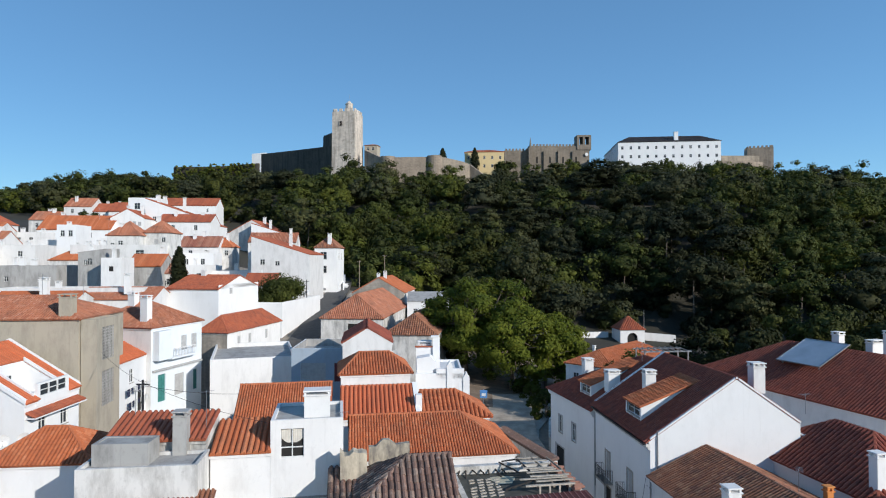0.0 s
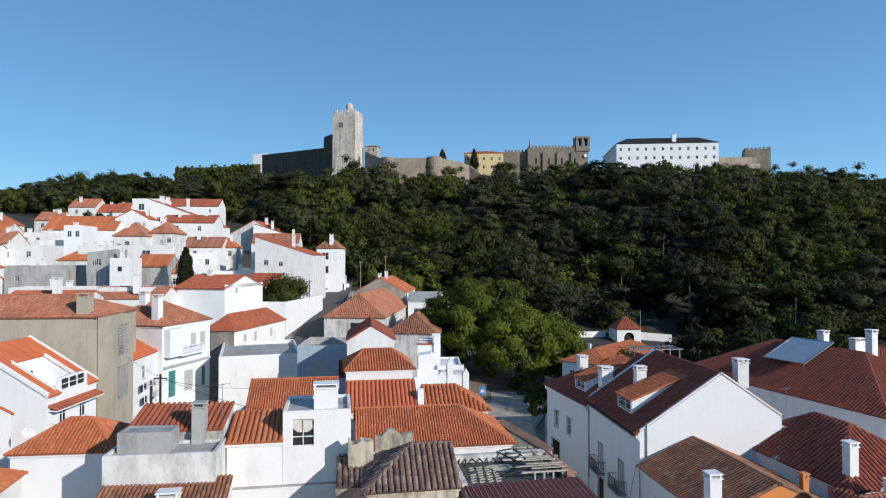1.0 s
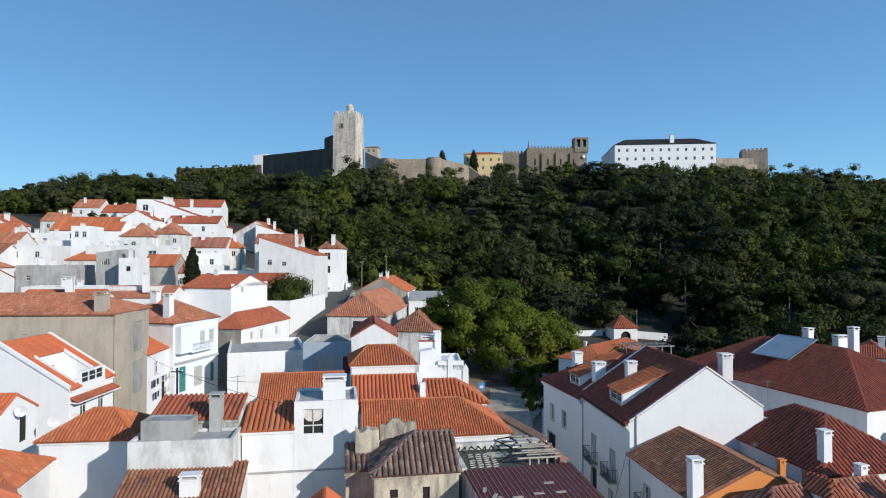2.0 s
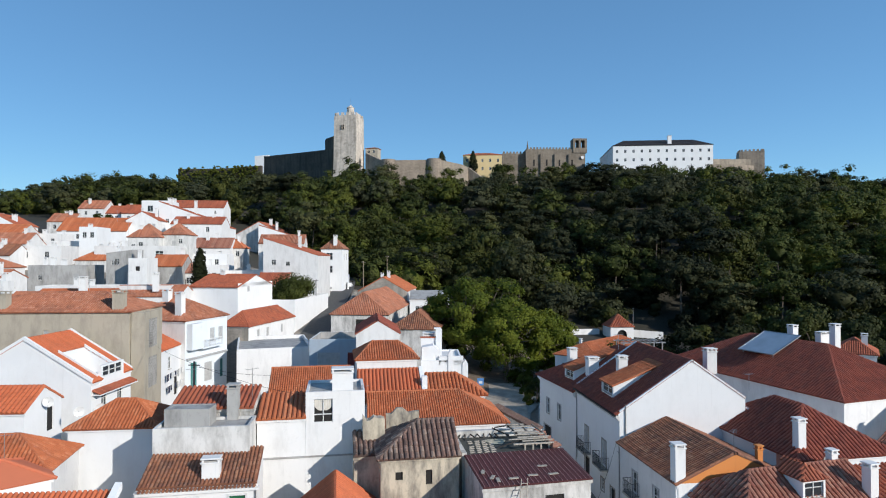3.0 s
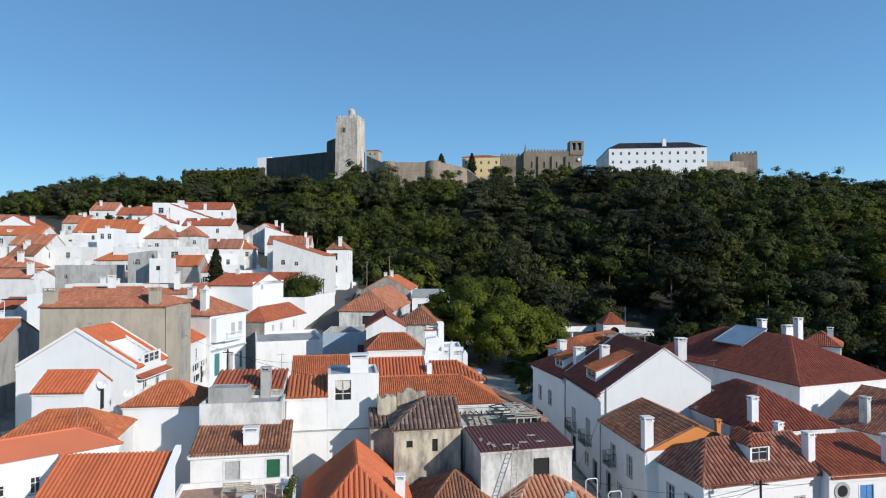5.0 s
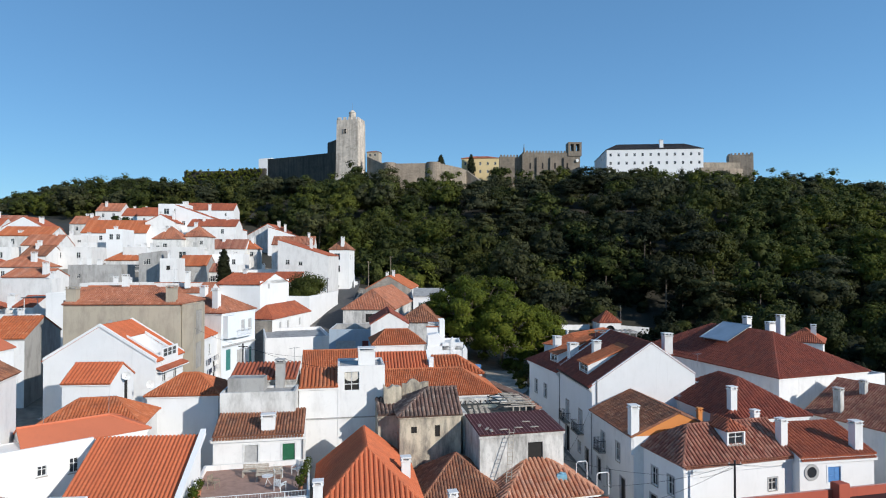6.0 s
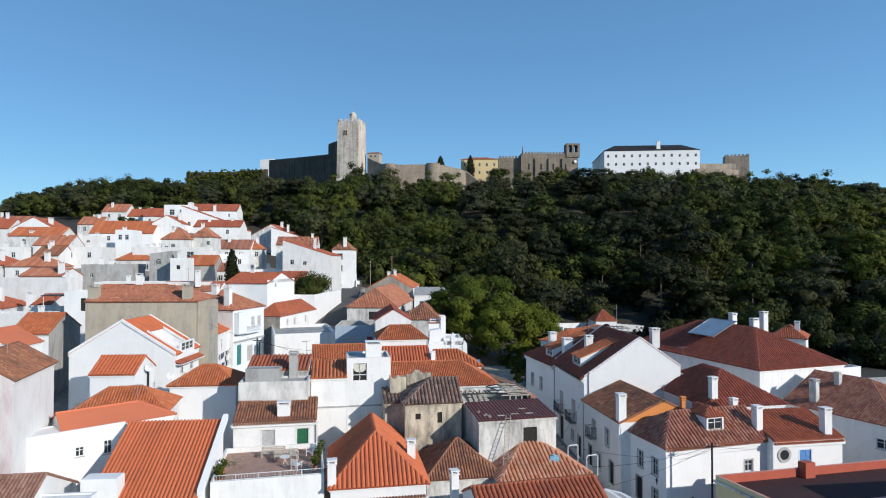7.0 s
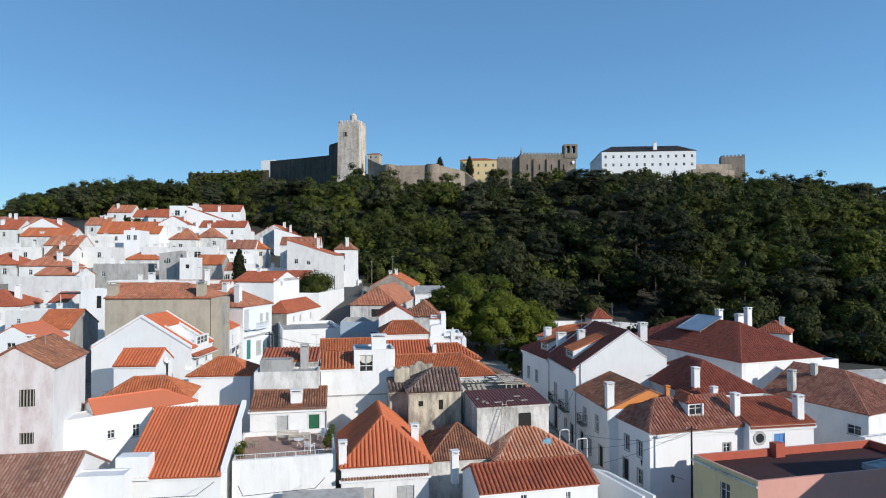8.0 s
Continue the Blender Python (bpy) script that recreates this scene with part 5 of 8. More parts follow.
flat_front("yellow house with balconies inside the castle", (-13.6, 352), (9.6, 352), 14, 60, 78.6, OCHRE, [(9.5, 5), (14.4, 5)], "house", 2.2, T_ORANGE, size=(1.2, 1.9))


def build_church():
    e = empty("castle_church", Matrix.Translation((0, 0, 0)), "battlemented grey stone church with a belfry", "church")
    m = Matrix.Translation((25.7, 376, 0)) @ Matrix.Rotation(radians(6), 4, "Z")
    s = Shape().box(0, 38, 0, 14, 55, 86.3, m).box(-0.5, 1.8, -2, 0, 55, 85, m).box(9, 10.6, -1.2, 0, 55, 83, m).box(18, 19.6, -1.2, 0, 55, 83, m).box(27, 28.6, -1.2, 0, 55, 83, m)
    s.done("nave_wall", CHURCHSTONE, e)
    a, b = m @ Vector((0, 0.4, 0)), m @ Vector((31, 0.4, 0))
    crenels(e, CHURCHSTONE, (a.x, a.y), (b.x, b.y), 86.2, 1.1, 0.9, 1.3)
    for k in range(4):
        x = 5 + 8.2 * k
        w = Shape()
        w.prism([(x - 0.5, -0.1), (x + 0.5, -0.1), (x + 0.5, 0.1), (x - 0.5, 0.1)], 75.5, 79.5, m)
        w.done("lancet_window", ROOMSHADE, e)
    Shape().tube(m @ Vector((0.7, -1, 84)), m @ Vector((0.7, -1, 91.5)), 0.9, 0.05, 4).done("pinnacle", CHURCHSTONE, e)
    t = Shape().box(30.2, 39, -0.6, 7, 84, 87.2, m).box(30.2, 31.6, -0.6, 7, 87.2, 92, m).box(33.8, 35.2, -0.6, 7, 87.2, 92, m).box(37.6, 39, -0.6, 7, 87.2, 92, m).box(30.2, 39, -0.6, 7, 92, 93.2, m)
    t.done("belfry", CHURCHSTONE, e)
    k = Shape()
    p = m @ Vector((36, -0.7, 81.0))
    k.tube(p, p + Vector((0.05, -0.3, 0)), 1.0, 1.0, 18)
    k.done("clock_face", PLASTIC, e)
    s = Shape().box(-15, 0, 2, 9, 55, 83.8, m)
    s.done("side_wall", CHURCHSTONE, e)
    a, b = m @ Vector((-15, 2.4, 0)), m @ Vector((0, 2.4, 0))
    crenels(e, CHURCHSTONE, (a.x, a.y), (b.x, b.y), 83.7, 1.1, 0.9, 1.3)


build_church()


def build_far_tower():
    e = empty("corner_tower", Matrix.Translation((164, 376, 55)) @ Matrix.Rotation(radians(-14), 4, "Z"), "square battlemented stone tower at the castle's end", "tower")
    Shape().box(-7, 7, -6, 6, 0, 27.2).done("wall", RAMPART, e)
    for a, b in (((-6.7, -5.7), (6.7, -5.7)), ((6.7, -5.7), (6.7, 5.7)), ((-6.7, 5.7), (-6.7, -5.7))):
        crenels(e, RAMPART, a, b, 27.1, 1.2, 1.0, 1.2)


build_far_tower()
rampart("stone curtain wall towards the corner tower", [(132, 357), (160, 366)], 50, [75.5, 76.5], 2, STONE)
rampart("low bastion wall of pale stone in front of the convent", [(126, 338), (140, 340), (156, 352)], 45, [69.5, 69.5, 70.5], 2, RAMPART)
house("small square lookout house on the castle wall", (-69.6, 334), (-62.4, 333), 6, 80.0, "hip", 0.9, TAN, T_BROWN, [("f", 2.0, -2.6, 1.4, 1.5, "window"), ("f", 5.0, -2.6, 1.4, 1.5, "window")], base=60, pitch=0.7, row=50)


# ---- woods ----
def leaf_cloud(rng, centres, radii, per, size, flat=0.8, hubs=None, out=0.0):
    """Loose bent leaf sprays scattered on the shells of many clumps; hubs: the middle of each clump's crown; out: how far the sprays keep to the crown's outside."""
    n = len(centres) * per
    c = np.repeat(np.asarray(centres, float), per, 0)
    r = np.repeat(np.asarray(radii, float), per)
    flat = np.repeat(np.broadcast_to(np.asarray(flat, float), (len(centres),)), per)
    d = rng.normal(size=(n, 3))
    d /= np.linalg.norm(d, axis=1)[:, None]
    if hubs is not None:
        h = np.repeat(np.asarray(hubs, float), per, 0)
        away = c - h
        away /= np.linalg.norm(away, axis=1)[:, None] + 1e-9
        d = d + out * away
        d /= np.linalg.norm(d, axis=1)[:, None] + 1e-9
    squash = np.stack([np.ones(n), np.ones(n), flat], 1)
    p = c + d * (r * (0.72 + 0.55 * rng.random(n)))[:, None] * squash
    nrm = d / squash
    nrm /= np.linalg.norm(nrm, axis=1)[:, None]
    if hubs is not None:
        o = p - h
        nrm = nrm * 0.7 + 0.45 * o / (np.linalg.norm(o, axis=1)[:, None] + 1e-9)
    nrm += rng.normal(scale=0.30, size=(n, 3))
    nrm /= np.linalg.norm(nrm, axis=1)[:, None]
    t = np.cross(nrm, rng.normal(size=(n, 3)))
    t /= np.linalg.norm(t, axis=1)[:, None] + 1e-9
    b = np.cross(nrm, t)
    s = size * rng.uniform(0.55, 1.25, n)[:, None]
    k = s * 0.7
    V = np.stack([p - t * s, p + b * k - nrm * s * 0.12, p + t * s + nrm * s * 0.2, p - b * k - nrm * s * 0.12], 1).reshape(-1, 3)
    F = np.arange(n * 4).reshape(-1, 4)
    return V, F


def ball_mesh():
    """A ball of twelve corners, the start of every clump's core."""
    g = (1 + 5 ** 0.5) / 2
    V = [(-1, g, 0), (1, g, 0), (-1, -g, 0), (1, -g, 0), (0, -1, g), (0, 1, g), (0, -1, -g), (0, 1, -g), (g, 0, -1), (g, 0, 1), (-g, 0, -1), (-g, 0, 1)]
    F = [(0, 11, 5), (0, 5, 1), (0, 1, 7), (0, 7, 10), (0, 10, 11), (1, 5, 9), (5, 11, 4), (11, 10, 2), (10, 7, 6), (7, 1, 8),
         (3, 9, 4), (3, 4, 2), (3, 2, 6), (3, 6, 8), (3, 8, 9), (4, 9, 5), (2, 4, 11), (6, 2, 10), (8, 6, 7), (9, 8, 1)]
    V = [Vector(v).normalized() for v in V]
    return np.array([tuple(v) for v in V]), np.array(F)


BALL_V, BALL_F = ball_mesh()


def foliage(rng, centres, radii, per, size, flat=0.8, hubs=None, core=1.0, out=0.0):
    """Clumps of leaves: an uneven dense core each, with loose sprays standing out of it."""
    c, r = np.asarray(centres, float), np.asarray(radii, float)
    n, k = len(c), len(BALL_V)
    flat = np.broadcast_to(np.asarray(flat, float), (n,))
    a = rng.uniform(0, 2 * math.pi, n)
    ca, sa = np.cos(a)[:, None], np.sin(a)[:, None]
    x = BALL_V[None, :, 0] * ca - BALL_V[None, :, 1] * sa
    y = BALL_V[None, :, 0] * sa + BALL_V[None, :, 1] * ca
    B = np.stack([x, y, BALL_V[None, :, 2] * flat[:, None]], 2)
    B = B * (core * r[:, None] * rng.uniform(0.60, 1.04, (n, k)))[:, :, None] + c[:, None, :]
    T = (BALL_F[None] + (np.arange(n) * k)[:, None, None]).reshape(-1, 3)
    V, Q = leaf_cloud(rng, c, r * 1.04, per, size, flat, hubs, out)
    Q = Q + n * k
    return np.concatenate([B.reshape(-1, 3), V]), np.concatenate([T, Q[:, [0, 1, 2]], Q[:, [0, 2, 3]]])


def crown_points(rng, h, spread, n, low=0.35):
    """Clump centres and radii of one tall crown."""
    a = rng.uniform(0, 2 * math.pi, n)
    f = rng.uniform(low, 1.0, n)
    reach = spread * np.sqrt(np.clip(1 - ((f - 0.55) / 0.5) ** 2, 0.05, 1)) * rng.uniform(0.35, 0.85, n)
    r = spread * rng.uniform(0.30, 0.50, n)
    return np.stack([reach * np.cos(a), reach * np.sin(a), h * f - r * 0.6], 1), r


def round_crown(rng, R, tall, low, n=22):
    """Lumps of one uneven broadleaf crown about its middle: centres, radii, flatness."""
    k = np.arange(n) + 0.5
    z = 1 - (1 - low) * k / n
    a = k * 2.39996 + rng.uniform(0, 6.3)
    q = np.sqrt(np.clip(1 - z * z, 0, 1))
    d = np.stack([q * np.cos(a), q * np.sin(a), z], 1) + rng.normal(scale=0.15, size=(n, 3))
    r = R * rng.uniform(0.17, 0.38, n)
    lobe = 1 + 0.16 * np.sin(2 * a[0] + 2 * np.arctan2(d[:, 1], d[:, 0])) + 0.10 * np.sin(3 * np.arctan2(d[:, 1], d[:, 0]) + a[1])
    c = d * (R * lobe * rng.uniform(0.70, 0.90, n))[:, None] * np.array([1, 1, tall])
    return np.concatenate([c, [(0, 0, 0)]]), np.append(r, R * 0.80), np.append(rng.uniform(0.6, 0.9, n), 0.95 * tall)


def pine_crown(rng, R, tall, low, n=24):
    """Flattened boughs of one old pine, at uneven heights about its middle."""
    z = rng.uniform(low, 1.0, n)
    a = rng.uniform(0, 6.3, n)
    q = np.sqrt(np.clip(1.05 - z * z, 0.03, 1)) * rng.uniform(0.35, 1.05, n)
    c = np.stack([q * np.cos(a), q * np.sin(a), z * tall], 1) * R * 0.85
    return np.concatenate([c, [(0, 0, -0.1 * R)]]), np.append(R * rng.uniform(0.20, 0.42, n), R * 0.60), np.append(rng.uniform(0.28, 0.5, n), 0.75 * tall)


def raw_mesh(name, V, F, mat):
    me = bpy.data.meshes.new(name)
    V, F = np.ascontiguousarray(V, np.float32), np.ascontiguousarray(F, np.int32)
    me.vertices.add(len(V))
    me.vertices.foreach_set("co", V.ravel())
    me.loops.add(F.size)
    me.loops.foreach_set("vertex_index", F.ravel())
    me.polygons.add(len(F))
    me.polygons.foreach_set("loop_start", np.arange(0, F.size, F.shape[1], dtype=np.int32))
    me.polygons.foreach_set("use_smooth", np.ones(len(F), bool))
    me.update(calc_edges=True)
    me.materials.append(mat)
    return me


def tree_model(rng, height, spread, mat, clumps=12, per=150, leaf=0.42, flat=0.8, low=0.28):
    """Trunk with limbs, and a crown of leaf sprays; its base at the origin."""
    e = new("tree")
    if clumps < 40:
        cs, rs = crown_points(rng, height, spread, clumps, low)
    else:
        tall = height * (1 - low) / 2 / spread
        cs, rs, flat = round_crown(rng, spread, tall, -0.9, clumps)
        cs[:, 2] += height * (1 + low) / 2
    s = Shape()
    top = Vector((rng.uniform(-0.4, 0.4), rng.uniform(-0.4, 0.4), height * 0.55))
    r = height * 0.022
    s.tube((0, 0, -0.6), top * 0.5, r * 1.3, r, 8).tube(top * 0.5, top, r, r * 0.7, 8)
    for c in cs:
        a = top * rng.uniform(0.5, 1.0)
        mid = a.lerp(Vector(c), 0.5) + Vector((0, 0, height * 0.04))
        s.tube(a, mid, r * 0.42, r * 0.3, 5).tube(mid, c, r * 0.3, r * 0.1, 5)
    s.done("trunk", BARK, e)
    V, F = foliage(rng, cs, rs * 0.92, per, leaf, flat, np.tile((0, 0, height * 0.5), (len(cs), 1)), 0.74, 0.6)
    o = new("crown", raw_mesh("crown", V, F, mat))
    o.parent = e
    return e


def in_woods(x, y):
    """Where the wooded hillside lies."""
    front = np.interp(x, [-340, -200, -130, -80, -62, -50, -30, -10, 20, 50, 70, 120, 260, 400], [285, 252, 232, 222, 196, 176, 168, 160, 163, 163, 160, 140, 136, 130])
    back = np.interp(x, [-340, -200, -140, -75, -55, 0, 60, 130, 170, 200, 400], [370, 350, 332, 314, 304, 314, 336, 330, 350, 400, 420])
    return (y > front) & (y < back)


CREST_X = [-360, -319, -306, -288, -263, -234, -210, -193, -180, -174, -162, -152, -133, -114, -104, -93, -83, -72, -59, -50, -37, -26, -17, -8, 1, 14, 25, 40, 58, 66, 76, 97, 115, 137, 164, 187, 214, 226, 237, 254, 263]
CREST_Z = [32, 52.1, 57.4, 62.5, 66.2, 69.3, 69.3, 66.0, 64.0, 66.5, 67.5, 67.0, 67.5, 67.5, 65.8, 61.0, 62.0, 66.3, 61.6, 56.6, 58.6, 63.8, 64.9, 56.6, 60.7, 64.9, 65.7, 66.7, 68.8, 69.0, 67.4, 67.6, 64.7, 61.7, 64.6, 67.0, 64.1, 65.2, 61.5, 59.8, 63.5]
WOODS = [(LEAF_PINE, "dense dark pines on the wooded hillside"), (LEAF_PINE_GREY, "grey-green old pines on the wooded hillside"),
         (LEAF_DEEP, "deep green broadleaf trees on the hillside"), (LEAF_MID, "green broadleaf trees on the hillside"),
         (LEAF_BRIGHT, "light yellow-green trees among the hillside woods")]


def build_woods():
    rng = np.random.default_rng(5)
    step = 14.0
    gx, gy = np.meshgrid(np.arange(-340, 400, step), np.arange(120, 420, step * 0.9))
    x = gx.ravel() + rng.uniform(-4.6, 4.6, gx.size)
    y = gy.ravel() + rng.uniform(-4.6, 4.6, gx.size)
    keep = in_woods(x, y)
    x, y = x[keep], y[keep]
    z = heights(np.stack([x, y], 1))
    patch = np.array([noise.noise((a * 0.022, b * 0.033, 0.0)) for a, b in zip(x, y)])
    pine = 0.22 + 0.0036 * np.clip(x + 10, -60, 110) + np.where((y > 262) & (x > -15), 0.22, 0) + 0.55 * patch
    pine = pine + 0.20 * np.exp(-((x - 45) / 45) ** 2) - np.where(x > 78, 0.45, 0)
    # more dark pines at the hill's foot, standing in for its deep shade
    pine = np.where((x > 8) & (x < 75) & (y < 215), pine + 0.35, pine)
    pine = np.where(x < -95, 0.45 + 0.6 * patch, pine)
    pine = np.where((y < 225) & (np.abs(x + 10) < 22), pine - 0.25, pine)
    light = 0.30 + 0.8 * np.array([noise.noise((a * 0.03, b * 0.04, 7.0)) for a, b in zip(x, y)]) - 0.0012 * np.clip(x, 0, 80) + np.where(x > 95, 0.26, 0)
    light = np.where((x > -80) & (x < -30) & (y < 250), light + 0.22, light)
    edge = ~in_woods(x, y - 14)
    crest = ~in_woods(x, y + 12)
    lots = [[[], []] for w in WOODS]
    tops = np.zeros(len(x))
    for k in range(len(x)):
        is_pine = rng.random() < pine[k]
        if is_pine:
            w = 0 if rng.random() < (0.25 if x[k] < -90 or x[k] > 78 else 0.65) else 1
        else:
            q = light[k] + rng.normal(scale=0.22)
            w = 4 if q > 0.62 else (3 if q > 0.22 else 2)
        R = rng.uniform(5.4, 8.8) if is_pine else rng.uniform(5.4, 9.4)
        tall_right = 40 < x[k] < 78 and y[k] < 235
        h = rng.uniform(9, 20) + (R - 5) * 0.8 + (5 if tall_right else 0)
        top = np.interp(x[k], CREST_X, CREST_Z) - z[k]
        if x[k] < -88:
            f = (y[k] + 14) / 364
            top = 16 + (np.interp(x[k] / f, CREST_X, CREST_Z) - 16) * f - z[k]
        if crest[k]:
            h = top + rng.uniform(-1.8, 0.4)
        elif y[k] > 285 or x[k] < -130:
            h = min(h, top + rng.uniform(-3, -0.4))
        if -130 <= x[k] < -88:
            h = min(h, top - 0.6)
        if h < 3.5:
            continue
        R = min(R, h * 0.62)
        tall = rng.uniform(0.7, 1.0) if is_pine else rng.uniform(0.95, 1.35)
        low = -0.8 if edge[k] or crest[k] else -0.35
        cs, rs, fl = (pine_crown if is_pine and rng.random() < 0.55 else round_crown)(rng, R, tall, low)
        at = np.array([x[k], y[k], z[k] + h - R * tall])
        tops[k] = h - R * tall
        hub = np.tile(at - (0, 0, R * 0.35), (len(cs), 1))
        lots[w][0 if y[k] < 240 else 1].append((cs + at, rs, fl, hub))
        if edge[k] or crest[k] or x[k] < -150 or y[k] < 245:
            cs, rs, fl = round_crown(rng, R * 0.7, 0.9, -0.3, 9)
            at = np.array([x[k] + rng.uniform(-3, 3), y[k] - 2, z[k] + R * 0.25])
            lots[0 if tall_right else 2][0].append((cs + at, rs, fl, np.tile(at, (len(cs), 1))))
    join = lambda L, i: np.concatenate([q[i] for q in L])
    for (mat, label), (near, far) in zip(WOODS, lots):
        V1, F1 = foliage(rng, join(near, 0), join(near, 1), 78, 0.44, join(near, 2), join(near, 3), 0.72, 0.6)
        V2, F2 = foliage(rng, join(far, 0), join(far, 1), 58, 0.52, join(far, 2), join(far, 3), 0.72, 0.6)
        ob = new("woods", raw_mesh("woods", np.concatenate([V1, V2]), np.concatenate([F1, F2 + len(V1)]), mat))
        tagged(ob, label, "woods", kind="stuff")
    s = Shape()
    for k in np.where((y < 215) & (tops > 0))[0]:
        s.tube((x[k], y[k], z[k] - 1), (x[k] + rng.uniform(-1.2, 1.2), y[k], z[k] + tops[k]), 0.30, 0.16, 5, False)
    s.done("woods", BARK, None, "grey-brown trunks standing in the dark woods", kind="stuff")["category"] = "trunks"
    C, Rr = [], []
    for k in range(520):
        bx = rng.uniform(16, 200)
        by = np.interp(bx, [16, 40, 60, 90, 200], [120, 122, 116, 110, 100]) + rng.uniform(0, 1) ** 1.3 * 48
        if 14 < bx < 66 and by > 126:
            continue
        r = rng.uniform(1.2, 2.6)
        for q in range(3):
            C.append((bx + rng.uniform(-1.5, 1.5), by + rng.uniform(-1.5, 1.5), ground_at(bx, by) + r * rng.uniform(0.3, 1.1)))
            Rr.append(r)
    for k in range(460):
        bx, by = rng.uniform(-20, 190), rng.uniform(160, 250)
        if not in_woods(bx, by - 4):
            continue
        r = rng.uniform(1.4, 2.8)
        for q in range(2):
            C.append((bx + rng.uniform(-1.8, 1.8), by + rng.uniform(-1.5, 1.5), ground_at(bx, by) + r * rng.uniform(0.3, 1.3)))
            Rr.append(r)
    V, F = foliage(rng, C, Rr, 34, 0.34, 0.85)
    ob = new("shrubs", raw_mesh("shrubs", V, F, LEAF_DARK))
    tagged(ob, "dark undergrowth and shrubs below the woods", "shrubs", kind="stuff")


build_woods()


def build_ivy():
    """Ivy over the outer wall at the castle's far end."""
    rng = np.random.default_rng(8)
    C, Rr = [], []
    for k in range(300):
        t = rng.random()
        x, y = -196 + 56 * t, 359 - 9 * t
        C.append((x, y - 0.3, rng.uniform(62, 73.9)))
        Rr.append(rng.uniform(0.5, 1.1))
    V, F = foliage(rng, C, Rr, 20, 0.35, 0.9)
    ob = new("ivy", raw_mesh("ivy", V, F, LEAF_BRIGHT))
    tagged(ob, "green ivy growing over the outer castle wall", "ivy", kind="stuff")


build_ivy()


# ---- single trees ----
TREES = np.random.default_rng(11)


def tree(label, x, y, height, spread, mat, clumps=16, per=170, leaf=0.34, flat=0.85, group="", low=0.2):
    e = tree_model(TREES, height, spread, mat, clumps, per, leaf, flat, low)
    e.matrix_world = Matrix.Translation((x, y, ground_at(x, y)))
    return tagged(e, label, "tree", group)


for x, y, h, r in ((-8.6, 97, 11.6, 3.8), (-3.6, 94, 15.4, 5.0), (3.6, 92, 14.0, 5.2), (9.0, 95, 11.8, 4.8), (0.5, 102, 15.6, 5.4), (12.9, 101, 9.6, 3.8)):
    tree("leafy green plane tree in the small park", x, y, h, r, LEAF_PLANE, 44, 230, 0.21, low=0.07, group="trees of the park")
garden_tree = tree("dense dark green garden tree behind a white wall", -38.4, 107.0, 5.0, 4.6, LEAF_MID, 34, 200, 0.2, low=0.25)
garden_tree.location.z = 8.0
tree("small round tree by a hillside house", -124, 178, 8, 3.4, LEAF_MID, 10, 120, 0.4)
tree("dark bushy evergreen at the edge of the woods", 48, 112, 9.5, 5.5, LEAF_DARK, 18, 200, 0.36)
tree("dark bushy evergreen beside the park wall", 40, 118, 8.5, 5.0, LEAF_DARK, 16, 200, 0.36)
tree("yellow-green shrub at the edge of the woods", 55, 114, 7.5, 3.6, LEAF_BRIGHT, 12, 160, 0.3)
for x, y, h in ((66, 118, 11), (76, 122, 13), (88, 116, 12), (62, 132, 13), (98, 126, 14), (110, 118, 12), (50, 134, 7.5), (68, 129, 16)):
    tree("dark green tree at the foot of the wooded hill", x, y, h, h * 0.4, LEAF_DEEP, 16, 180, 0.4, group="trees at the hill's foot")
tree("ivy-dark shrub beside the old garden wall", 24, 92, 4.5, 3.0, LEAF_MID, 10, 140, 0.26)
tree("tall green shrub behind the townhouses", 16.8, 72.4, 10.6, 3.2, LEAF_BRIGHT, 18, 170, 0.17, low=0.3)
tree("young green tree by the street", 7.4, 79, 4.5, 1.8, LEAF_MID, 8, 120, 0.2)
for x, y, h, r in ((6.0, 82.6, 1.5, 1.0), (6.9, 84.0, 2.0, 1.3), (6.2, 86.6, 2.8, 1.5), (6.4, 78.6, 1.6, 0.9)):
    tree("low green hedge bush by the park street", x, y, h, r, LEAF_BRIGHT, 12, 160, 0.11, low=0.05, group="hedge bushes")



def cypress(label, x, y, z, h, r):
    e = empty("cypress", Matrix.Translation((x, y, z)), label, "tree")
    Shape().tube((0, 0, -0.5), (0, 0, h * 0.5), 0.16, 0.08, 6).done("trunk", BARK, e)
    n = 26
    f = np.linspace(0.04, 0.97, n)
    rr = r * np.clip(np.sin(np.pi * np.clip(f * 0.86 + 0.13, 0, 1)) ** 0.8, 0.12, 1)
    a = TREES.uniform(0, 6.28, n)
    cs = np.stack([rr * 0.35 * np.cos(a), rr * 0.35 * np.sin(a), f * h], 1)
    V, F = leaf_cloud(TREES, cs, rr * 0.8, 110, 0.14 + 0.02 * h, 1.3)
    o = new("crown", raw_mesh("crown", V, F, LEAF_DARK))
    o.parent = e


cypress("dark slender cypress among the houses", -50.3, 94.2, 8.8, 9.2, 1.25)
cypress("dark cypress on the castle rampart", -25.5, 338, 62, 16.5, 2.6)
cypress("dark cypress beside the yellow house", -7.5, 348, 62, 18.5, 2.5)
tree("grey-green tree in front of the castle church", 10, 346, 18, 6.5, LEAF_MID, 12, 130, 0.6)


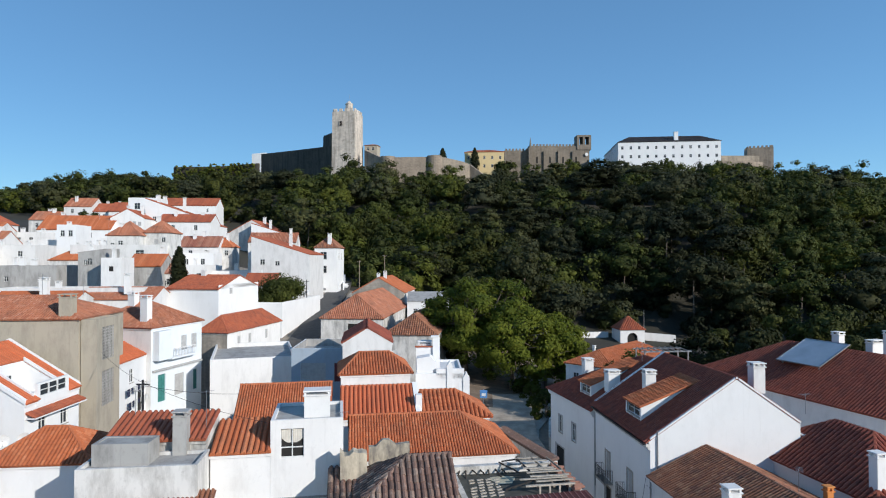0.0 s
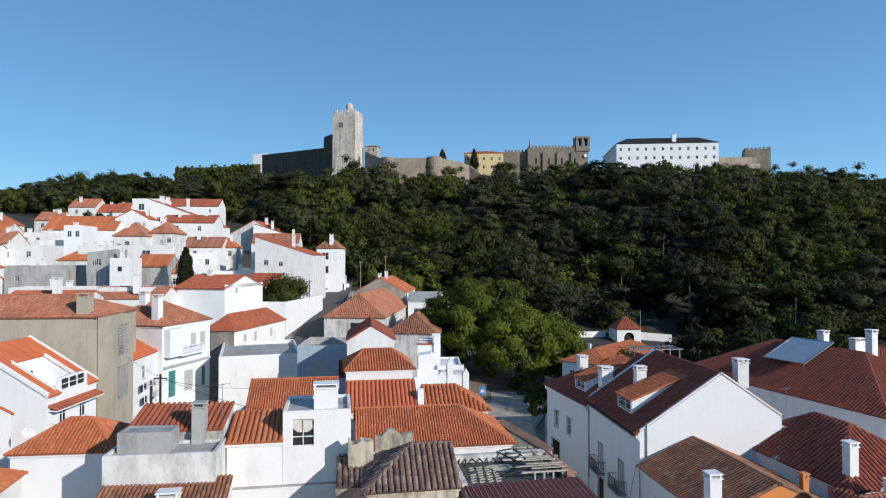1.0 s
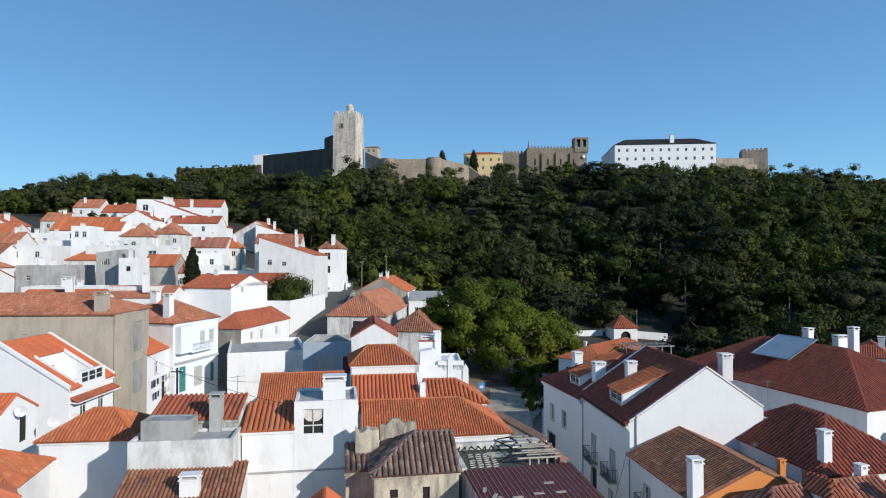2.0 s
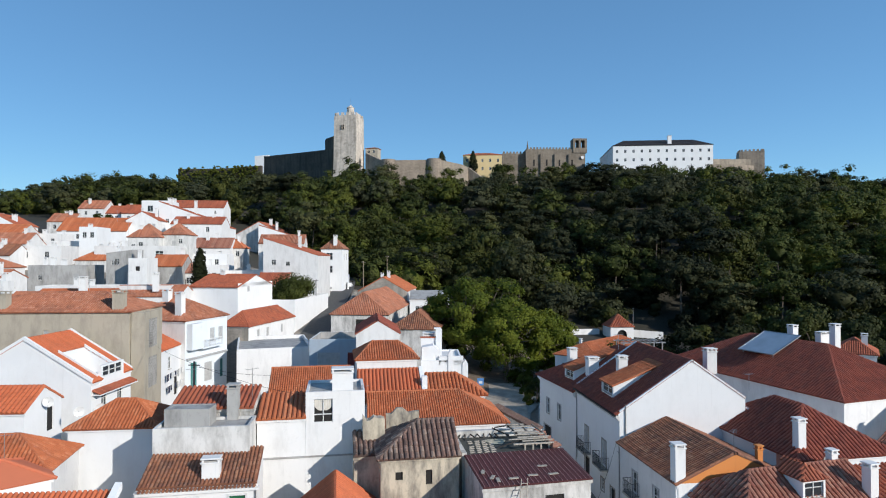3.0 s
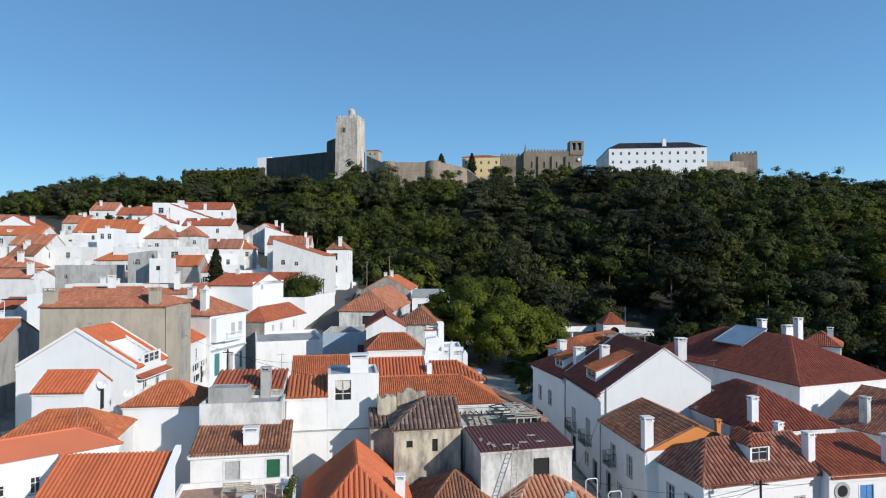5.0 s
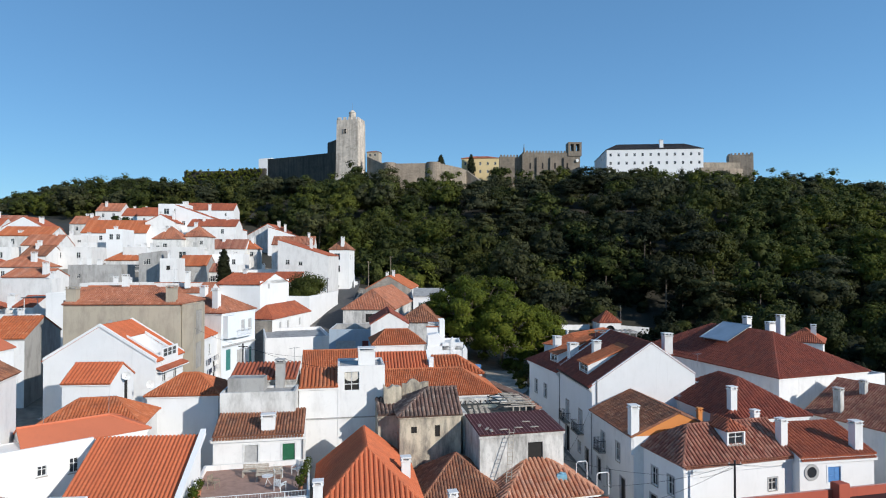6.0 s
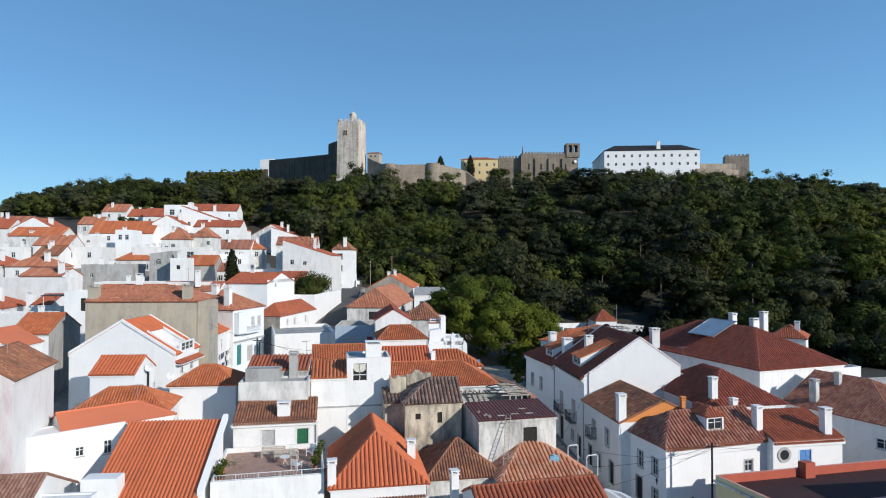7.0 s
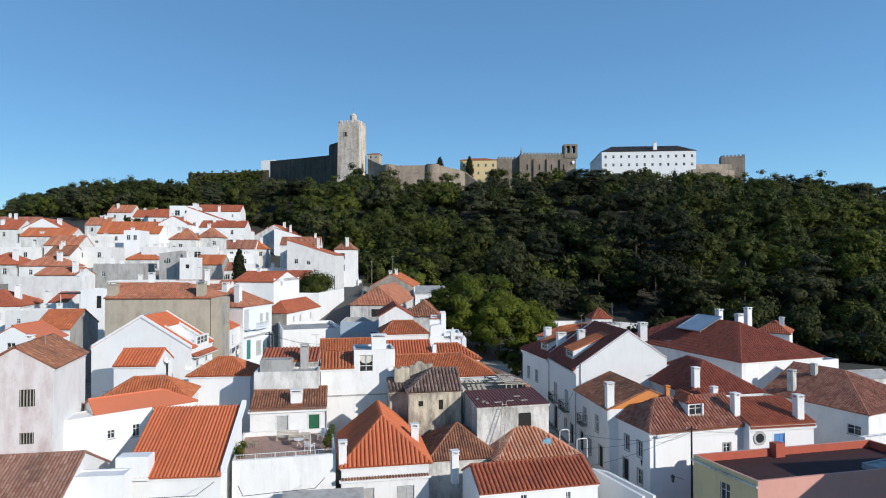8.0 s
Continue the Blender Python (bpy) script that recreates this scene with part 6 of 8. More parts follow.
# ---- streets ----
def ribbon(name, label, points, width, mat, lift, category):
    """A paved strip that follows the ground."""
    P = [Vector((*p, 0)) for p in points]
    S = []
    for a, b in zip(P, P[1:]):
        n = max(1, int((b - a).length / 2))
        S += [a.lerp(b, k / n) for k in range(n)]
    S.append(P[-1])
    V, Fc = [], []
    for k, p in enumerate(S):
        d = (S[min(k + 1, len(S) - 1)] - S[max(k - 1, 0)]).normalized()
        v = Vector((-d.y, d.x, 0)) * width / 2
        zz = max(ground_at(p.x + v.x * q, p.y + v.y * q) for q in (-1, 0, 1)) + lift
        for q in (p + v, p - v):
            V += [(q.x, q.y, zz), (q.x, q.y, zz - 0.8)]
    for k in range(len(S) - 1):
        i = k * 4
        Fc += [(i + 2, i, i + 4, i + 6), (i, i + 1, i + 5, i + 4), (i + 3, i + 2, i + 6, i + 7)]
    o = mesh_object(name, V, Fc, mat)
    return tagged(o, label, category, kind="structure")


ribbon("road", "narrow street of worn grey setts between white houses", [(14, 8), (11.5, 26), (8.6, 42), (5.4, 56), (2.8, 70), (3, 88)], 5.8, STREET, 0.10, "road")
ribbon("pavement", "pale stone pavement along the park street", [(4.6, 66.5), (5.4, 74), (7.4, 80), (8.6, 86)], 1.6, PAVING, 0.24, "pavement")
ribbon("road", "asphalt street climbing past white garden walls", [(-30, 56), (-32, 72), (-30, 88), (-31.2, 104), (-33.2, 122), (-37.5, 146), (-42, 172)], 5.0, ASPHALT, 0.12, "road")


def park_ground():
    """Earth under the trees, draped on the land with an uneven edge."""
    # near end brought forward to colour in the trees' shadow on the paving
    a, b = np.linspace(-1, 1, 19), np.arange(82.5, 122, 2.0)
    X, Y = np.meshgrid(a, b)
    wide = 8.0 + 1.2 * np.sin(Y * 0.6) + 0.7 * np.sin(Y * 1.7 + 1)
    xy = np.stack([(1.5 + X * wide).ravel(), (Y + 0.8 * np.sin(X * 5.0) + 0.5 * np.sin(X * 13.0)).ravel()], 1)
    w = len(a)
    faces = [(r * w + c, r * w + c + 1, (r + 1) * w + c + 1, (r + 1) * w + c) for r in range(len(b) - 1) for c in range(w - 1)]
    g = mesh_object("pavement", np.column_stack([xy, heights(xy) + 0.16]).tolist(), faces, EARTHPATH, smooth=True)
    tagged(g, "packed brown earth under the plane trees of the park", "pavement", kind="structure")


park_ground()


def garden_wall(label, points, heights_over, thick=0.35, mat=None, top=None):
    """A freestanding wall; heights_over: its top over the ground, or absolute where top is given."""
    e = empty("garden_wall", Matrix.Translation((0, 0, 0)), label, "wall", "garden walls")
    s = Shape()
    for (p, q) in zip(points, points[1:]):
        p, q = Vector((*p, 0)), Vector((*q, 0))
        u = (q - p).normalized()
        v = Vector((-u.y, u.x, 0)) * thick
        n = max(1, int((q - p).length / 4))
        for k in range(n):
            a, b = p.lerp(q, k / n), p.lerp(q, (k + 1) / n)
            za, zb = ground_at(a.x, a.y), ground_at(b.x, b.y)
            ta, tb = (top, top) if top is not None else (za + heights_over, zb + heights_over)
            f = [Vector((a.x, a.y, za - 1)), Vector((b.x, b.y, zb - 1)), Vector((b.x, b.y, tb)), Vector((a.x, a.y, ta))]
            g = [x + v for x in f]
            s.face(*f)
            s.face(*reversed(g))
            s.face(f[3], f[2], g[2], g[3])
            if k == 0:
                s.face(f[0], f[3], g[3], g[0])
            if k == n - 1:
                s.face(f[2], f[1], g[1], g[2])
    s.done("wall", mat or FRESH, e)


garden_wall("tall bright white wall along the climbing street", [(-36.4, 119), (-39.0, 132), (-42.0, 150)], 3.4)
garden_wall("white terrace wall beside the climbing street", [(-37.0, 152), (-41.0, 170)], 2.6)
garden_wall("stone retaining wall by the old barn", [(-29.4, 112), (-31.0, 128), (-33.5, 146)], 1.2, 0.5, RUBBLE)
garden_wall("low white park wall in front of the dark woods", [(14, 150), (31, 158)], 1.5, 0.4, AGED)
garden_wall("low white park wall in front of the wooded slope", [(40, 158), (48, 158)], 2.0, 0.4, AGED)
garden_wall("pale low garden wall along the pavement", [(7.0, 67.5), (7.6, 74), (9.6, 80.4)], 1.6, 0.3, OLD)


def build_kiosk():
    e = empty("park_pavilion", Matrix.Translation((35.5, 156, ground_at(35.5, 156))) @ Matrix.Rotation(radians(8), 4, "Z"), "small white pavilion with arched opening and pyramid tile roof", "pavilion")
    b = 3.1
    s = Shape()
    w = 3.1
    n = 12
    arch = [(1.3 * math.cos(math.pi * k / n), b - 2.0 + 1.3 * math.sin(math.pi * k / n)) for k in range(n + 1)]
    for sx in (-1, 1):
        half = [(a * 1.0, c) for a, c in arch if a * sx >= -1e-6]
        half = half if sx > 0 else half[::-1]
        pts = [(sx * w, -1), (sx * w, b), (0, b)] + [(a, c) for a, c in (half[::-1] if sx > 0 else half[::-1])] + [(sx * 1.3, -1)]
        s.face(*[(a, -w, c) for a, c in (pts if sx > 0 else pts)])
    s.face((w, -w, -1), (w, w, -1), (w, w, b), (w, -w, b))
    s.face((w, w, -1), (-w, w, -1), (-w, w, b), (w, w, b))
    s.face((-w, w, -1), (-w, -w, -1), (-w, -w, b), (-w, w, b))
    s.face((-w, -w, b), (w, -w, b), (w, w, b), (-w, w, b))
    s.done("wall", WHITE, e)
    Shape().box(-1.4, 1.4, -w + 0.5, -w + 0.6, -1, b - 0.6).done("dark_opening", ROOMSHADE, e)
    r = Shape()
    o = w + 0.2
    for k, (p, q) in enumerate((((-o, -o), (o, -o)), ((o, -o), (o, o)), ((o, o), (-o, o)), ((-o, o), (-o, -o)))):
        r.face((*p, b), (*q, b), (0, 0, b + 3.2))
    r.face((-o, o, b), (o, o, b), (o, -o, b), (-o, -o, b))
    d = r.done("roof", T_MID, e)
    polys = []
    L = math.hypot(o, 3.2)
    for k in range(4):
        R = Matrix.Rotation(k * math.pi / 2, 3, "Z")
        polys.append((R @ Vector((-o, -o, b + 0.02)), R @ Vector((1, 0, 0)), (R @ Vector((0, o, 3.2))).normalized(), [(0, 0), (2 * o, 0), (o, L)]))
    V, Q = tile_field(polys, 0.45, 30)
    mesh_object("tiles", V, Q, T_MID, d, kind="stuff")
    Shape().tube((4.2, 0, -1), (4.2, 0, 7.8), 0.09, 0.06, 6).done("mast", STEEL, e)


build_kiosk()


# ---- roof and street details ----
def child(h, shape, name, mat, label="", parent=None):
    """A part of a house, drawn in the house's own lines: x along its front, y into its depth, z in the world."""
    e, off, m = h
    shape.v = [Vector(v) + off for v in shape.v]
    return shape.done(name, mat, parent or e, label)


def side_dormer(h, slope, eave, xd, y0, y1, front=1.25, pitch=0.36, roof=None):
    """A shed dormer on the slope that falls towards x = 0."""
    e, off, m = h
    zr = eave + slope * xd
    dx = front / (slope - pitch)
    top = zr + front
    s = Shape()
    wy = 0.25
    s.face((xd, y1, zr - 0.1), (xd, y1 - wy, zr - 0.1), (xd, y1 - wy, top), (xd, y1, top))
    s.face((xd, y0 + wy, zr - 0.1), (xd, y0, zr - 0.1), (xd, y0, top), (xd, y0 + wy, top))
    s.face((xd, y1 - wy, zr - 0.1), (xd, y0 + wy, zr - 0.1), (xd, y0 + wy, zr + 0.3), (xd, y1 - wy, zr + 0.3))
    s.face((xd, y1 - wy, top - 0.2), (xd, y0 + wy, top - 0.2), (xd, y0 + wy, top), (xd, y1 - wy, top))
    for y in (y0, y1):
        s.face((xd, y, zr - 0.1), (xd + dx, y, zr + slope * dx - 0.1), (xd + dx, y, top + pitch * dx), (xd, y, top))
    d = child(h, s, "dormer", FRESH)
    w = y1 - y0 - 2 * wy
    mm = Matrix.Translation(Vector((xd, (y0 + y1) / 2, zr + 0.3)) + off) @ Matrix.Rotation(-math.pi / 2, 4, "Z")
    win = opening_part(e, mm, "window", w, front - 0.5)
    win.parent = d
    win.matrix_local = mm
    U, S = Vector((0, -1, 0)), Vector((1, 0, pitch)).normalized()
    L = dx * math.hypot(1, pitch)
    O = Vector((xd, y1 + 0.12, top + 0.03)) + off
    f = Shape()
    N = Vector((-pitch, 0, 1)).normalized()
    q = [O + U * a + S * b for a, b in ((0, -0.18), (y1 - y0 + 0.24, -0.18), (y1 - y0 + 0.24, L), (0, L))]
    f.face(*q)
    f.face(*[p - N * 0.1 for p in reversed(q)])
    for k in range(4):
        f.face(q[k], q[k] - N * 0.1, q[(k + 1) % 4] - N * 0.1, q[(k + 1) % 4])
    f.done("dormer_roof", roof or T_ORANGE, d)
    V, Q = tile_field([(O, U, S, [(0, -0.18), (y1 - y0 + 0.24, -0.18), (y1 - y0 + 0.24, L), (0, L)])], 0.25, 0.42, 3)
    t = mesh_object("dormer_tiles", V, Q, roof or T_ORANGE, d, kind="stuff")


side_dormer(gable_house, 0.71, 2.95, 0.6, 2.9, 5.8, pitch=0.43)
side_dormer(rear_house, 0.685, 2.35, 0.7, 2.0, 4.3, pitch=0.43)

s = Shape()  # party wall between the two townhouses
for a, b in ((0, 6.2), (6.2, 12.4)):
    za, zb = (2.95, 7.35) if a == 0 else (7.35, 2.95)
    q = [(a, 11.0, za - 0.3), (b, 11.0, zb - 0.3), (b, 11.0, zb + 0.14), (a, 11.0, za + 0.14)]
    r = [(x, 11.35, z) for x, y, z in q]
    s.face(*q)
    s.face(*reversed(r))
    s.face(q[3], q[2], r[2], r[3])
    s.face(q[0], q[3], r[3], r[0])
child(gable_house, s, "parapet", FRESH)

s = Shape()  # stepped white party wall between two row houses, with its pier
for y0, y1, z0, z1 in ((-0.1, 3.25, 3.75, 5.45), (3.25, 6.6, 5.45, 3.75)):
    q = [(5.96, y0, z0 - 2), (5.96, y1, z1 - 2), (5.96, y1, z1), (5.96, y0, z0)]
    t = [(6.34, y, z) for x, y, z in q]
    s.face(*reversed(q))
    s.face(*t)
    s.face(q[2], q[3], t[3], t[2])
    if y0 < 0:
        s.face(q[3], q[0], t[0], t[3])
s.box(6.0, 6.5, 0.5, 1.0, 3.0, 4.95)
child(bold_row, s, "parapet", FRESH)


def stepped_roofscape(h):
    """Roof box with a sloping lid, a tall stack with a red-topped wall, and end piers, on the stepped house."""
    s = Shape()
    q = [(0.1, 4.4), (2.0, 4.4), (2.0, 5.9), (1.4, 6.5), (0.1, 6.3)]
    for y in (0.3, 2.0):
        s.face(*[(x, y, z) for x, z in (q if y < 1 else q[::-1])])
    for (a, b), (c, d) in zip(q, q[1:] + q[:1]):
        s.face((a, 0.3, b), (a, 2.0, b), (c, 2.0, d), (c, 0.3, d))
    child(h, s, "roof_box", FRESH)
    child(h, Shape().box(0.0, 1.9, 2.6, 2.9, 4.4, 7.05), "yard_wall", FRESH)
    child(h, Shape().box(-0.1, 1.7, 2.5, 3.0, 7.05, 7.16), "coping", T_MID)
    child(h, Shape().box(1.7, 2.4, 2.4, 3.1, 4.4, 8.05, bevel=0.05), "stack", FRESH)
    child(h, Shape().box(1.5, 2.3, 2.36, 3.14, 8.05, 8.2, bevel=0.05), "stack_cap", FRESH)
    for x, w, z in ((3.3, 0.55, 6.1), (4.9, 0.62, 5.0)):
        p = Shape().box(x - w / 2, x + w / 2, -0.1, 0.7, 2.0, z - 0.5)
        n = len(p.v)
        p.v += [Vector((x - w / 2, -0.1, z - 0.5)), Vector((x + w / 2, -0.1, z - 0.5)), Vector((x, -0.1, z)), Vector((x - w / 2, 0.7, z - 0.5)), Vector((x + w / 2, 0.7, z - 0.5)), Vector((x, 0.7, z))]
        p.f += [(n, n + 1, n + 2), (n + 5, n + 4, n + 3), (n + 1, n + 4, n + 5, n + 2), (n + 3, n, n + 2, n + 5)]
        child(h, p, "pier", FRESH)
    child(h, Shape().box(2.0, 4.7, 0.0, 0.3, 4.4, 5.35), "parapet_wall", FRESH)


stepped_roofscape(stepped_house)


def front_dormer(h, eave, slope, x0, x1, y, front=1.35):
    """A small hipped dormer that looks out over the front eaves."""
    e, off, m = h
    zr = eave + slope * y
    top = zr + front
    dy = front / slope
    s = Shape()
    k = 0.16
    for a, b in ((x0, x0 + k), (x1 - k, x1)):
        s.face((a, y, zr - 0.1), (b, y, zr - 0.1), (b, y, top), (a, y, top))
    s.face((x0 + k, y, zr - 0.1), (x1 - k, y, zr - 0.1), (x1 - k, y, zr + 0.2), (x0 + k, y, zr + 0.2))
    s.face((x0 + k, y, top - 0.15), (x1 - k, y, top - 0.15), (x1 - k, y, top), (x0 + k, y, top))
    for x in (x0, x1):
        s.face((x, y, zr - 0.1), (x, y + dy, top - 0.1), (x, y + dy, top), (x, y, top))
    d = child(h, s, "dormer", FRESH)
    mm = Matrix.Translation(Vector(((x0 + x1) / 2, y, zr + 0.2)) + off)
    win = opening_part(e, mm, "window", x1 - x0 - 2 * k, front - 0.35)
    win.parent = d
    win.matrix_local = mm
    o = 0.15
    xm, rz, back = (x0 + x1) / 2, top + 0.75, y + dy + 0.75 / slope
    r = Shape()
    r.face((x0 - o, y - o, top), (x1 + o, y - o, top), (xm, y + 0.7, rz))
    r.face((x0 - o, y + dy, top), (x0 - o, y - o, top), (xm, y + 0.7, rz), (xm, back, rz))
    r.face((x1 + o, y - o, top), (x1 + o, y + dy, top), (xm, back, rz), (xm, y + 0.7, rz))
    r.face((x0 - o, y - o, top - 0.01), (x0 - o, y + dy, top - 0.01), (x1 + o, y + dy, top - 0.01), (x1 + o, y - o, top - 0.01))
    rr = child(h, r, "dormer_roof", T_MID, parent=d)
    w = xm - x0 + o
    polys = [(Vector((x0 - o, y + dy, top + 0.02)) + off, Vector((0, -1, 0)), Vector((w, 0, 0.75)).normalized(), [(0, 0), (dy + o, 0), (dy - 0.7, math.hypot(w, 0.75)), (-0.5, math.hypot(w, 0.75))]),
             (Vector((x1 + o, y - o, top + 0.02)) + off, Vector((0, 1, 0)), Vector((-w, 0, 0.75)).normalized(), [(0, 0), (dy + o, 0), (dy + 0.5, math.hypot(w, 0.75)), (0.85, math.hypot(w, 0.75))]),
             (Vector((x0 - o, y - o, top + 0.02)) + off, Vector((1, 0, 0)), Vector((0, 0.85, 0.75)).normalized(), [(0, 0), (2 * w, 0), (w, math.hypot(0.85, 0.75))])]
    V, Q = tile_field(polys, 0.28, 9)
    mesh_object("dormer_tiles", V, Q, T_MID, d, kind="stuff")


e, off, m = dormer_house  # terrace sunk into the orange roof, with a glazed front
zr = lambda x: 5.2 + 3.7 * (12.2 - x) / 6.1
X0, X1, Y0, Y1, ZF = 8.42, 12.1, 1.25, 5.0, 5.0
side = Shape()
side.face((X0, Y0, ZF), (X1, Y0, ZF), (X1, Y1, ZF), (X0, Y1, ZF))
side.face((X0, Y0, ZF), (X0, Y1, ZF), (X0, Y1, zr(X0)), (X0, Y0, zr(X0)))
for y, d in ((Y0, -0.14), (Y1, 0.14)):
    q = [(X0, y, ZF), (X1, y, ZF), (X1, y, zr(X1) + 0.3), (X0, y, zr(X0) + 0.3)]
    b = [(x, y + d, z) for x, yy, z in q]
    side.face(*(q if d > 0 else q[::-1]))
    side.face(*(b[::-1] if d > 0 else b))
    side.face(q[3], q[2], b[2], b[3])
    side.face(q[2], q[1], b[1], b[2])
dd = child(dormer_house, side, "roof_terrace", FRESH)
for yc, wd in ((2.2, 0.7), (3.2, 0.8)):
    mm = Matrix.Translation(Vector((X0 + 0.02, yc, ZF + 0.1)) + off) @ Matrix.Rotation(math.pi / 2, 4, "Z")
    ww = opening_part(e, mm, "window", wd, 1.5)
    ww.parent = dd
    ww.matrix_local = mm @ Matrix.Translation((0, -0.16, 0))
child(dormer_house, Shape().box(12.06, 12.3, Y0, Y1, 4.6, 5.35).box(12.06, 12.3, Y0, Y1, 6.2, 6.36).box(12.06, 12.3, Y0, Y0 + 0.3, 5.35, 6.2).box(12.06, 12.3, Y1 - 0.3, Y1, 5.35, 6.2), "glazed_front", FRESH, parent=dd)
for k in range(3):
    y0 = Y0 + 0.3 + k * 1.05
    fr = child(dormer_house, Shape().box(12.22, 12.27, y0, y0 + 0.08, 5.35, 6.2).box(12.22, 12.27, y0 + 0.97, y0 + 1.05, 5.35, 6.2).box(12.22, 12.27, y0, y0 + 1.05, 5.74, 5.8), "window", FRAME, parent=dd)
    child(dormer_house, Shape().box(12.16, 12.18, y0, y0 + 1.05, 5.36, 6.19), "pane", GLASS, parent=dd)
cs = Shape()  # tiled canopy along the side wall
for k in range(25):
    y = 0.2 + k * 0.25
    cs.tube((12.2, y, 4.35), (12.95, y, 4.05), 0.11, 0.12, 6)
o = child(dormer_house, cs, "canopy_tiles", T_MID)
tagged(o, kind="stuff")
child(dormer_house, Shape().box(12.2, 13.0, 0.1, 6.4, 3.9, 3.98), "canopy_slab", FRESH)
for y in (-0.12, 6.3):
    v = Shape()
    for x0, x1 in ((0, 6.1), (6.1, 12.3)):
        z0, z1 = (5.2, 8.9) if x0 == 0 else (8.9, 5.12)
        q = [(x0, y, z0 - 0.05), (x1, y, z1 - 0.05), (x1, y, z1 + 0.26), (x0, y, z0 + 0.26)]
        r = [(a, y + 0.3, c) for a, b, c in q]
        v.face(*q)
        v.face(*reversed(r))
        v.face(q[3], q[2], r[2], r[3])
        v.face(q[0], q[3], r[3], r[0])
        v.face(q[2], q[1], r[1], r[2])
    child(dormer_house, v, "verge", FRESH)
front_dormer(corner_house, -0.1, 0.684, 4.9, 6.7, 0.9)

# round window and eaves board of the annex
e, off, m = annex
s = Shape()
ring = 24
for k in range(ring):
    a, b = 2 * math.pi * k / ring, 2 * math.pi * (k + 1) / ring
    f = lambda r, t, y: (1.1 + r * math.cos(t), y, -1.45 + r * math.sin(t))
    s.face(f(0.45, a, -0.06), f(0.45, b, -0.06), f(0.68, b, -0.06), f(0.68, a, -0.06))
    s.face(f(0.68, a, -0.06), f(0.68, b, -0.06), f(0.68, b, 0.0), f(0.68, a, 0.0))
    s.face(f(0.45, b, -0.06), f(0.45, a, -0.06), f(0.45, a, 0.0), f(0.45, b, 0.0))
rw = child(annex, s, "round_window", GREYPAINT)
s = Shape()
s.face(*[(1.1 + 0.45 * math.cos(2 * math.pi * k / ring), -0.02, -1.45 + 0.45 * math.sin(2 * math.pi * k / ring)) for k in range(ring)])
child(annex, s, "pane", GLASS, parent=rw)

# white block on the orange roof, verge walls
child(orange_house, Shape().box(-0.3, 2.15, -0.3, 1.0, -1.3, 0.55, bevel=0.05), "roof_block", FRESH)
s = Shape()
q = [(7.54, 0, -1.0), (7.54, 6.9, 2.7), (7.54, 6.9, 3.15), (7.54, 0, -0.55)]
r = [(7.94, y, z) for x, y, z in q]
s.face(*reversed(q))
s.face(*r)
s.face(q[3], q[2], r[2], r[3])
s.face(q[0], q[3], r[3], r[0])
s.face(q[2], q[1], r[1], r[2])
child(orange_house, s, "verge_wall", FRESH)


def solar_panel():
    m = Matrix.Translation((32.3, 62.6, 6.55)) @ Matrix.Rotation(radians(-66), 4, "Z") @ Matrix.Rotation(radians(25), 4, "X")
    e = empty("solar_panel", m, "tilted blue-grey solar panel in an aluminium frame", "solar panel")
    Shape().box(-2.3, 2.3, -2.2, 2.2, 0, 0.06).done("glass", SOLAR, e)
    s = Shape()
    for x0, x1, y0, y1 in ((-2.4, 2.4, -2.3, -2.2), (-2.4, 2.4, 2.2, 2.3), (-2.4, -2.3, -2.2, 2.2), (2.3, 2.4, -2.2, 2.2)):
        s.box(x0, x1, y0, y1, -0.02, 0.09)
    s.done("frame", STEEL, e)
    for x in (-2, 2):
        Shape().tube((x, 2.0, 0), (x, 1.9, -0.7), 0.05).done("strut", STEEL, e)
        Shape().tube((x, -2.0, 0), (x, -2.0, -0.7), 0.05).done("strut", STEEL, e)


solar_panel()


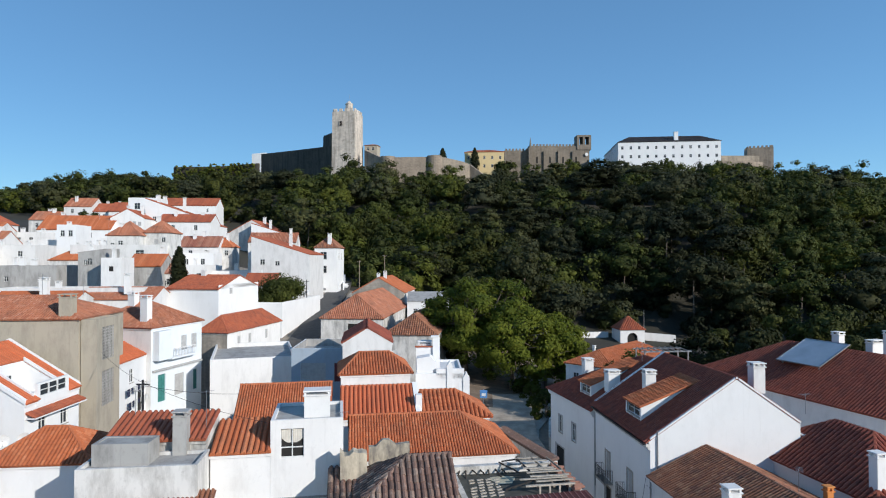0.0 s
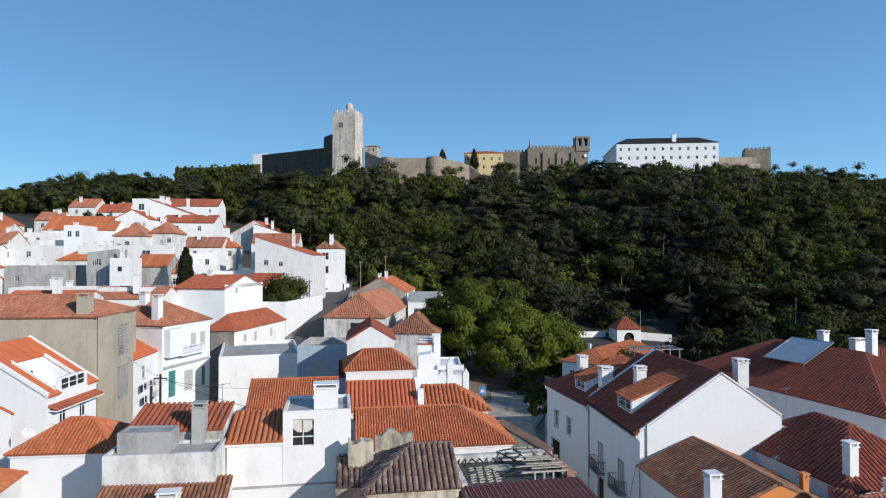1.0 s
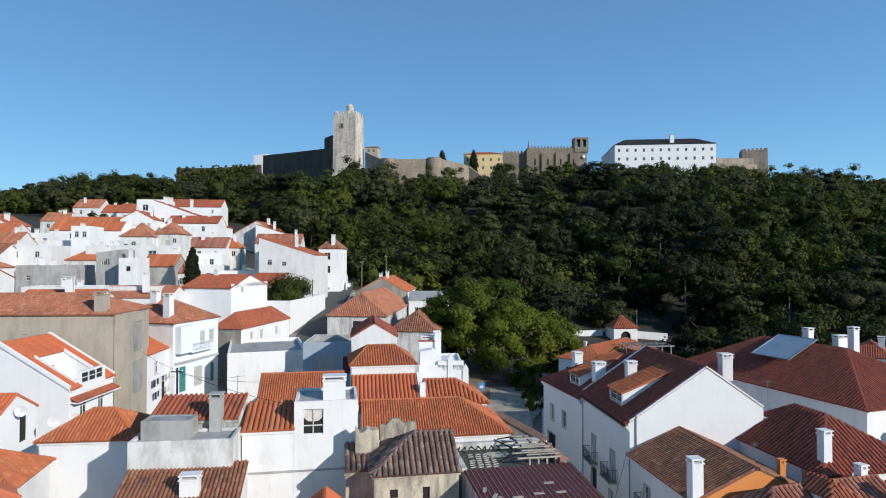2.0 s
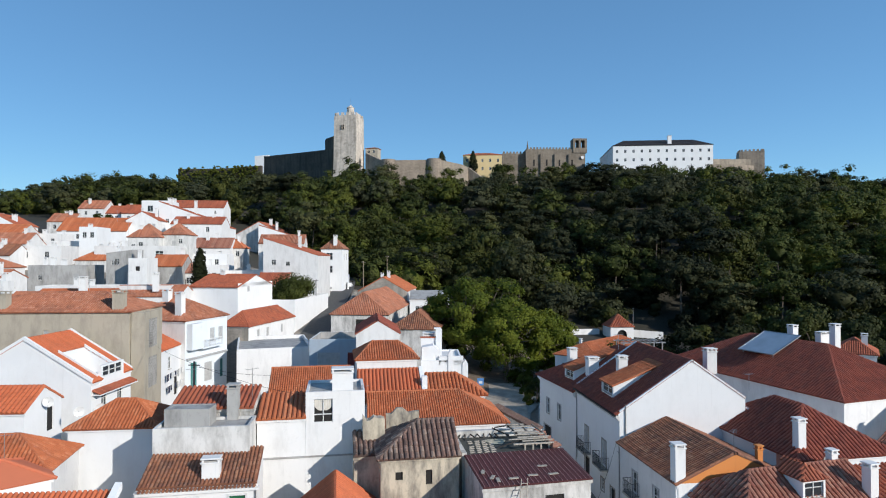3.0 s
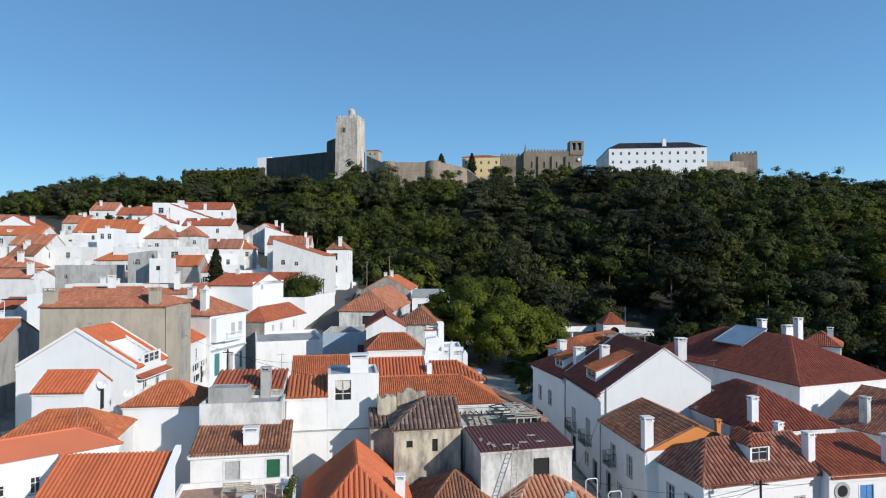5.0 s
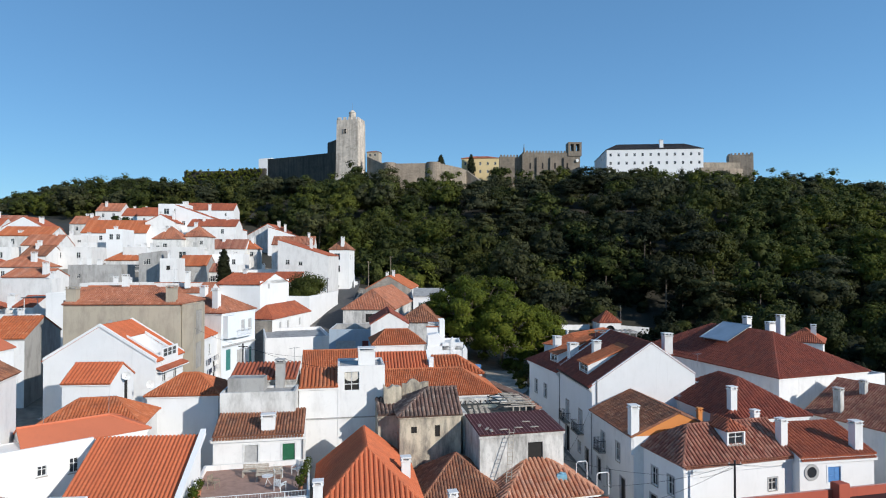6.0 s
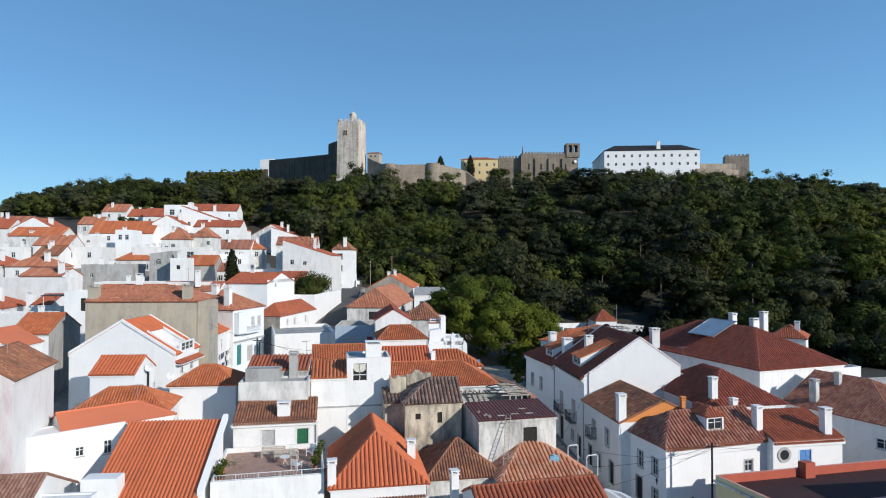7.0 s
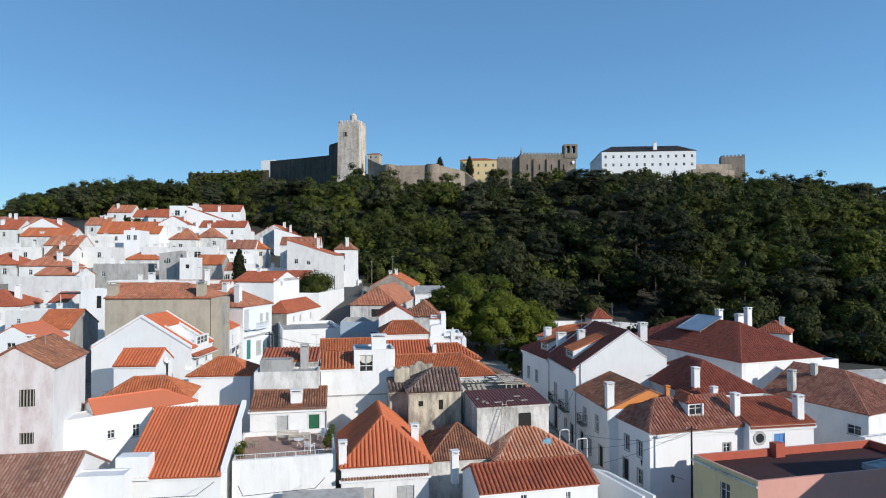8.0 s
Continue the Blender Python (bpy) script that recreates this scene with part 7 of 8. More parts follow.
def ruin():
    """Roofless walls, a dark floor with dashes of sunlight put in as pale strips, and battens left over one end."""
    e = empty("roofless_ruin", Matrix.Translation((-1.25, 33.95, -3)) @ Matrix.Rotation(radians(13), 4, "Z"), "roofless ruin with broken pale battens over a dark floor", "ruin")
    s = Shape()
    for x0, x1, y0, y1, h in ((0, 7, 0, 0.3, 5.25), (-0.2, 6.4, 4.3, 4.7, 5.75), (-0.2, 0.15, 0.3, 4.3, 5.4), (6.6, 7, 0.3, 4.3, 5.45)):
        s.box(x0, x1, y0, y1, 0, h)
    s.done("wall", OLD, e)
    Shape().box(0.15, 6.6, 0.3, 4.3, 5.05, 5.25).done("upper_floor", DARKFLOOR, e)
    rng = random.Random(4)
    patch = Shape()
    ring = [(2.9 + 0.75 * math.cos(a) * (1 + 0.25 * math.sin(3 * a)), 3.0 + 0.8 * math.sin(a) * (1 + 0.2 * math.cos(2 * a)), 5.265) for a in (k * math.pi / 9 for k in range(18))]
    patch.face(*ring)
    patch.done("bare_patch", PALEPATCH, e)
    for row in range(7):  # pale strips in rows: sunlight through the battens, put in as shapes
        for col in range(4):
            if rng.random() < 0.12:
                continue
            mm = Matrix.Translation((0.65 + col * 0.52 + row * 0.05, 0.7 + row * 0.42, 5.25)) @ Matrix.Rotation(radians(22 + rng.uniform(-7, 7)), 4, "Z")
            Shape().box(-0.2, 0.2 + rng.uniform(-0.08, 0.05), -0.07, 0.07, 0, 0.05, mm).done("lath", PALEWOOD, e)
    for k in range(9):  # battens over the far end
        y = 0.75 + k * 0.42
        x0, x1 = 4.25 + rng.uniform(-0.25, 0.15) - (0.9 if k == 1 else 0), 6.5 - 0.13 * k + rng.uniform(-0.15, 0.3)
        mm = Matrix.Translation((0, y, 5.85 + 0.04 * k + rng.uniform(-0.05, 0.03))) @ Matrix.Rotation(radians(rng.uniform(-3, 3)), 4, "Z") @ Matrix.Rotation(radians(rng.uniform(-1, 1)), 4, "Y")
        Shape().box(x0, x1, -0.085, 0.085, 0.0, 0.05, mm).done("batten", PALEWOOD, e)
    for x, z0, z1 in ((4.3, 5.7, 6.1), (5.3, 5.7, 6.1), (6.35, 5.7, 6.05)):
        a, b, c = Vector((x, 0.4, z0)), Vector((x + 0.1, 2.3, (z0 + z1) / 2 + 0.06)), Vector((x - 0.2, 4.4, z1))
        Shape().tube(a, b, 0.07, 0.07, 6).tube(b, c, 0.07, 0.06, 6).done("rafter", CHARRED if x < 4.5 else WOOD, e)
    for k in range(4):
        x = 4.4 + k * 0.6
        Shape().box(x, x + 0.11, 0.42, 0.52, 5.25, 5.74).done("post", PALEWOOD, e)
    Shape().box(3.6, 6.6, 0.40, 0.54, 5.74, 5.83).done("beam", PALEWOOD, e)
    for k in range(7):  # burnt rafter ends under the wall plate
        x = 0.4 + k * 0.45 + rng.uniform(-0.1, 0.1)
        Shape().tube((x, 4.35, 5.5), (x + rng.uniform(-0.25, 0.25), 4.35 - rng.uniform(0.35, 0.9), 5.42 + rng.uniform(-0.25, 0.02)), 0.06, 0.04, 5).done("rafter", CHARRED, e)
    for a, b in (((3.0, 4.5, 5.85), (3.9, 2.9, 5.7)), ((3.2, 4.6, 5.85), (4.6, 4.3, 6.1)), ((2.6, 1.3, 5.32), (4.6, 1.2, 5.9))):
        Shape().tube(a, b, 0.06, 0.05, 5).done("rafter", CHARRED if a[0] > 2.5 else PALEWOOD, e)
    for k in range(15):  # tiles loose along the outer wall
        y = 0.1 + k * 0.31
        c = Shape()
        c.tube((6.35 + rng.uniform(-0.12, 0.12), y + rng.uniform(-0.06, 0.06), 5.58 + rng.uniform(-0.04, 0.08)), (7.05 + rng.uniform(-0.3, 0.15), y + rng.uniform(-0.1, 0.3), 5.52), 0.13, 0.1, 7)
        c.done("loose_tile", T_ROSE, e)


DARKFLOOR = plain("dark_grey_green_floor", (0.085, 0.085, 0.070), 0.9, 0, 0.5, 1.4)
PALEPATCH = plain("pale_floor_patch", (0.56, 0.52, 0.38), 0.9, 0, 0.35, 2.0)
CHARRED = plain("charred_timber", (0.05, 0.042, 0.036), 0.9, 0, 0.4, 5)
ruin()


def coped_wall(p, q, top, thick):
    """The lane wall below the row houses, with a coping of brown tiles."""
    p, q = Vector((*p, 0)), Vector((*q, 0))
    L = (q - p).length
    z = ground_at(p.x, p.y) - 1
    e = empty("garden_wall", Matrix.Translation((p.x, p.y, z)) @ Matrix.Rotation(math.atan2(q.y - p.y, q.x - p.x), 4, "Z"), "tall old lane wall coped with brown tiles", "wall", "garden walls")
    Shape().box(0, L, 0, thick, 0, top - z).done("wall", OLD, e)
    n = int(L / 0.28)
    for k in range(n):
        x = (k + 0.5) * L / n
        Shape().tube((x, -0.12, top - z + 0.02), (x, thick + 0.14, top - z + 0.16), 0.15, 0.13, 7).done("coping_tile", T_OLD, e)


coped_wall((0.75, 50.4), (4.35, 42.6), 1.75, 0.55)

# ladder and patches on the outhouse
e, off, m = outhouse


def ladder(a, b, width=0.42):
    a, b = Vector(a), Vector(b)
    e = empty("ladder", Matrix.Translation(a), "pale wooden ladder leaning on a ruined wall", "ladder")
    d = b - a
    v = Vector((d.y, -d.x, 0))
    v = Vector((1, 0.3, 0)).normalized() * width / 2
    for q in (-1, 1):
        Shape().tube(v * q, d + v * q, 0.035, 0.03, 5).done("stile", PALEWOOD, e)
    n = int(d.length / 0.3)
    for k in range(1, n):
        Shape().tube(d * (k / n) - v, d * (k / n) + v, 0.022, 0.022, 5).done("rung", PALEWOOD, e)


ladder((2.2, 28.2, -2.6), (2.6, 29.9, 2.3))
for x, y, turn in ((2.2, 0.55, 4), (3.6, 0.75, -3), (5.0, 0.7, 2), (4.7, 1.9, -5), (0.5, 1.7, 70), (0.9, 0.9, 60), (1.15, 0.5, 82)):
    mm = Matrix.Translation((x, y, 1.9 + y / 9)) @ Matrix.Rotation(radians(turn), 4, "Z")
    child(outhouse, Shape().box(-0.33, 0.33, -0.11, 0.11, 0.07, 0.12, mm), "roof_patch", PALEWOOD)
for k in range(23):  # ribs of the sheeting
    x = 0.06 + k * 0.325
    child(outhouse, Shape().tube((x, -0.2, 1.925), (x, 4.5, 2.445), 0.028, 0.028, 5), "rib", RIB)



# terrace furniture
TE = Matrix.Translation((-16.5, 24.0, -0.95)) @ Matrix.Rotation(radians(10), 4, "Z")


def armchair(m, mat, label):
    e = empty("garden_chair", TE @ m, label, "chair", "terrace chairs")
    for x in (-0.3, 0.3):
        for y in (-0.3, 0.3):
            Shape().tube((x, y, 0), (x, y, 0.62 if y < 0 else 0.95), 0.03, 0.03, 6).done("leg", mat, e)
        Shape().box(x - 0.05, x + 0.05, -0.34, 0.34, 0.6, 0.64, bevel=0.01).done("armrest", mat, e)
    for k in range(5):
        Shape().box(-0.28, 0.28, -0.3 + k * 0.12, -0.2 + k * 0.12, 0.4, 0.43).done("seat_slat", mat, e)
    for k in range(4):
        Shape().box(-0.28 + k * 0.15, -0.18 + k * 0.15, 0.29, 0.32, 0.43, 0.95).done("back_slat", mat, e)
    return e


armchair(pose(-3.2, 0.8, 0, 0, 0, 70), WOOD, "wooden garden armchair on the terrace")
armchair(pose(1.8, -0.2, 0, 0, 0, 150), PLASTIC, "white folding garden chair on the terrace")
armchair(pose(1.2, 2.6, 0, 0, 0, 20), PLASTIC, "white folding garden chair by the wall")
armchair(pose(2.6, 3.2, 0, 0, 0, -30), PLASTIC, "white garden chair beside the green door")


def bench(m):
    e = empty("garden_bench", TE @ m, "slatted pale wooden bench on the terrace", "bench")
    for x in (-0.9, 0.9):
        for y in (-0.25, 0.25):
            Shape().box(x - 0.04, x + 0.04, y - 0.04, y + 0.04, 0, 0.42 if y < 0 else 0.85).done("leg", PALEWOOD, e)
    for k in range(5):
        Shape().box(-1.0, 1.0, -0.28 + 0.12 * k, -0.19 + 0.12 * k, 0.42, 0.46, bevel=0.01).done("seat_slat", PALEWOOD, e)
    for k in range(3):
        Shape().box(-1.0, 1.0, 0.26, 0.29, 0.52 + 0.13 * k, 0.61 + 0.13 * k).done("back_slat", PALEWOOD, e)


bench(pose(-0.6, 3.0, 0))
bench(pose(0.6, 2.2, 0, 0, 0, 8))


def round_table(m):
    e = empty("garden_table", TE @ m, "small round white metal table on the terrace", "table")
    Shape().tube((0, 0, 0.7), (0, 0, 0.74), 0.42, 0.42, 16).done("tabletop", PLASTIC, e)
    for k in range(3):
        t = k * 2.1
        Shape().tube((0.3 * math.cos(t), 0.3 * math.sin(t), 0), (-0.1 * math.cos(t), -0.1 * math.sin(t), 0.7), 0.02, 0.02, 5).done("leg", PLASTIC, e)


round_table(pose(0.7, 0.9, 0))
for k, (x, y, h) in enumerate(((3.4, 1.2, 1.3), (3.5, 2.4, 1.6), (3.3, -0.4, 1.0), (-4.0, -1.6, 0.9), (-3.6, -2.6, 0.8), (-3.9, -0.5, 1.0))):
    w = TE @ Vector((x, y, 0))
    e = empty("potted_plant", Matrix.Translation(w), "green potted plant standing on the terrace", "plant", "terrace plants")
    Shape().tube((0, 0, 0), (0, 0, 0.34), 0.15, 0.2, 10).done("pot", T_PALE, e)
    V, F = leaf_cloud(TREES, [(0, 0, 0.3 + h * 0.3), (0.1, 0, 0.3 + h * 0.6), (-0.1, 0.1, 0.3 + h * 0.5)], [0.3, 0.26, 0.28], 60, 0.09, 1.2)
    o = new("foliage", raw_mesh("foliage", V, F, LEAF_PLANE))
    o.parent = e


def railing(label, points, height=0.9, gap=0.14, mat=None, post=1.6):
    """A metal railing along points, with posts, rails and bars."""
    e = empty("railing", Matrix.Translation(points[0]), label, "railing", "railings")
    o = Vector(points[0])
    bars = Shape()
    for a, b in zip(points, points[1:]):
        a, b = Vector(a) - o, Vector(b) - o
        up = Vector((0, 0, height))
        Shape().tube(a + up, b + up, 0.025, 0.025, 5).done("top_rail", mat or IRON, e)
        Shape().tube(a + up * 0.12, b + up * 0.12, 0.018, 0.018, 5).done("bottom_rail", mat or IRON, e)
        n = max(1, int((b - a).length / gap))
        for k in range(n + 1):
            p = a.lerp(b, k / n)
            bars.tube(p + up * 0.12, p + up, 0.009, 0.009, 4, False)
        for k in range(max(1, int((b - a).length / post)) + 1):
            p = a.lerp(b, k / max(1, int((b - a).length / post)))
            Shape().tube(p, p + up, 0.025, 0.025, 5).done("post", mat or IRON, e)
    bars.done("bars", mat or IRON, e, kind="stuff")


e, off, m = terrace
tw = math.dist((0, 0, 0), off[:3]) and -2 * off.x
P = lambda x, y, z: m @ Vector((x, y, z))
railing("low white metal railing on the terrace parapet", [P(0.2, 0.1, -0.55), P(tw - 0.1, 0.1, -0.55), P(tw - 0.1, 6.5, -0.55)], 0.42, 0.22, PLASTIC, 1.4)


def balcony(h, yc, width, z):
    """An iron balcony on the street side of a house (its side x = 0); yc is counted from the front."""
    e, off, m = h
    s = Shape().box(-0.75, -0.004, yc - width / 2, yc + width / 2, z - 0.14, z, bevel=0.03)
    b = child(h, s, "balcony", PAVING)
    r = Shape()
    pts = [(-0.02, yc - width / 2 + 0.03), (-0.7, yc - width / 2 + 0.03), (-0.7, yc + width / 2 - 0.03), (-0.02, yc + width / 2 - 0.03)]
    for (x0, y0), (x1, y1) in zip(pts, pts[1:]):
        for zz in (z + 0.05, z + 1.05):
            r.tube((x0, y0, zz), (x1, y1, zz), 0.02, 0.02, 5)
        n = int(math.dist((x0, y0), (x1, y1)) / 0.13)
        for k in range(n + 1):
            t = k / max(1, n)
            r.tube((x0 + (x1 - x0) * t, y0 + (y1 - y0) * t, z), (x0 + (x1 - x0) * t, y0 + (y1 - y0) * t, z + 1.05), 0.014, 0.014, 4, False)
    child(h, r, "balcony_rail", IRON, parent=b)


balcony(gable_house, 11.2 - 3.0, 2.2, -2.86)
balcony(gable_house, 11.2 - 7.6, 2.2, -2.86)
balcony(orange_gable, 9.6 - 3.0, 1.5, -2.62)


def pipe(h, x, y, z0, z1):
    child(h, Shape().tube((x, y, z0), (x, y, z1), 0.05, 0.05, 7), "drain_pipe", STEEL)


pipe(gable_house, -0.07, 11.1, -4.5, 2.7)
pipe(gable_house, 0.5, -0.07, -1.0, 3.6)
pipe(terrace_house, 7.15, -0.07, -1.2, 1.5)
pipe(orange_gable, -0.07, 9.4, -6, 0.4)


# ---- masts, wires, dishes ----
def antenna(x, y, z, h=1.8, turn=0.0):
    e = empty("antenna", Matrix.Translation((x, y, z)) @ Matrix.Rotation(turn, 4, "Z"), "thin metal television antenna on a roof", "antenna", "roof antennas")
    Shape().tube((0, 0, -0.3), (0, 0, h), 0.022, 0.018, 5).done("mast", STEEL, e)
    Shape().tube((-0.5, 0, h - 0.1), (0.5, 0, h - 0.1), 0.012, 0.012, 4).done("boom", STEEL, e)
    for k in range(6):
        q = -0.45 + 0.18 * k
        Shape().tube((q, -0.3 + 0.03 * k, h - 0.1), (q, 0.3 - 0.03 * k, h - 0.1), 0.008, 0.008, 4).done("element", STEEL, e)


for x, y, z, h, t in ((-30.3, 27.8, 3.2, 1.8, 0.4), (-33.0, 24.0, 2.6, 1.6, 1.2), (-17.6, 36.4, 5.4, 2.4, 0.8), (-22.6, 37.0, 5.6, 2.0, 0.2), (22.5, 44.6, 5.2, 1.2, 0.5), (18.0, 36.5, 2.3, 1.5, 1.0), (14.5, 58, 6.0, 2.0, 0.3),
                      (-9.2, 37.0, 5.0, 1.5, 0.3), (-41, 58, 12.6, 2.2, 0.9), (-36.2, 20.2, 7.9, 1.7, 0.6), (-60, 92, 15, 2.4, 0.5), (-82, 124, 22, 2.6, 1.0), (-47, 60, 12.6, 2.0, 0.1), (-95, 140, 26, 2.6, 0.7)):
    antenna(x, y, z, h, t)


def dish(x, y, z, turn, r=0.42):
    e = empty("satellite_dish", Matrix.Translation((x, y, z)) @ Matrix.Rotation(turn, 4, "Z"), "round white satellite dish on a wall bracket", "satellite dish", "satellite dishes")
    s = Shape()
    n = 16
    prev = None
    for k, (q, d) in enumerate(((0.02, 0.14), (0.5, 0.10), (0.8, 0.05), (1.0, 0.0))):
        ringp = [(r * q * math.cos(2 * math.pi * i / n), d * r * 2, r * q * math.sin(2 * math.pi * i / n)) for i in range(n)]
        if prev:
            for i in range(n):
                s.face(prev[i], prev[(i + 1) % n], ringp[(i + 1) % n], ringp[i])
        prev = ringp
    s.done("reflector", PLASTIC, e, smooth=True)
    Shape().tube((0, 0.1, 0), (0, 0.35, -0.5), 0.03, 0.03, 5).done("bracket", STEEL, e)
    Shape().tube((0, 0.0, -r * 0.9), (0, -0.45, -0.05), 0.015, 0.015, 4).done("feed_arm", STEEL, e)


for x, y, z, t in ((-34.9, 37.6, 4.6, 0.4), (-33.0, 38.6, 3.6, 0.8), (-32.0, 39.4, 3.4, 0.2), (-29.8, 36.6, 4.4, 0.5), (-36.0, 36.0, 3.4, 0.2), (24.5, 36.2, 1.8, -0.5), (-9.6, 60.9, 6.2, 0.1)):
    dish(x, y, z, t)


def pole(x, y, z0, z1, label, mat=None):
    e = empty("utility_pole", Matrix.Translation((x, y, z0)), label, "pole", "utility poles")
    Shape().tube((0, 0, -1), (0, 0, z1 - z0), 0.11, 0.08, 8).done("shaft", mat or IRON, e)
    Shape().box(-0.5, 0.5, -0.05, 0.05, z1 - z0 - 0.35, z1 - z0 - 0.27).done("crossarm", mat or IRON, e)
    for q in (-0.42, 0.0, 0.42):
        Shape().tube((q, 0, z1 - z0 - 0.27), (q, 0, z1 - z0 - 0.12), 0.035, 0.025, 6).done("insulator", PLASTIC, e)


pole(19.3, 27.6, -7.5, 0.9, "dark slim utility pole at the street corner")
pole(-33.0, 152, 7, 15.5, "grey wooden utility pole by the climbing street", WOOD)
pole(-27.5, 158, 4, 17.0, "grey wooden utility pole in front of the woods", WOOD)
pole(-34.5, 112, 0.5, 12.0, "slim dark lamp pole beside the white wall")
pole(-24.5, 41.0, -4, 7.4, "slim dark pole rising behind tiled roofs")


def cable(a, b, sag=0.4, r=0.014, label="thin black overhead cable across the street"):
    e = Shape()
    a, b = Vector(a), Vector(b)
    pts = [a.lerp(b, k / 14) - Vector((0, 0, sag * 4 * (k / 14) * (1 - k / 14))) for k in range(15)]
    for p, q in zip(pts, pts[1:]):
        e.tube(p, q, r, r, 4, False)
    tagged(e.done("cable", IRON), label, "cable", "overhead cables")


cable((19.3, 27.6, 0.6), (9.6, 28.4, -1.6))
cable((19.3, 27.6, 0.5), (13.3, 36.0, -1.2))
cable((19.3, 27.6, 0.4), (16.3, 31.5, -1.8))
cable((19.3, 27.6, 0.6), (27.5, 34.6, -1.5), 0.2)
cable((19.3, 27.6, 0.55), (7.5, 22.6, -1.6), 0.5)
cable((11.5, 45.0, 0.2), (7.0, 31.5, -0.6), 0.3)
cable((13.3, 36.0, -1.2), (11.4, 44.5, -0.4), 0.15)
cable((7.0, 31.5, -0.6), (16.3, 30.9, -1.5), 0.3)
cable((-24.5, 41.0, 7.2), (-13.4, 37.2, 5.5), 0.3)
cable((-24.5, 41.0, 7.2), (-40.0, 57.0, 8.5), 0.5)
cable((-24.5, 41.0, 7.0), (-20.0, 47.6, 5.0), 0.2)
cable((30.5, 47.0, 2.2), (24.0, 45.5, 3.6), 0.2)


def lantern(x, y, z, turn):
    e = empty("street_lantern", Matrix.Translation((x, y, z)) @ Matrix.Rotation(turn, 4, "Z"), "black iron wall lantern on a bracket", "lantern", "street lanterns")
    Shape().tube((0, 0, 0), (0.9, 0, 0.1), 0.025, 0.02, 5).done("bracket", IRON, e)
    Shape().tube((0.9, 0, 0.02), (0.9, 0, -0.45), 0.16, 0.09, 6).done("glass", GLASS, e)
    Shape().tube((0.9, 0, 0.02), (0.9, 0, 0.22), 0.2, 0.04, 6).done("hood", IRON, e)


lantern(17.4, 23.9, -2.6, 2.6)
lantern(16.6, 30.9, -3.4, 3.4)
lantern(-44.0, 110.0, 4.5, 0.2)


def pipe_frame(x, y, z, w, h, turn):
    """An inverted U of white pipe standing on a wall head."""
    e = empty("pipe_frame", Matrix.Translation((x, y, z)) @ Matrix.Rotation(radians(turn), 4, "Z"), "white painted pipe frame standing on a wall head", "frame", "pipe frames")
    for q in (-w / 2, w / 2):
        Shape().tube((q, 0, -0.5), (q, 0, h - 0.15), 0.045, 0.045, 7).done("upright", PLASTIC, e)
    Shape().tube((-w / 2, 0, h - 0.15), (-w / 2 + 0.15, 0, h), 0.045, 0.045, 7).tube((-w / 2 + 0.15, 0, h), (w / 2 - 0.15, 0, h), 0.045, 0.045, 7).tube((w / 2 - 0.15, 0, h), (w / 2, 0, h - 0.15), 0.045, 0.045, 7).done("crossbar", PLASTIC, e)


pipe_frame(8.55, 32.0, -2.4, 1.0, 1.5, 20)
pipe_frame(10.1, 31.0, -2.8, 1.1, 1.35, 20)

for a, b in (((10.35, 27.2), (13.2, 21.0)), ((11.55, 26.3), (14.1, 21.2))):  # twin parapets beside the ribbed red roof
    garden_wall("white parapet wall of a street-side stair", [a, b], 0, 0.28, FRESH, top=-3.0)
garden_wall("white cross wall of a street-side stair", [(10.4, 27.2), (11.6, 26.5)], 0, 0.28, FRESH, top=-3.05)


def wall_stub(label, x0, x1, y0, y1, z0, z1, seed):
    """A broken end of an old wall with an uneven top."""
    rng = random.Random(seed)
    e = empty("wall_stub", Matrix.Translation((x0, y0, z0)) @ Matrix.Rotation(radians(14), 4, "Z"), label, "wall", "wall stubs")
    w, d, n = x1 - x0, y1 - y0, 6
    tops = [z1 - z0 - rng.uniform(0, 0.45) for k in range(n + 1)]
    s = Shape()
    for k in range(n):
        a, b = w * k / n, w * (k + 1) / n
        za, zb = tops[k], tops[k + 1]
        s.face((a, 0, 0), (b, 0, 0), (b, 0, zb), (a, 0, za))
        s.face((b, d, 0), (a, d, 0), (a, d, za - 0.05), (b, d, zb - 0.05))
        s.face((a, 0, za), (b, 0, zb), (b, d, zb - 0.05), (a, d, za - 0.05))
    s.face((0, d, 0), (0, 0, 0), (0, 0, tops[0]), (0, d, tops[0] - 0.05))
    s.face((w, 0, 0), (w, d, 0), (w, d, tops[-1] - 0.05), (w, 0, tops[-1]))
    s.done("wall", RUINPLASTER, e)


wall_stub("crumbling stub of an ochre rendered wall", -8.8, -7.2, 35.2, 36.2, 0.5, 4.6, 1)
wall_stub("broken top of an old back wall", -7.3, -4.8, 36.4, 36.9, 0.5, 4.9, 2)


def washing(a, b, z):
    a, b = Vector((*a, z)), Vector((*b, z))
    e = empty("washing_line", Matrix.Translation(a), "washing line with dark and pale clothes drying", "washing line")
    d = b - a
    Shape().tube((0, 0, 0), d, 0.01, 0.01, 4).done("line", IRON, e)
    rng = random.Random(2)
    u = d.normalized()
    for k in range(7):
        t = (k + 0.5) / 7
        p = d * t
        w, h = rng.uniform(0.16, 0.28), rng.uniform(0.45, 0.8)
        s = Shape()
        m = Matrix.Translation(p) @ Matrix.Rotation(math.atan2(u.y, u.x), 4, "Z")
        s.box(-w, w, -0.012, 0.012, -h, 0, m)
        s.done("garment", rng.choice([NAVY, NAVY, PLASTIC, GREYPAINT]), e)


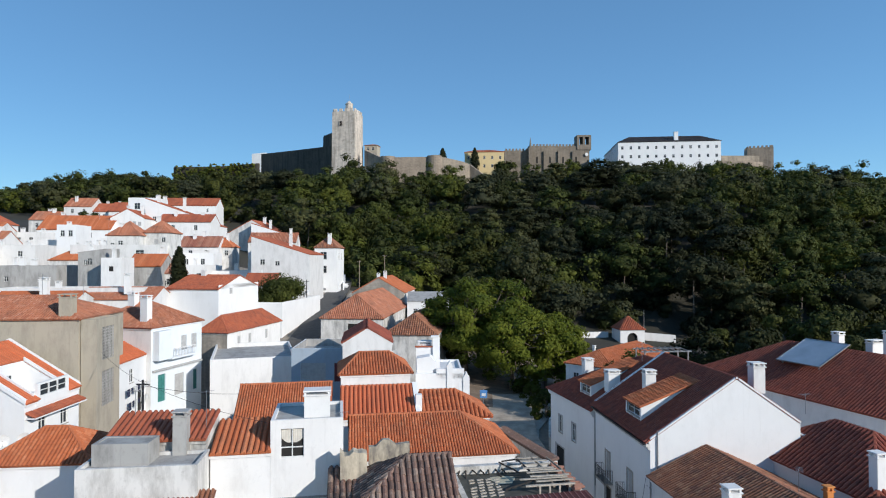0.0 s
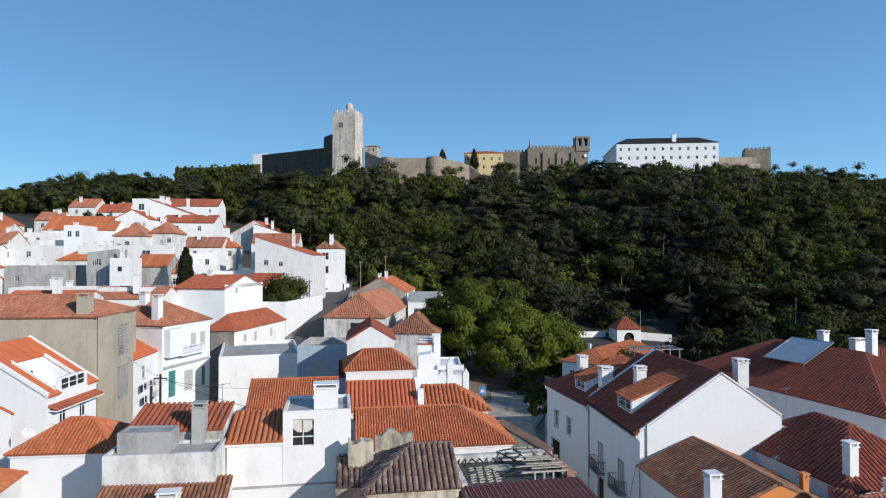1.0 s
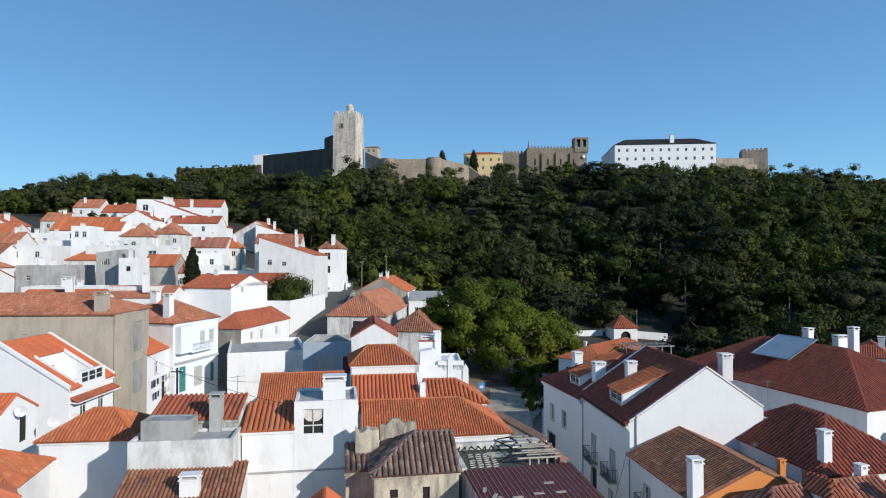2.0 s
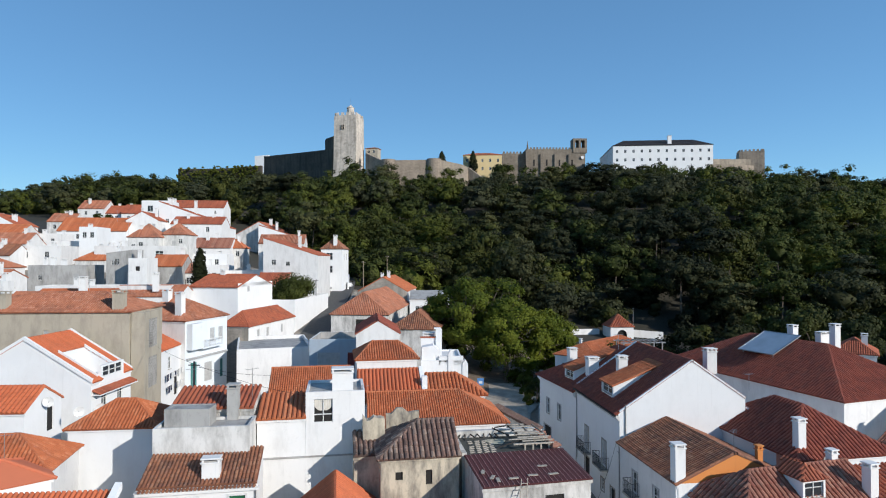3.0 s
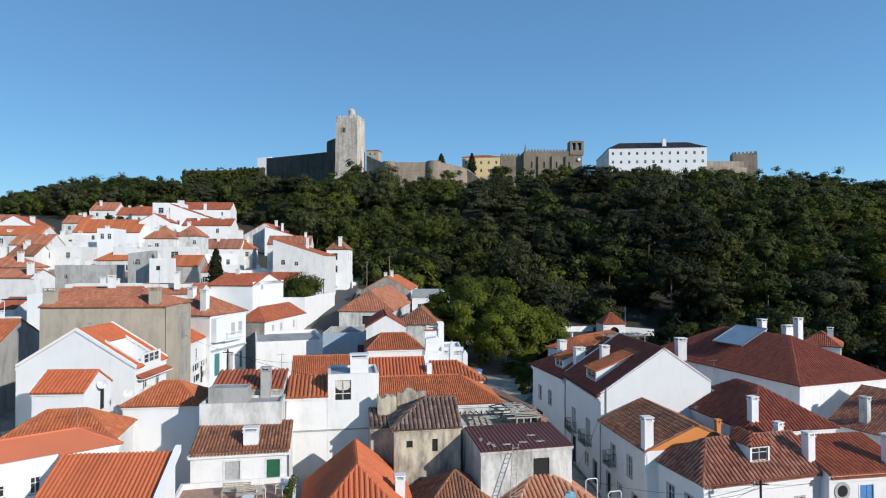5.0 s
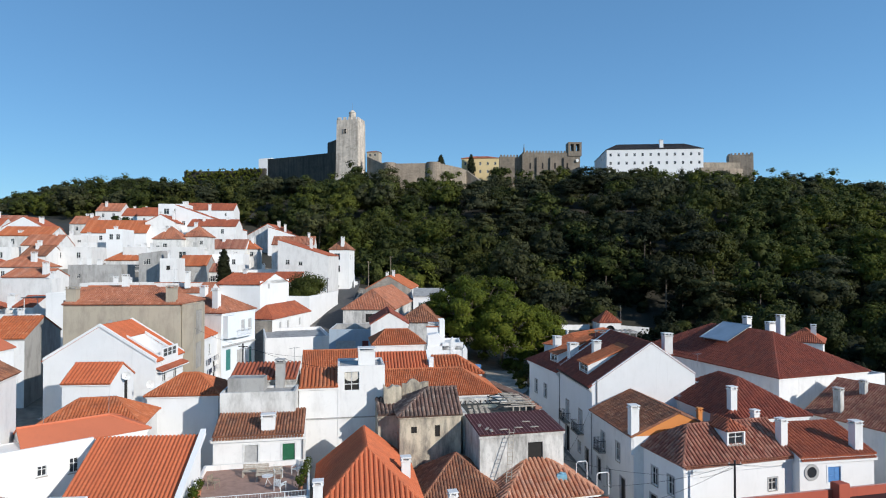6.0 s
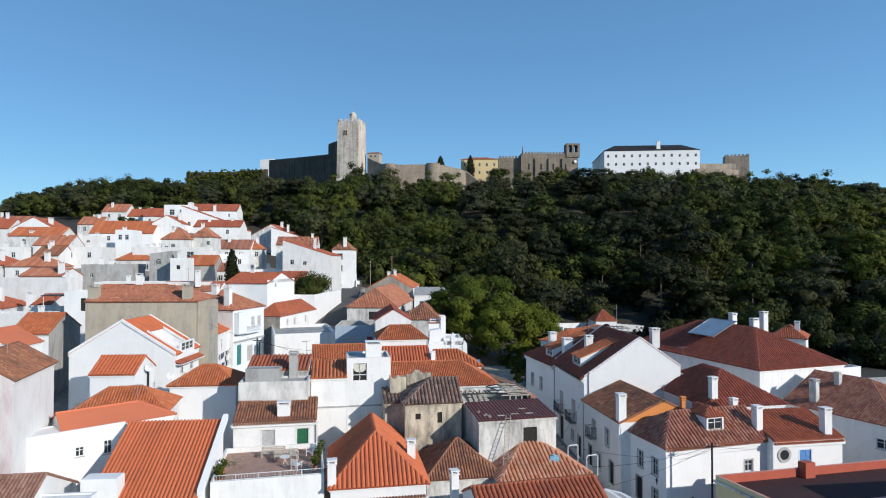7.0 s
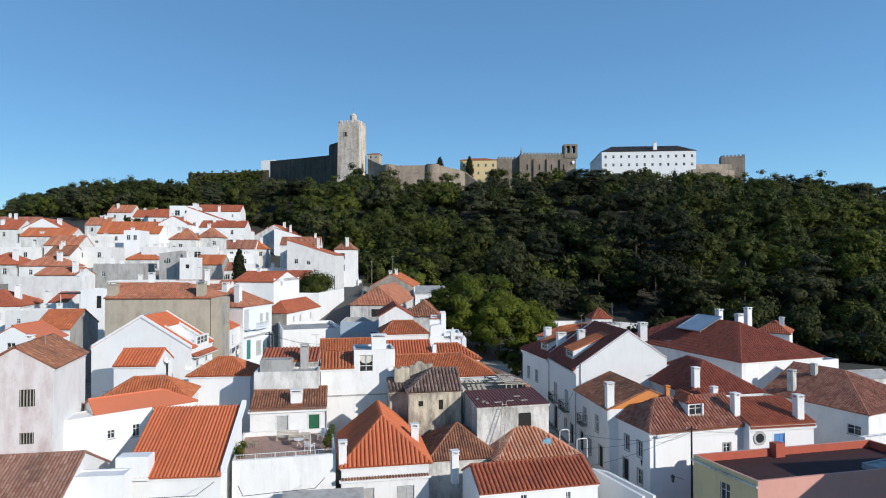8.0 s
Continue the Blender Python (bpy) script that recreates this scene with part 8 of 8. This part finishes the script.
NAVY = plain("dark_navy_cloth", (0.02, 0.025, 0.06), 0.9)
washing((-35.95, 57.4), (-36.75, 62.8), 2.9)
washing((-36.0, 57.8), (-36.7, 62.4), 1.5)


def blue_sign(x, y, top):
    z = ground_at(x, y)
    h = top - z
    e = empty("street_sign", Matrix.Translation((x, y, z)), "blue street sign on a grey post", "sign")
    Shape().tube((0, 0, -0.3), (0, 0, h), 0.06, 0.05, 6).done("post", STEEL, e)
    Shape().box(-0.45, 0.45, -0.07, -0.052, h - 1.1, h - 0.1, bevel=0.0).done("panel", BLUEWOOD, e)
    Shape().box(-0.25, 0.25, -0.085, -0.072, h - 0.85, h - 0.5).done("emblem", PLASTIC, e)


blue_sign(-0.6, 75.6, -0.4)


def car(x, y, turn, mat):
    z = ground_at(x, y) + 0.2
    e = empty("car", Matrix.Translation((x, y, z)) @ Matrix.Rotation(turn, 4, "Z"), "small white parked car on the climbing street", "car", "parked cars")
    s = Shape()
    prof = [(-2.0, 0.25), (-2.05, 0.75), (-1.5, 0.9), (-1.0, 1.42), (0.6, 1.46), (1.2, 0.98), (1.95, 0.85), (2.05, 0.5), (2.0, 0.25)]
    n = len(prof)
    for q in (-0.8, 0.8):
        s.face(*[(px, q * (0.88 if pz > 1.2 else 1.0), pz) for px, pz in (prof if q < 0 else prof[::-1])])
    for k in range(n):
        (a, b), (c, d) = prof[k], prof[(k + 1) % n]
        fa, fb = (0.88 if b > 1.2 else 1.0) * 0.8, (0.88 if d > 1.2 else 1.0) * 0.8
        s.face((a, -fa, b), (a, fa, b), (c, fb, d), (c, -fb, d))
    s.done("body", mat, e)
    for q in (-0.77, 0.77):
        Shape().box(-0.85, 0.6, q - 0.02, q + 0.02, 0.98, 1.36).done("window", GLASS, e)
    for px in (-1.3, 1.3):
        for q in (-0.78, 0.78):
            Shape().tube((px, q - 0.1, 0.3), (px, q + 0.1, 0.3), 0.31, 0.31, 14).done("wheel", IRON, e)


car(-38.6, 160.0, 1.7, PLASTIC)
car(-41.0, 148.0, 1.6, STEEL)


def wire_frame(points, label):
    e = Shape()
    for a, b in zip(points, points[1:]):
        e.tube(a, b, 0.025, 0.025, 5)
    tagged(e.done("awning_frame", IRON), label, "frame", "awning frames")


wire_frame([(-27.0, 15.6, -1.2), (-26.4, 14.2, -1.6), (-20.6, 15.1, -1.5), (-20.0, 16.8, -1.1)], "bare dark metal awning frame on a white front")
wire_frame([(-18.6, 18.0, -1.8), (-17.8, 17.0, -2.2), (-12.6, 18.4, -2.0), (-12.2, 19.9, -1.7)], "bare dark metal awning frame under the terrace")


def canopy(x, y, z, w, d):
    e = empty("terrace_canopy", Matrix.Translation((x, y, z)) @ Matrix.Rotation(radians(5), 4, "Z"), "dark sheet canopy on thin posts over a roof terrace", "canopy")
    for px in (0.1, w - 0.1):
        for py in (0.1, d - 0.1):
            Shape().tube((px, py, -4.0), (px, py, 0), 0.05, 0.05, 6).done("post", PLASTIC, e)
    Shape().box(-0.2, w + 0.2, -0.2, d + 0.2, 0, 0.12, bevel=0.03).done("roof_sheet", IRON, e)


canopy(-69.0, 66.4, 10.2, 3.6, 3.2)


def water_tank(x, y, z):
    e = empty("water_tank", Matrix.Translation((x, y, z)), "small pale blue water tank on pink tiles", "tank")
    Shape().box(-0.4, 0.4, -0.35, 0.35, 0, 0.55, bevel=0.06).done("tank", PALEBLUE2, e)
    Shape().tube((0, 0, 0.55), (0, 0, 0.64), 0.2, 0.18, 10).done("lid", PALEBLUE2, e)


PALEBLUE2 = plain("pale_blue_plastic", (0.25, 0.50, 0.62), 0.5)
water_tank(6.6, 29.8, -1.75)


def pergola():
    e = empty("pergola", Matrix.Translation((17.4, 68.4, 2.5)) @ Matrix.Rotation(radians(9), 4, "Z"), "tall white metal pergola frame behind the townhouses", "pergola")
    for x in (0, 5.0):
        for y in (0, 2.4):
            Shape().box(x - 0.06, x + 0.06, y - 0.06, y + 0.06, ground_at(19.5, 69.5) - 2.8, 3.0).done("post", STEEL, e)
    for y in (0, 2.4):
        Shape().box(-0.4, 5.4, y - 0.06, y + 0.06, 3.0, 3.14).done("beam", STEEL, e)
    for k in range(8):
        Shape().box(0.1 + k * 0.68, 0.18 + k * 0.68, -0.3, 2.7, 3.14, 3.22).done("slat", STEEL, e)


pergola()

# stained ledge on the tall white wall
lw = Shape().box(0, 8.1, -0.1, 0.0, -0.05, 0.07, Matrix.Translation((-17.0, 35.0, 1.3)) @ Matrix.Rotation(radians(14), 4, "Z"))
tagged(lw.done("ledge", GREY), "grey weathered ledge along a white wall", "ledge", kind="structure")


# ledge above the ground floor of the pale blue house
e, off, m = blue_house
child(blue_house, Shape().box(8.9, 9.2, 0.2, 8.4, 3.65, 3.85), "ledge", GREYPAINT)

child(blue_house, Shape().box(8.9, 9.75, 0.25, 2.4, 4.9, 8.1, bevel=0.04), "bay", PALEBLUE, "pale blue boxed-in bay")
child(blue_house, Shape().box(8.9, 9.7, 2.4, 6.6, 4.75, 4.95), "balcony", PALEBLUE)
br = Shape()
for k in range(17):
    br.box(9.62, 9.66, 2.45 + k * 0.255, 2.49 + k * 0.255, 4.95, 5.85)
br.box(9.6, 9.68, 2.4, 6.6, 5.85, 5.92)
child(blue_house, br, "balcony_rail", FRAME)

# stub on the far parapet of the roof terrace
child(yellow_house, Shape().box(0.05, 0.75, 7.4, 8.3, -1.09, 0.1, bevel=0.03), "stub", REDPAINT)
child(yellow_house, Shape().box(-0.05, 6.55, -0.16, -0.004, -0.98, -0.82), "ledge", OLD)


def eaves_course(h, width, z, mat, roof):
    """A moulded course under the front eaves with a row of small tile ends."""
    e, off, m = h
    child(h, Shape().box(-0.16, width + 0.16, -0.18, -0.004, z - 0.62, z - 0.44).box(-0.2, width + 0.2, -0.24, -0.004, z - 0.40, z - 0.36), "moulding", mat)
    s = Shape()
    n = int(width / 0.24)
    for k in range(n):
        x = (k + 0.5) * width / n
        s.tube((x, -0.30, z - 0.30), (x, -0.02, z - 0.26), 0.095, 0.085, 6)
    o = child(h, s, "eaves_tiles", roof)
    tagged(o, kind="stuff")


eaves_course(corner_house, 10.9, -0.1, FRESH, T_MIX)
eaves_course(annex, (Vector(annex[1]).x * -2), -0.1, FRESH, T_MID)
eaves_course(hip_house, 7.4, -2.2, WHITE, T_BROWN)
eaves_course(terrace_house, 7.2, 1.75, WHITE, T_BROWN)


def white_verge(h, W, eave, rise, apex, y=0.0):
    """A whitewashed coping along the sloping edges of a gable."""
    for x0, z0, x1, z1 in ((0, eave, apex, eave + rise), (apex, eave + rise, W, eave + rise - (W - apex) * rise / apex)):
        v = Shape()
        q = [(x0, y - 0.05, z0 - 0.02), (x1, y - 0.05, z1 - 0.02), (x1, y - 0.05, z1 + 0.12), (x0, y - 0.05, z0 + 0.12)]
        r = [(a, y + 0.22, c) for a, b, c in q]
        v.face(*q)
        v.face(*reversed(r))
        v.face(q[3], q[2], r[2], r[3])
        v.face(q[0], q[3], r[3], r[0])
        v.face(q[2], q[1], r[1], r[2])
        child(h, v, "verge", FRESH)


white_verge(gable_house, 10.8, 2.95, 4.4, 6.25)


for h, z, d in ((gable_house, 2.62, 10.9), (rear_house, 2.02, 9.8)):  # stepped cornices under the street eaves
    s = Shape()
    s.box(-0.30, -0.004, 0.0, d, z - 0.22, z)
    s.box(-0.16, -0.004, 0.0, d, z - 0.42, z - 0.22)
    child(h, s, "cornice", OLD if h is gable_house else FRESH)
child(gable_house, Shape().box(-0.50, -0.30, 0.0, 10.9, 2.56, 2.68), "gutter", IRON)


def skew(h, depth, k):
    """Lean the plan by k metres for each metre of depth, to fit its corners to the camera's view."""
    e, off, m = h
    S = Matrix(((1, -k, 0, -k * depth / 2), (0, 1, 0, 0), (0, 0, 1, 0), (0, 0, 0, 1)))
    todo = [(o, S) for o in e.children]
    while todo:
        o, M = todo.pop()
        todo += [(c, o.matrix_local.inverted() @ M @ o.matrix_local) for c in o.children]
        if o.type == "MESH":
            L = o.matrix_local
            if o.data.users > 1:
                o.data = o.data.copy()
            o.data.transform(L.inverted() @ M @ L)


bpy.context.view_layer.update()
skew(gable_house, 11.2, 0.105)
skew(rear_house, 9.8, 0.14)
skew(yellow_house, 18, -0.116)
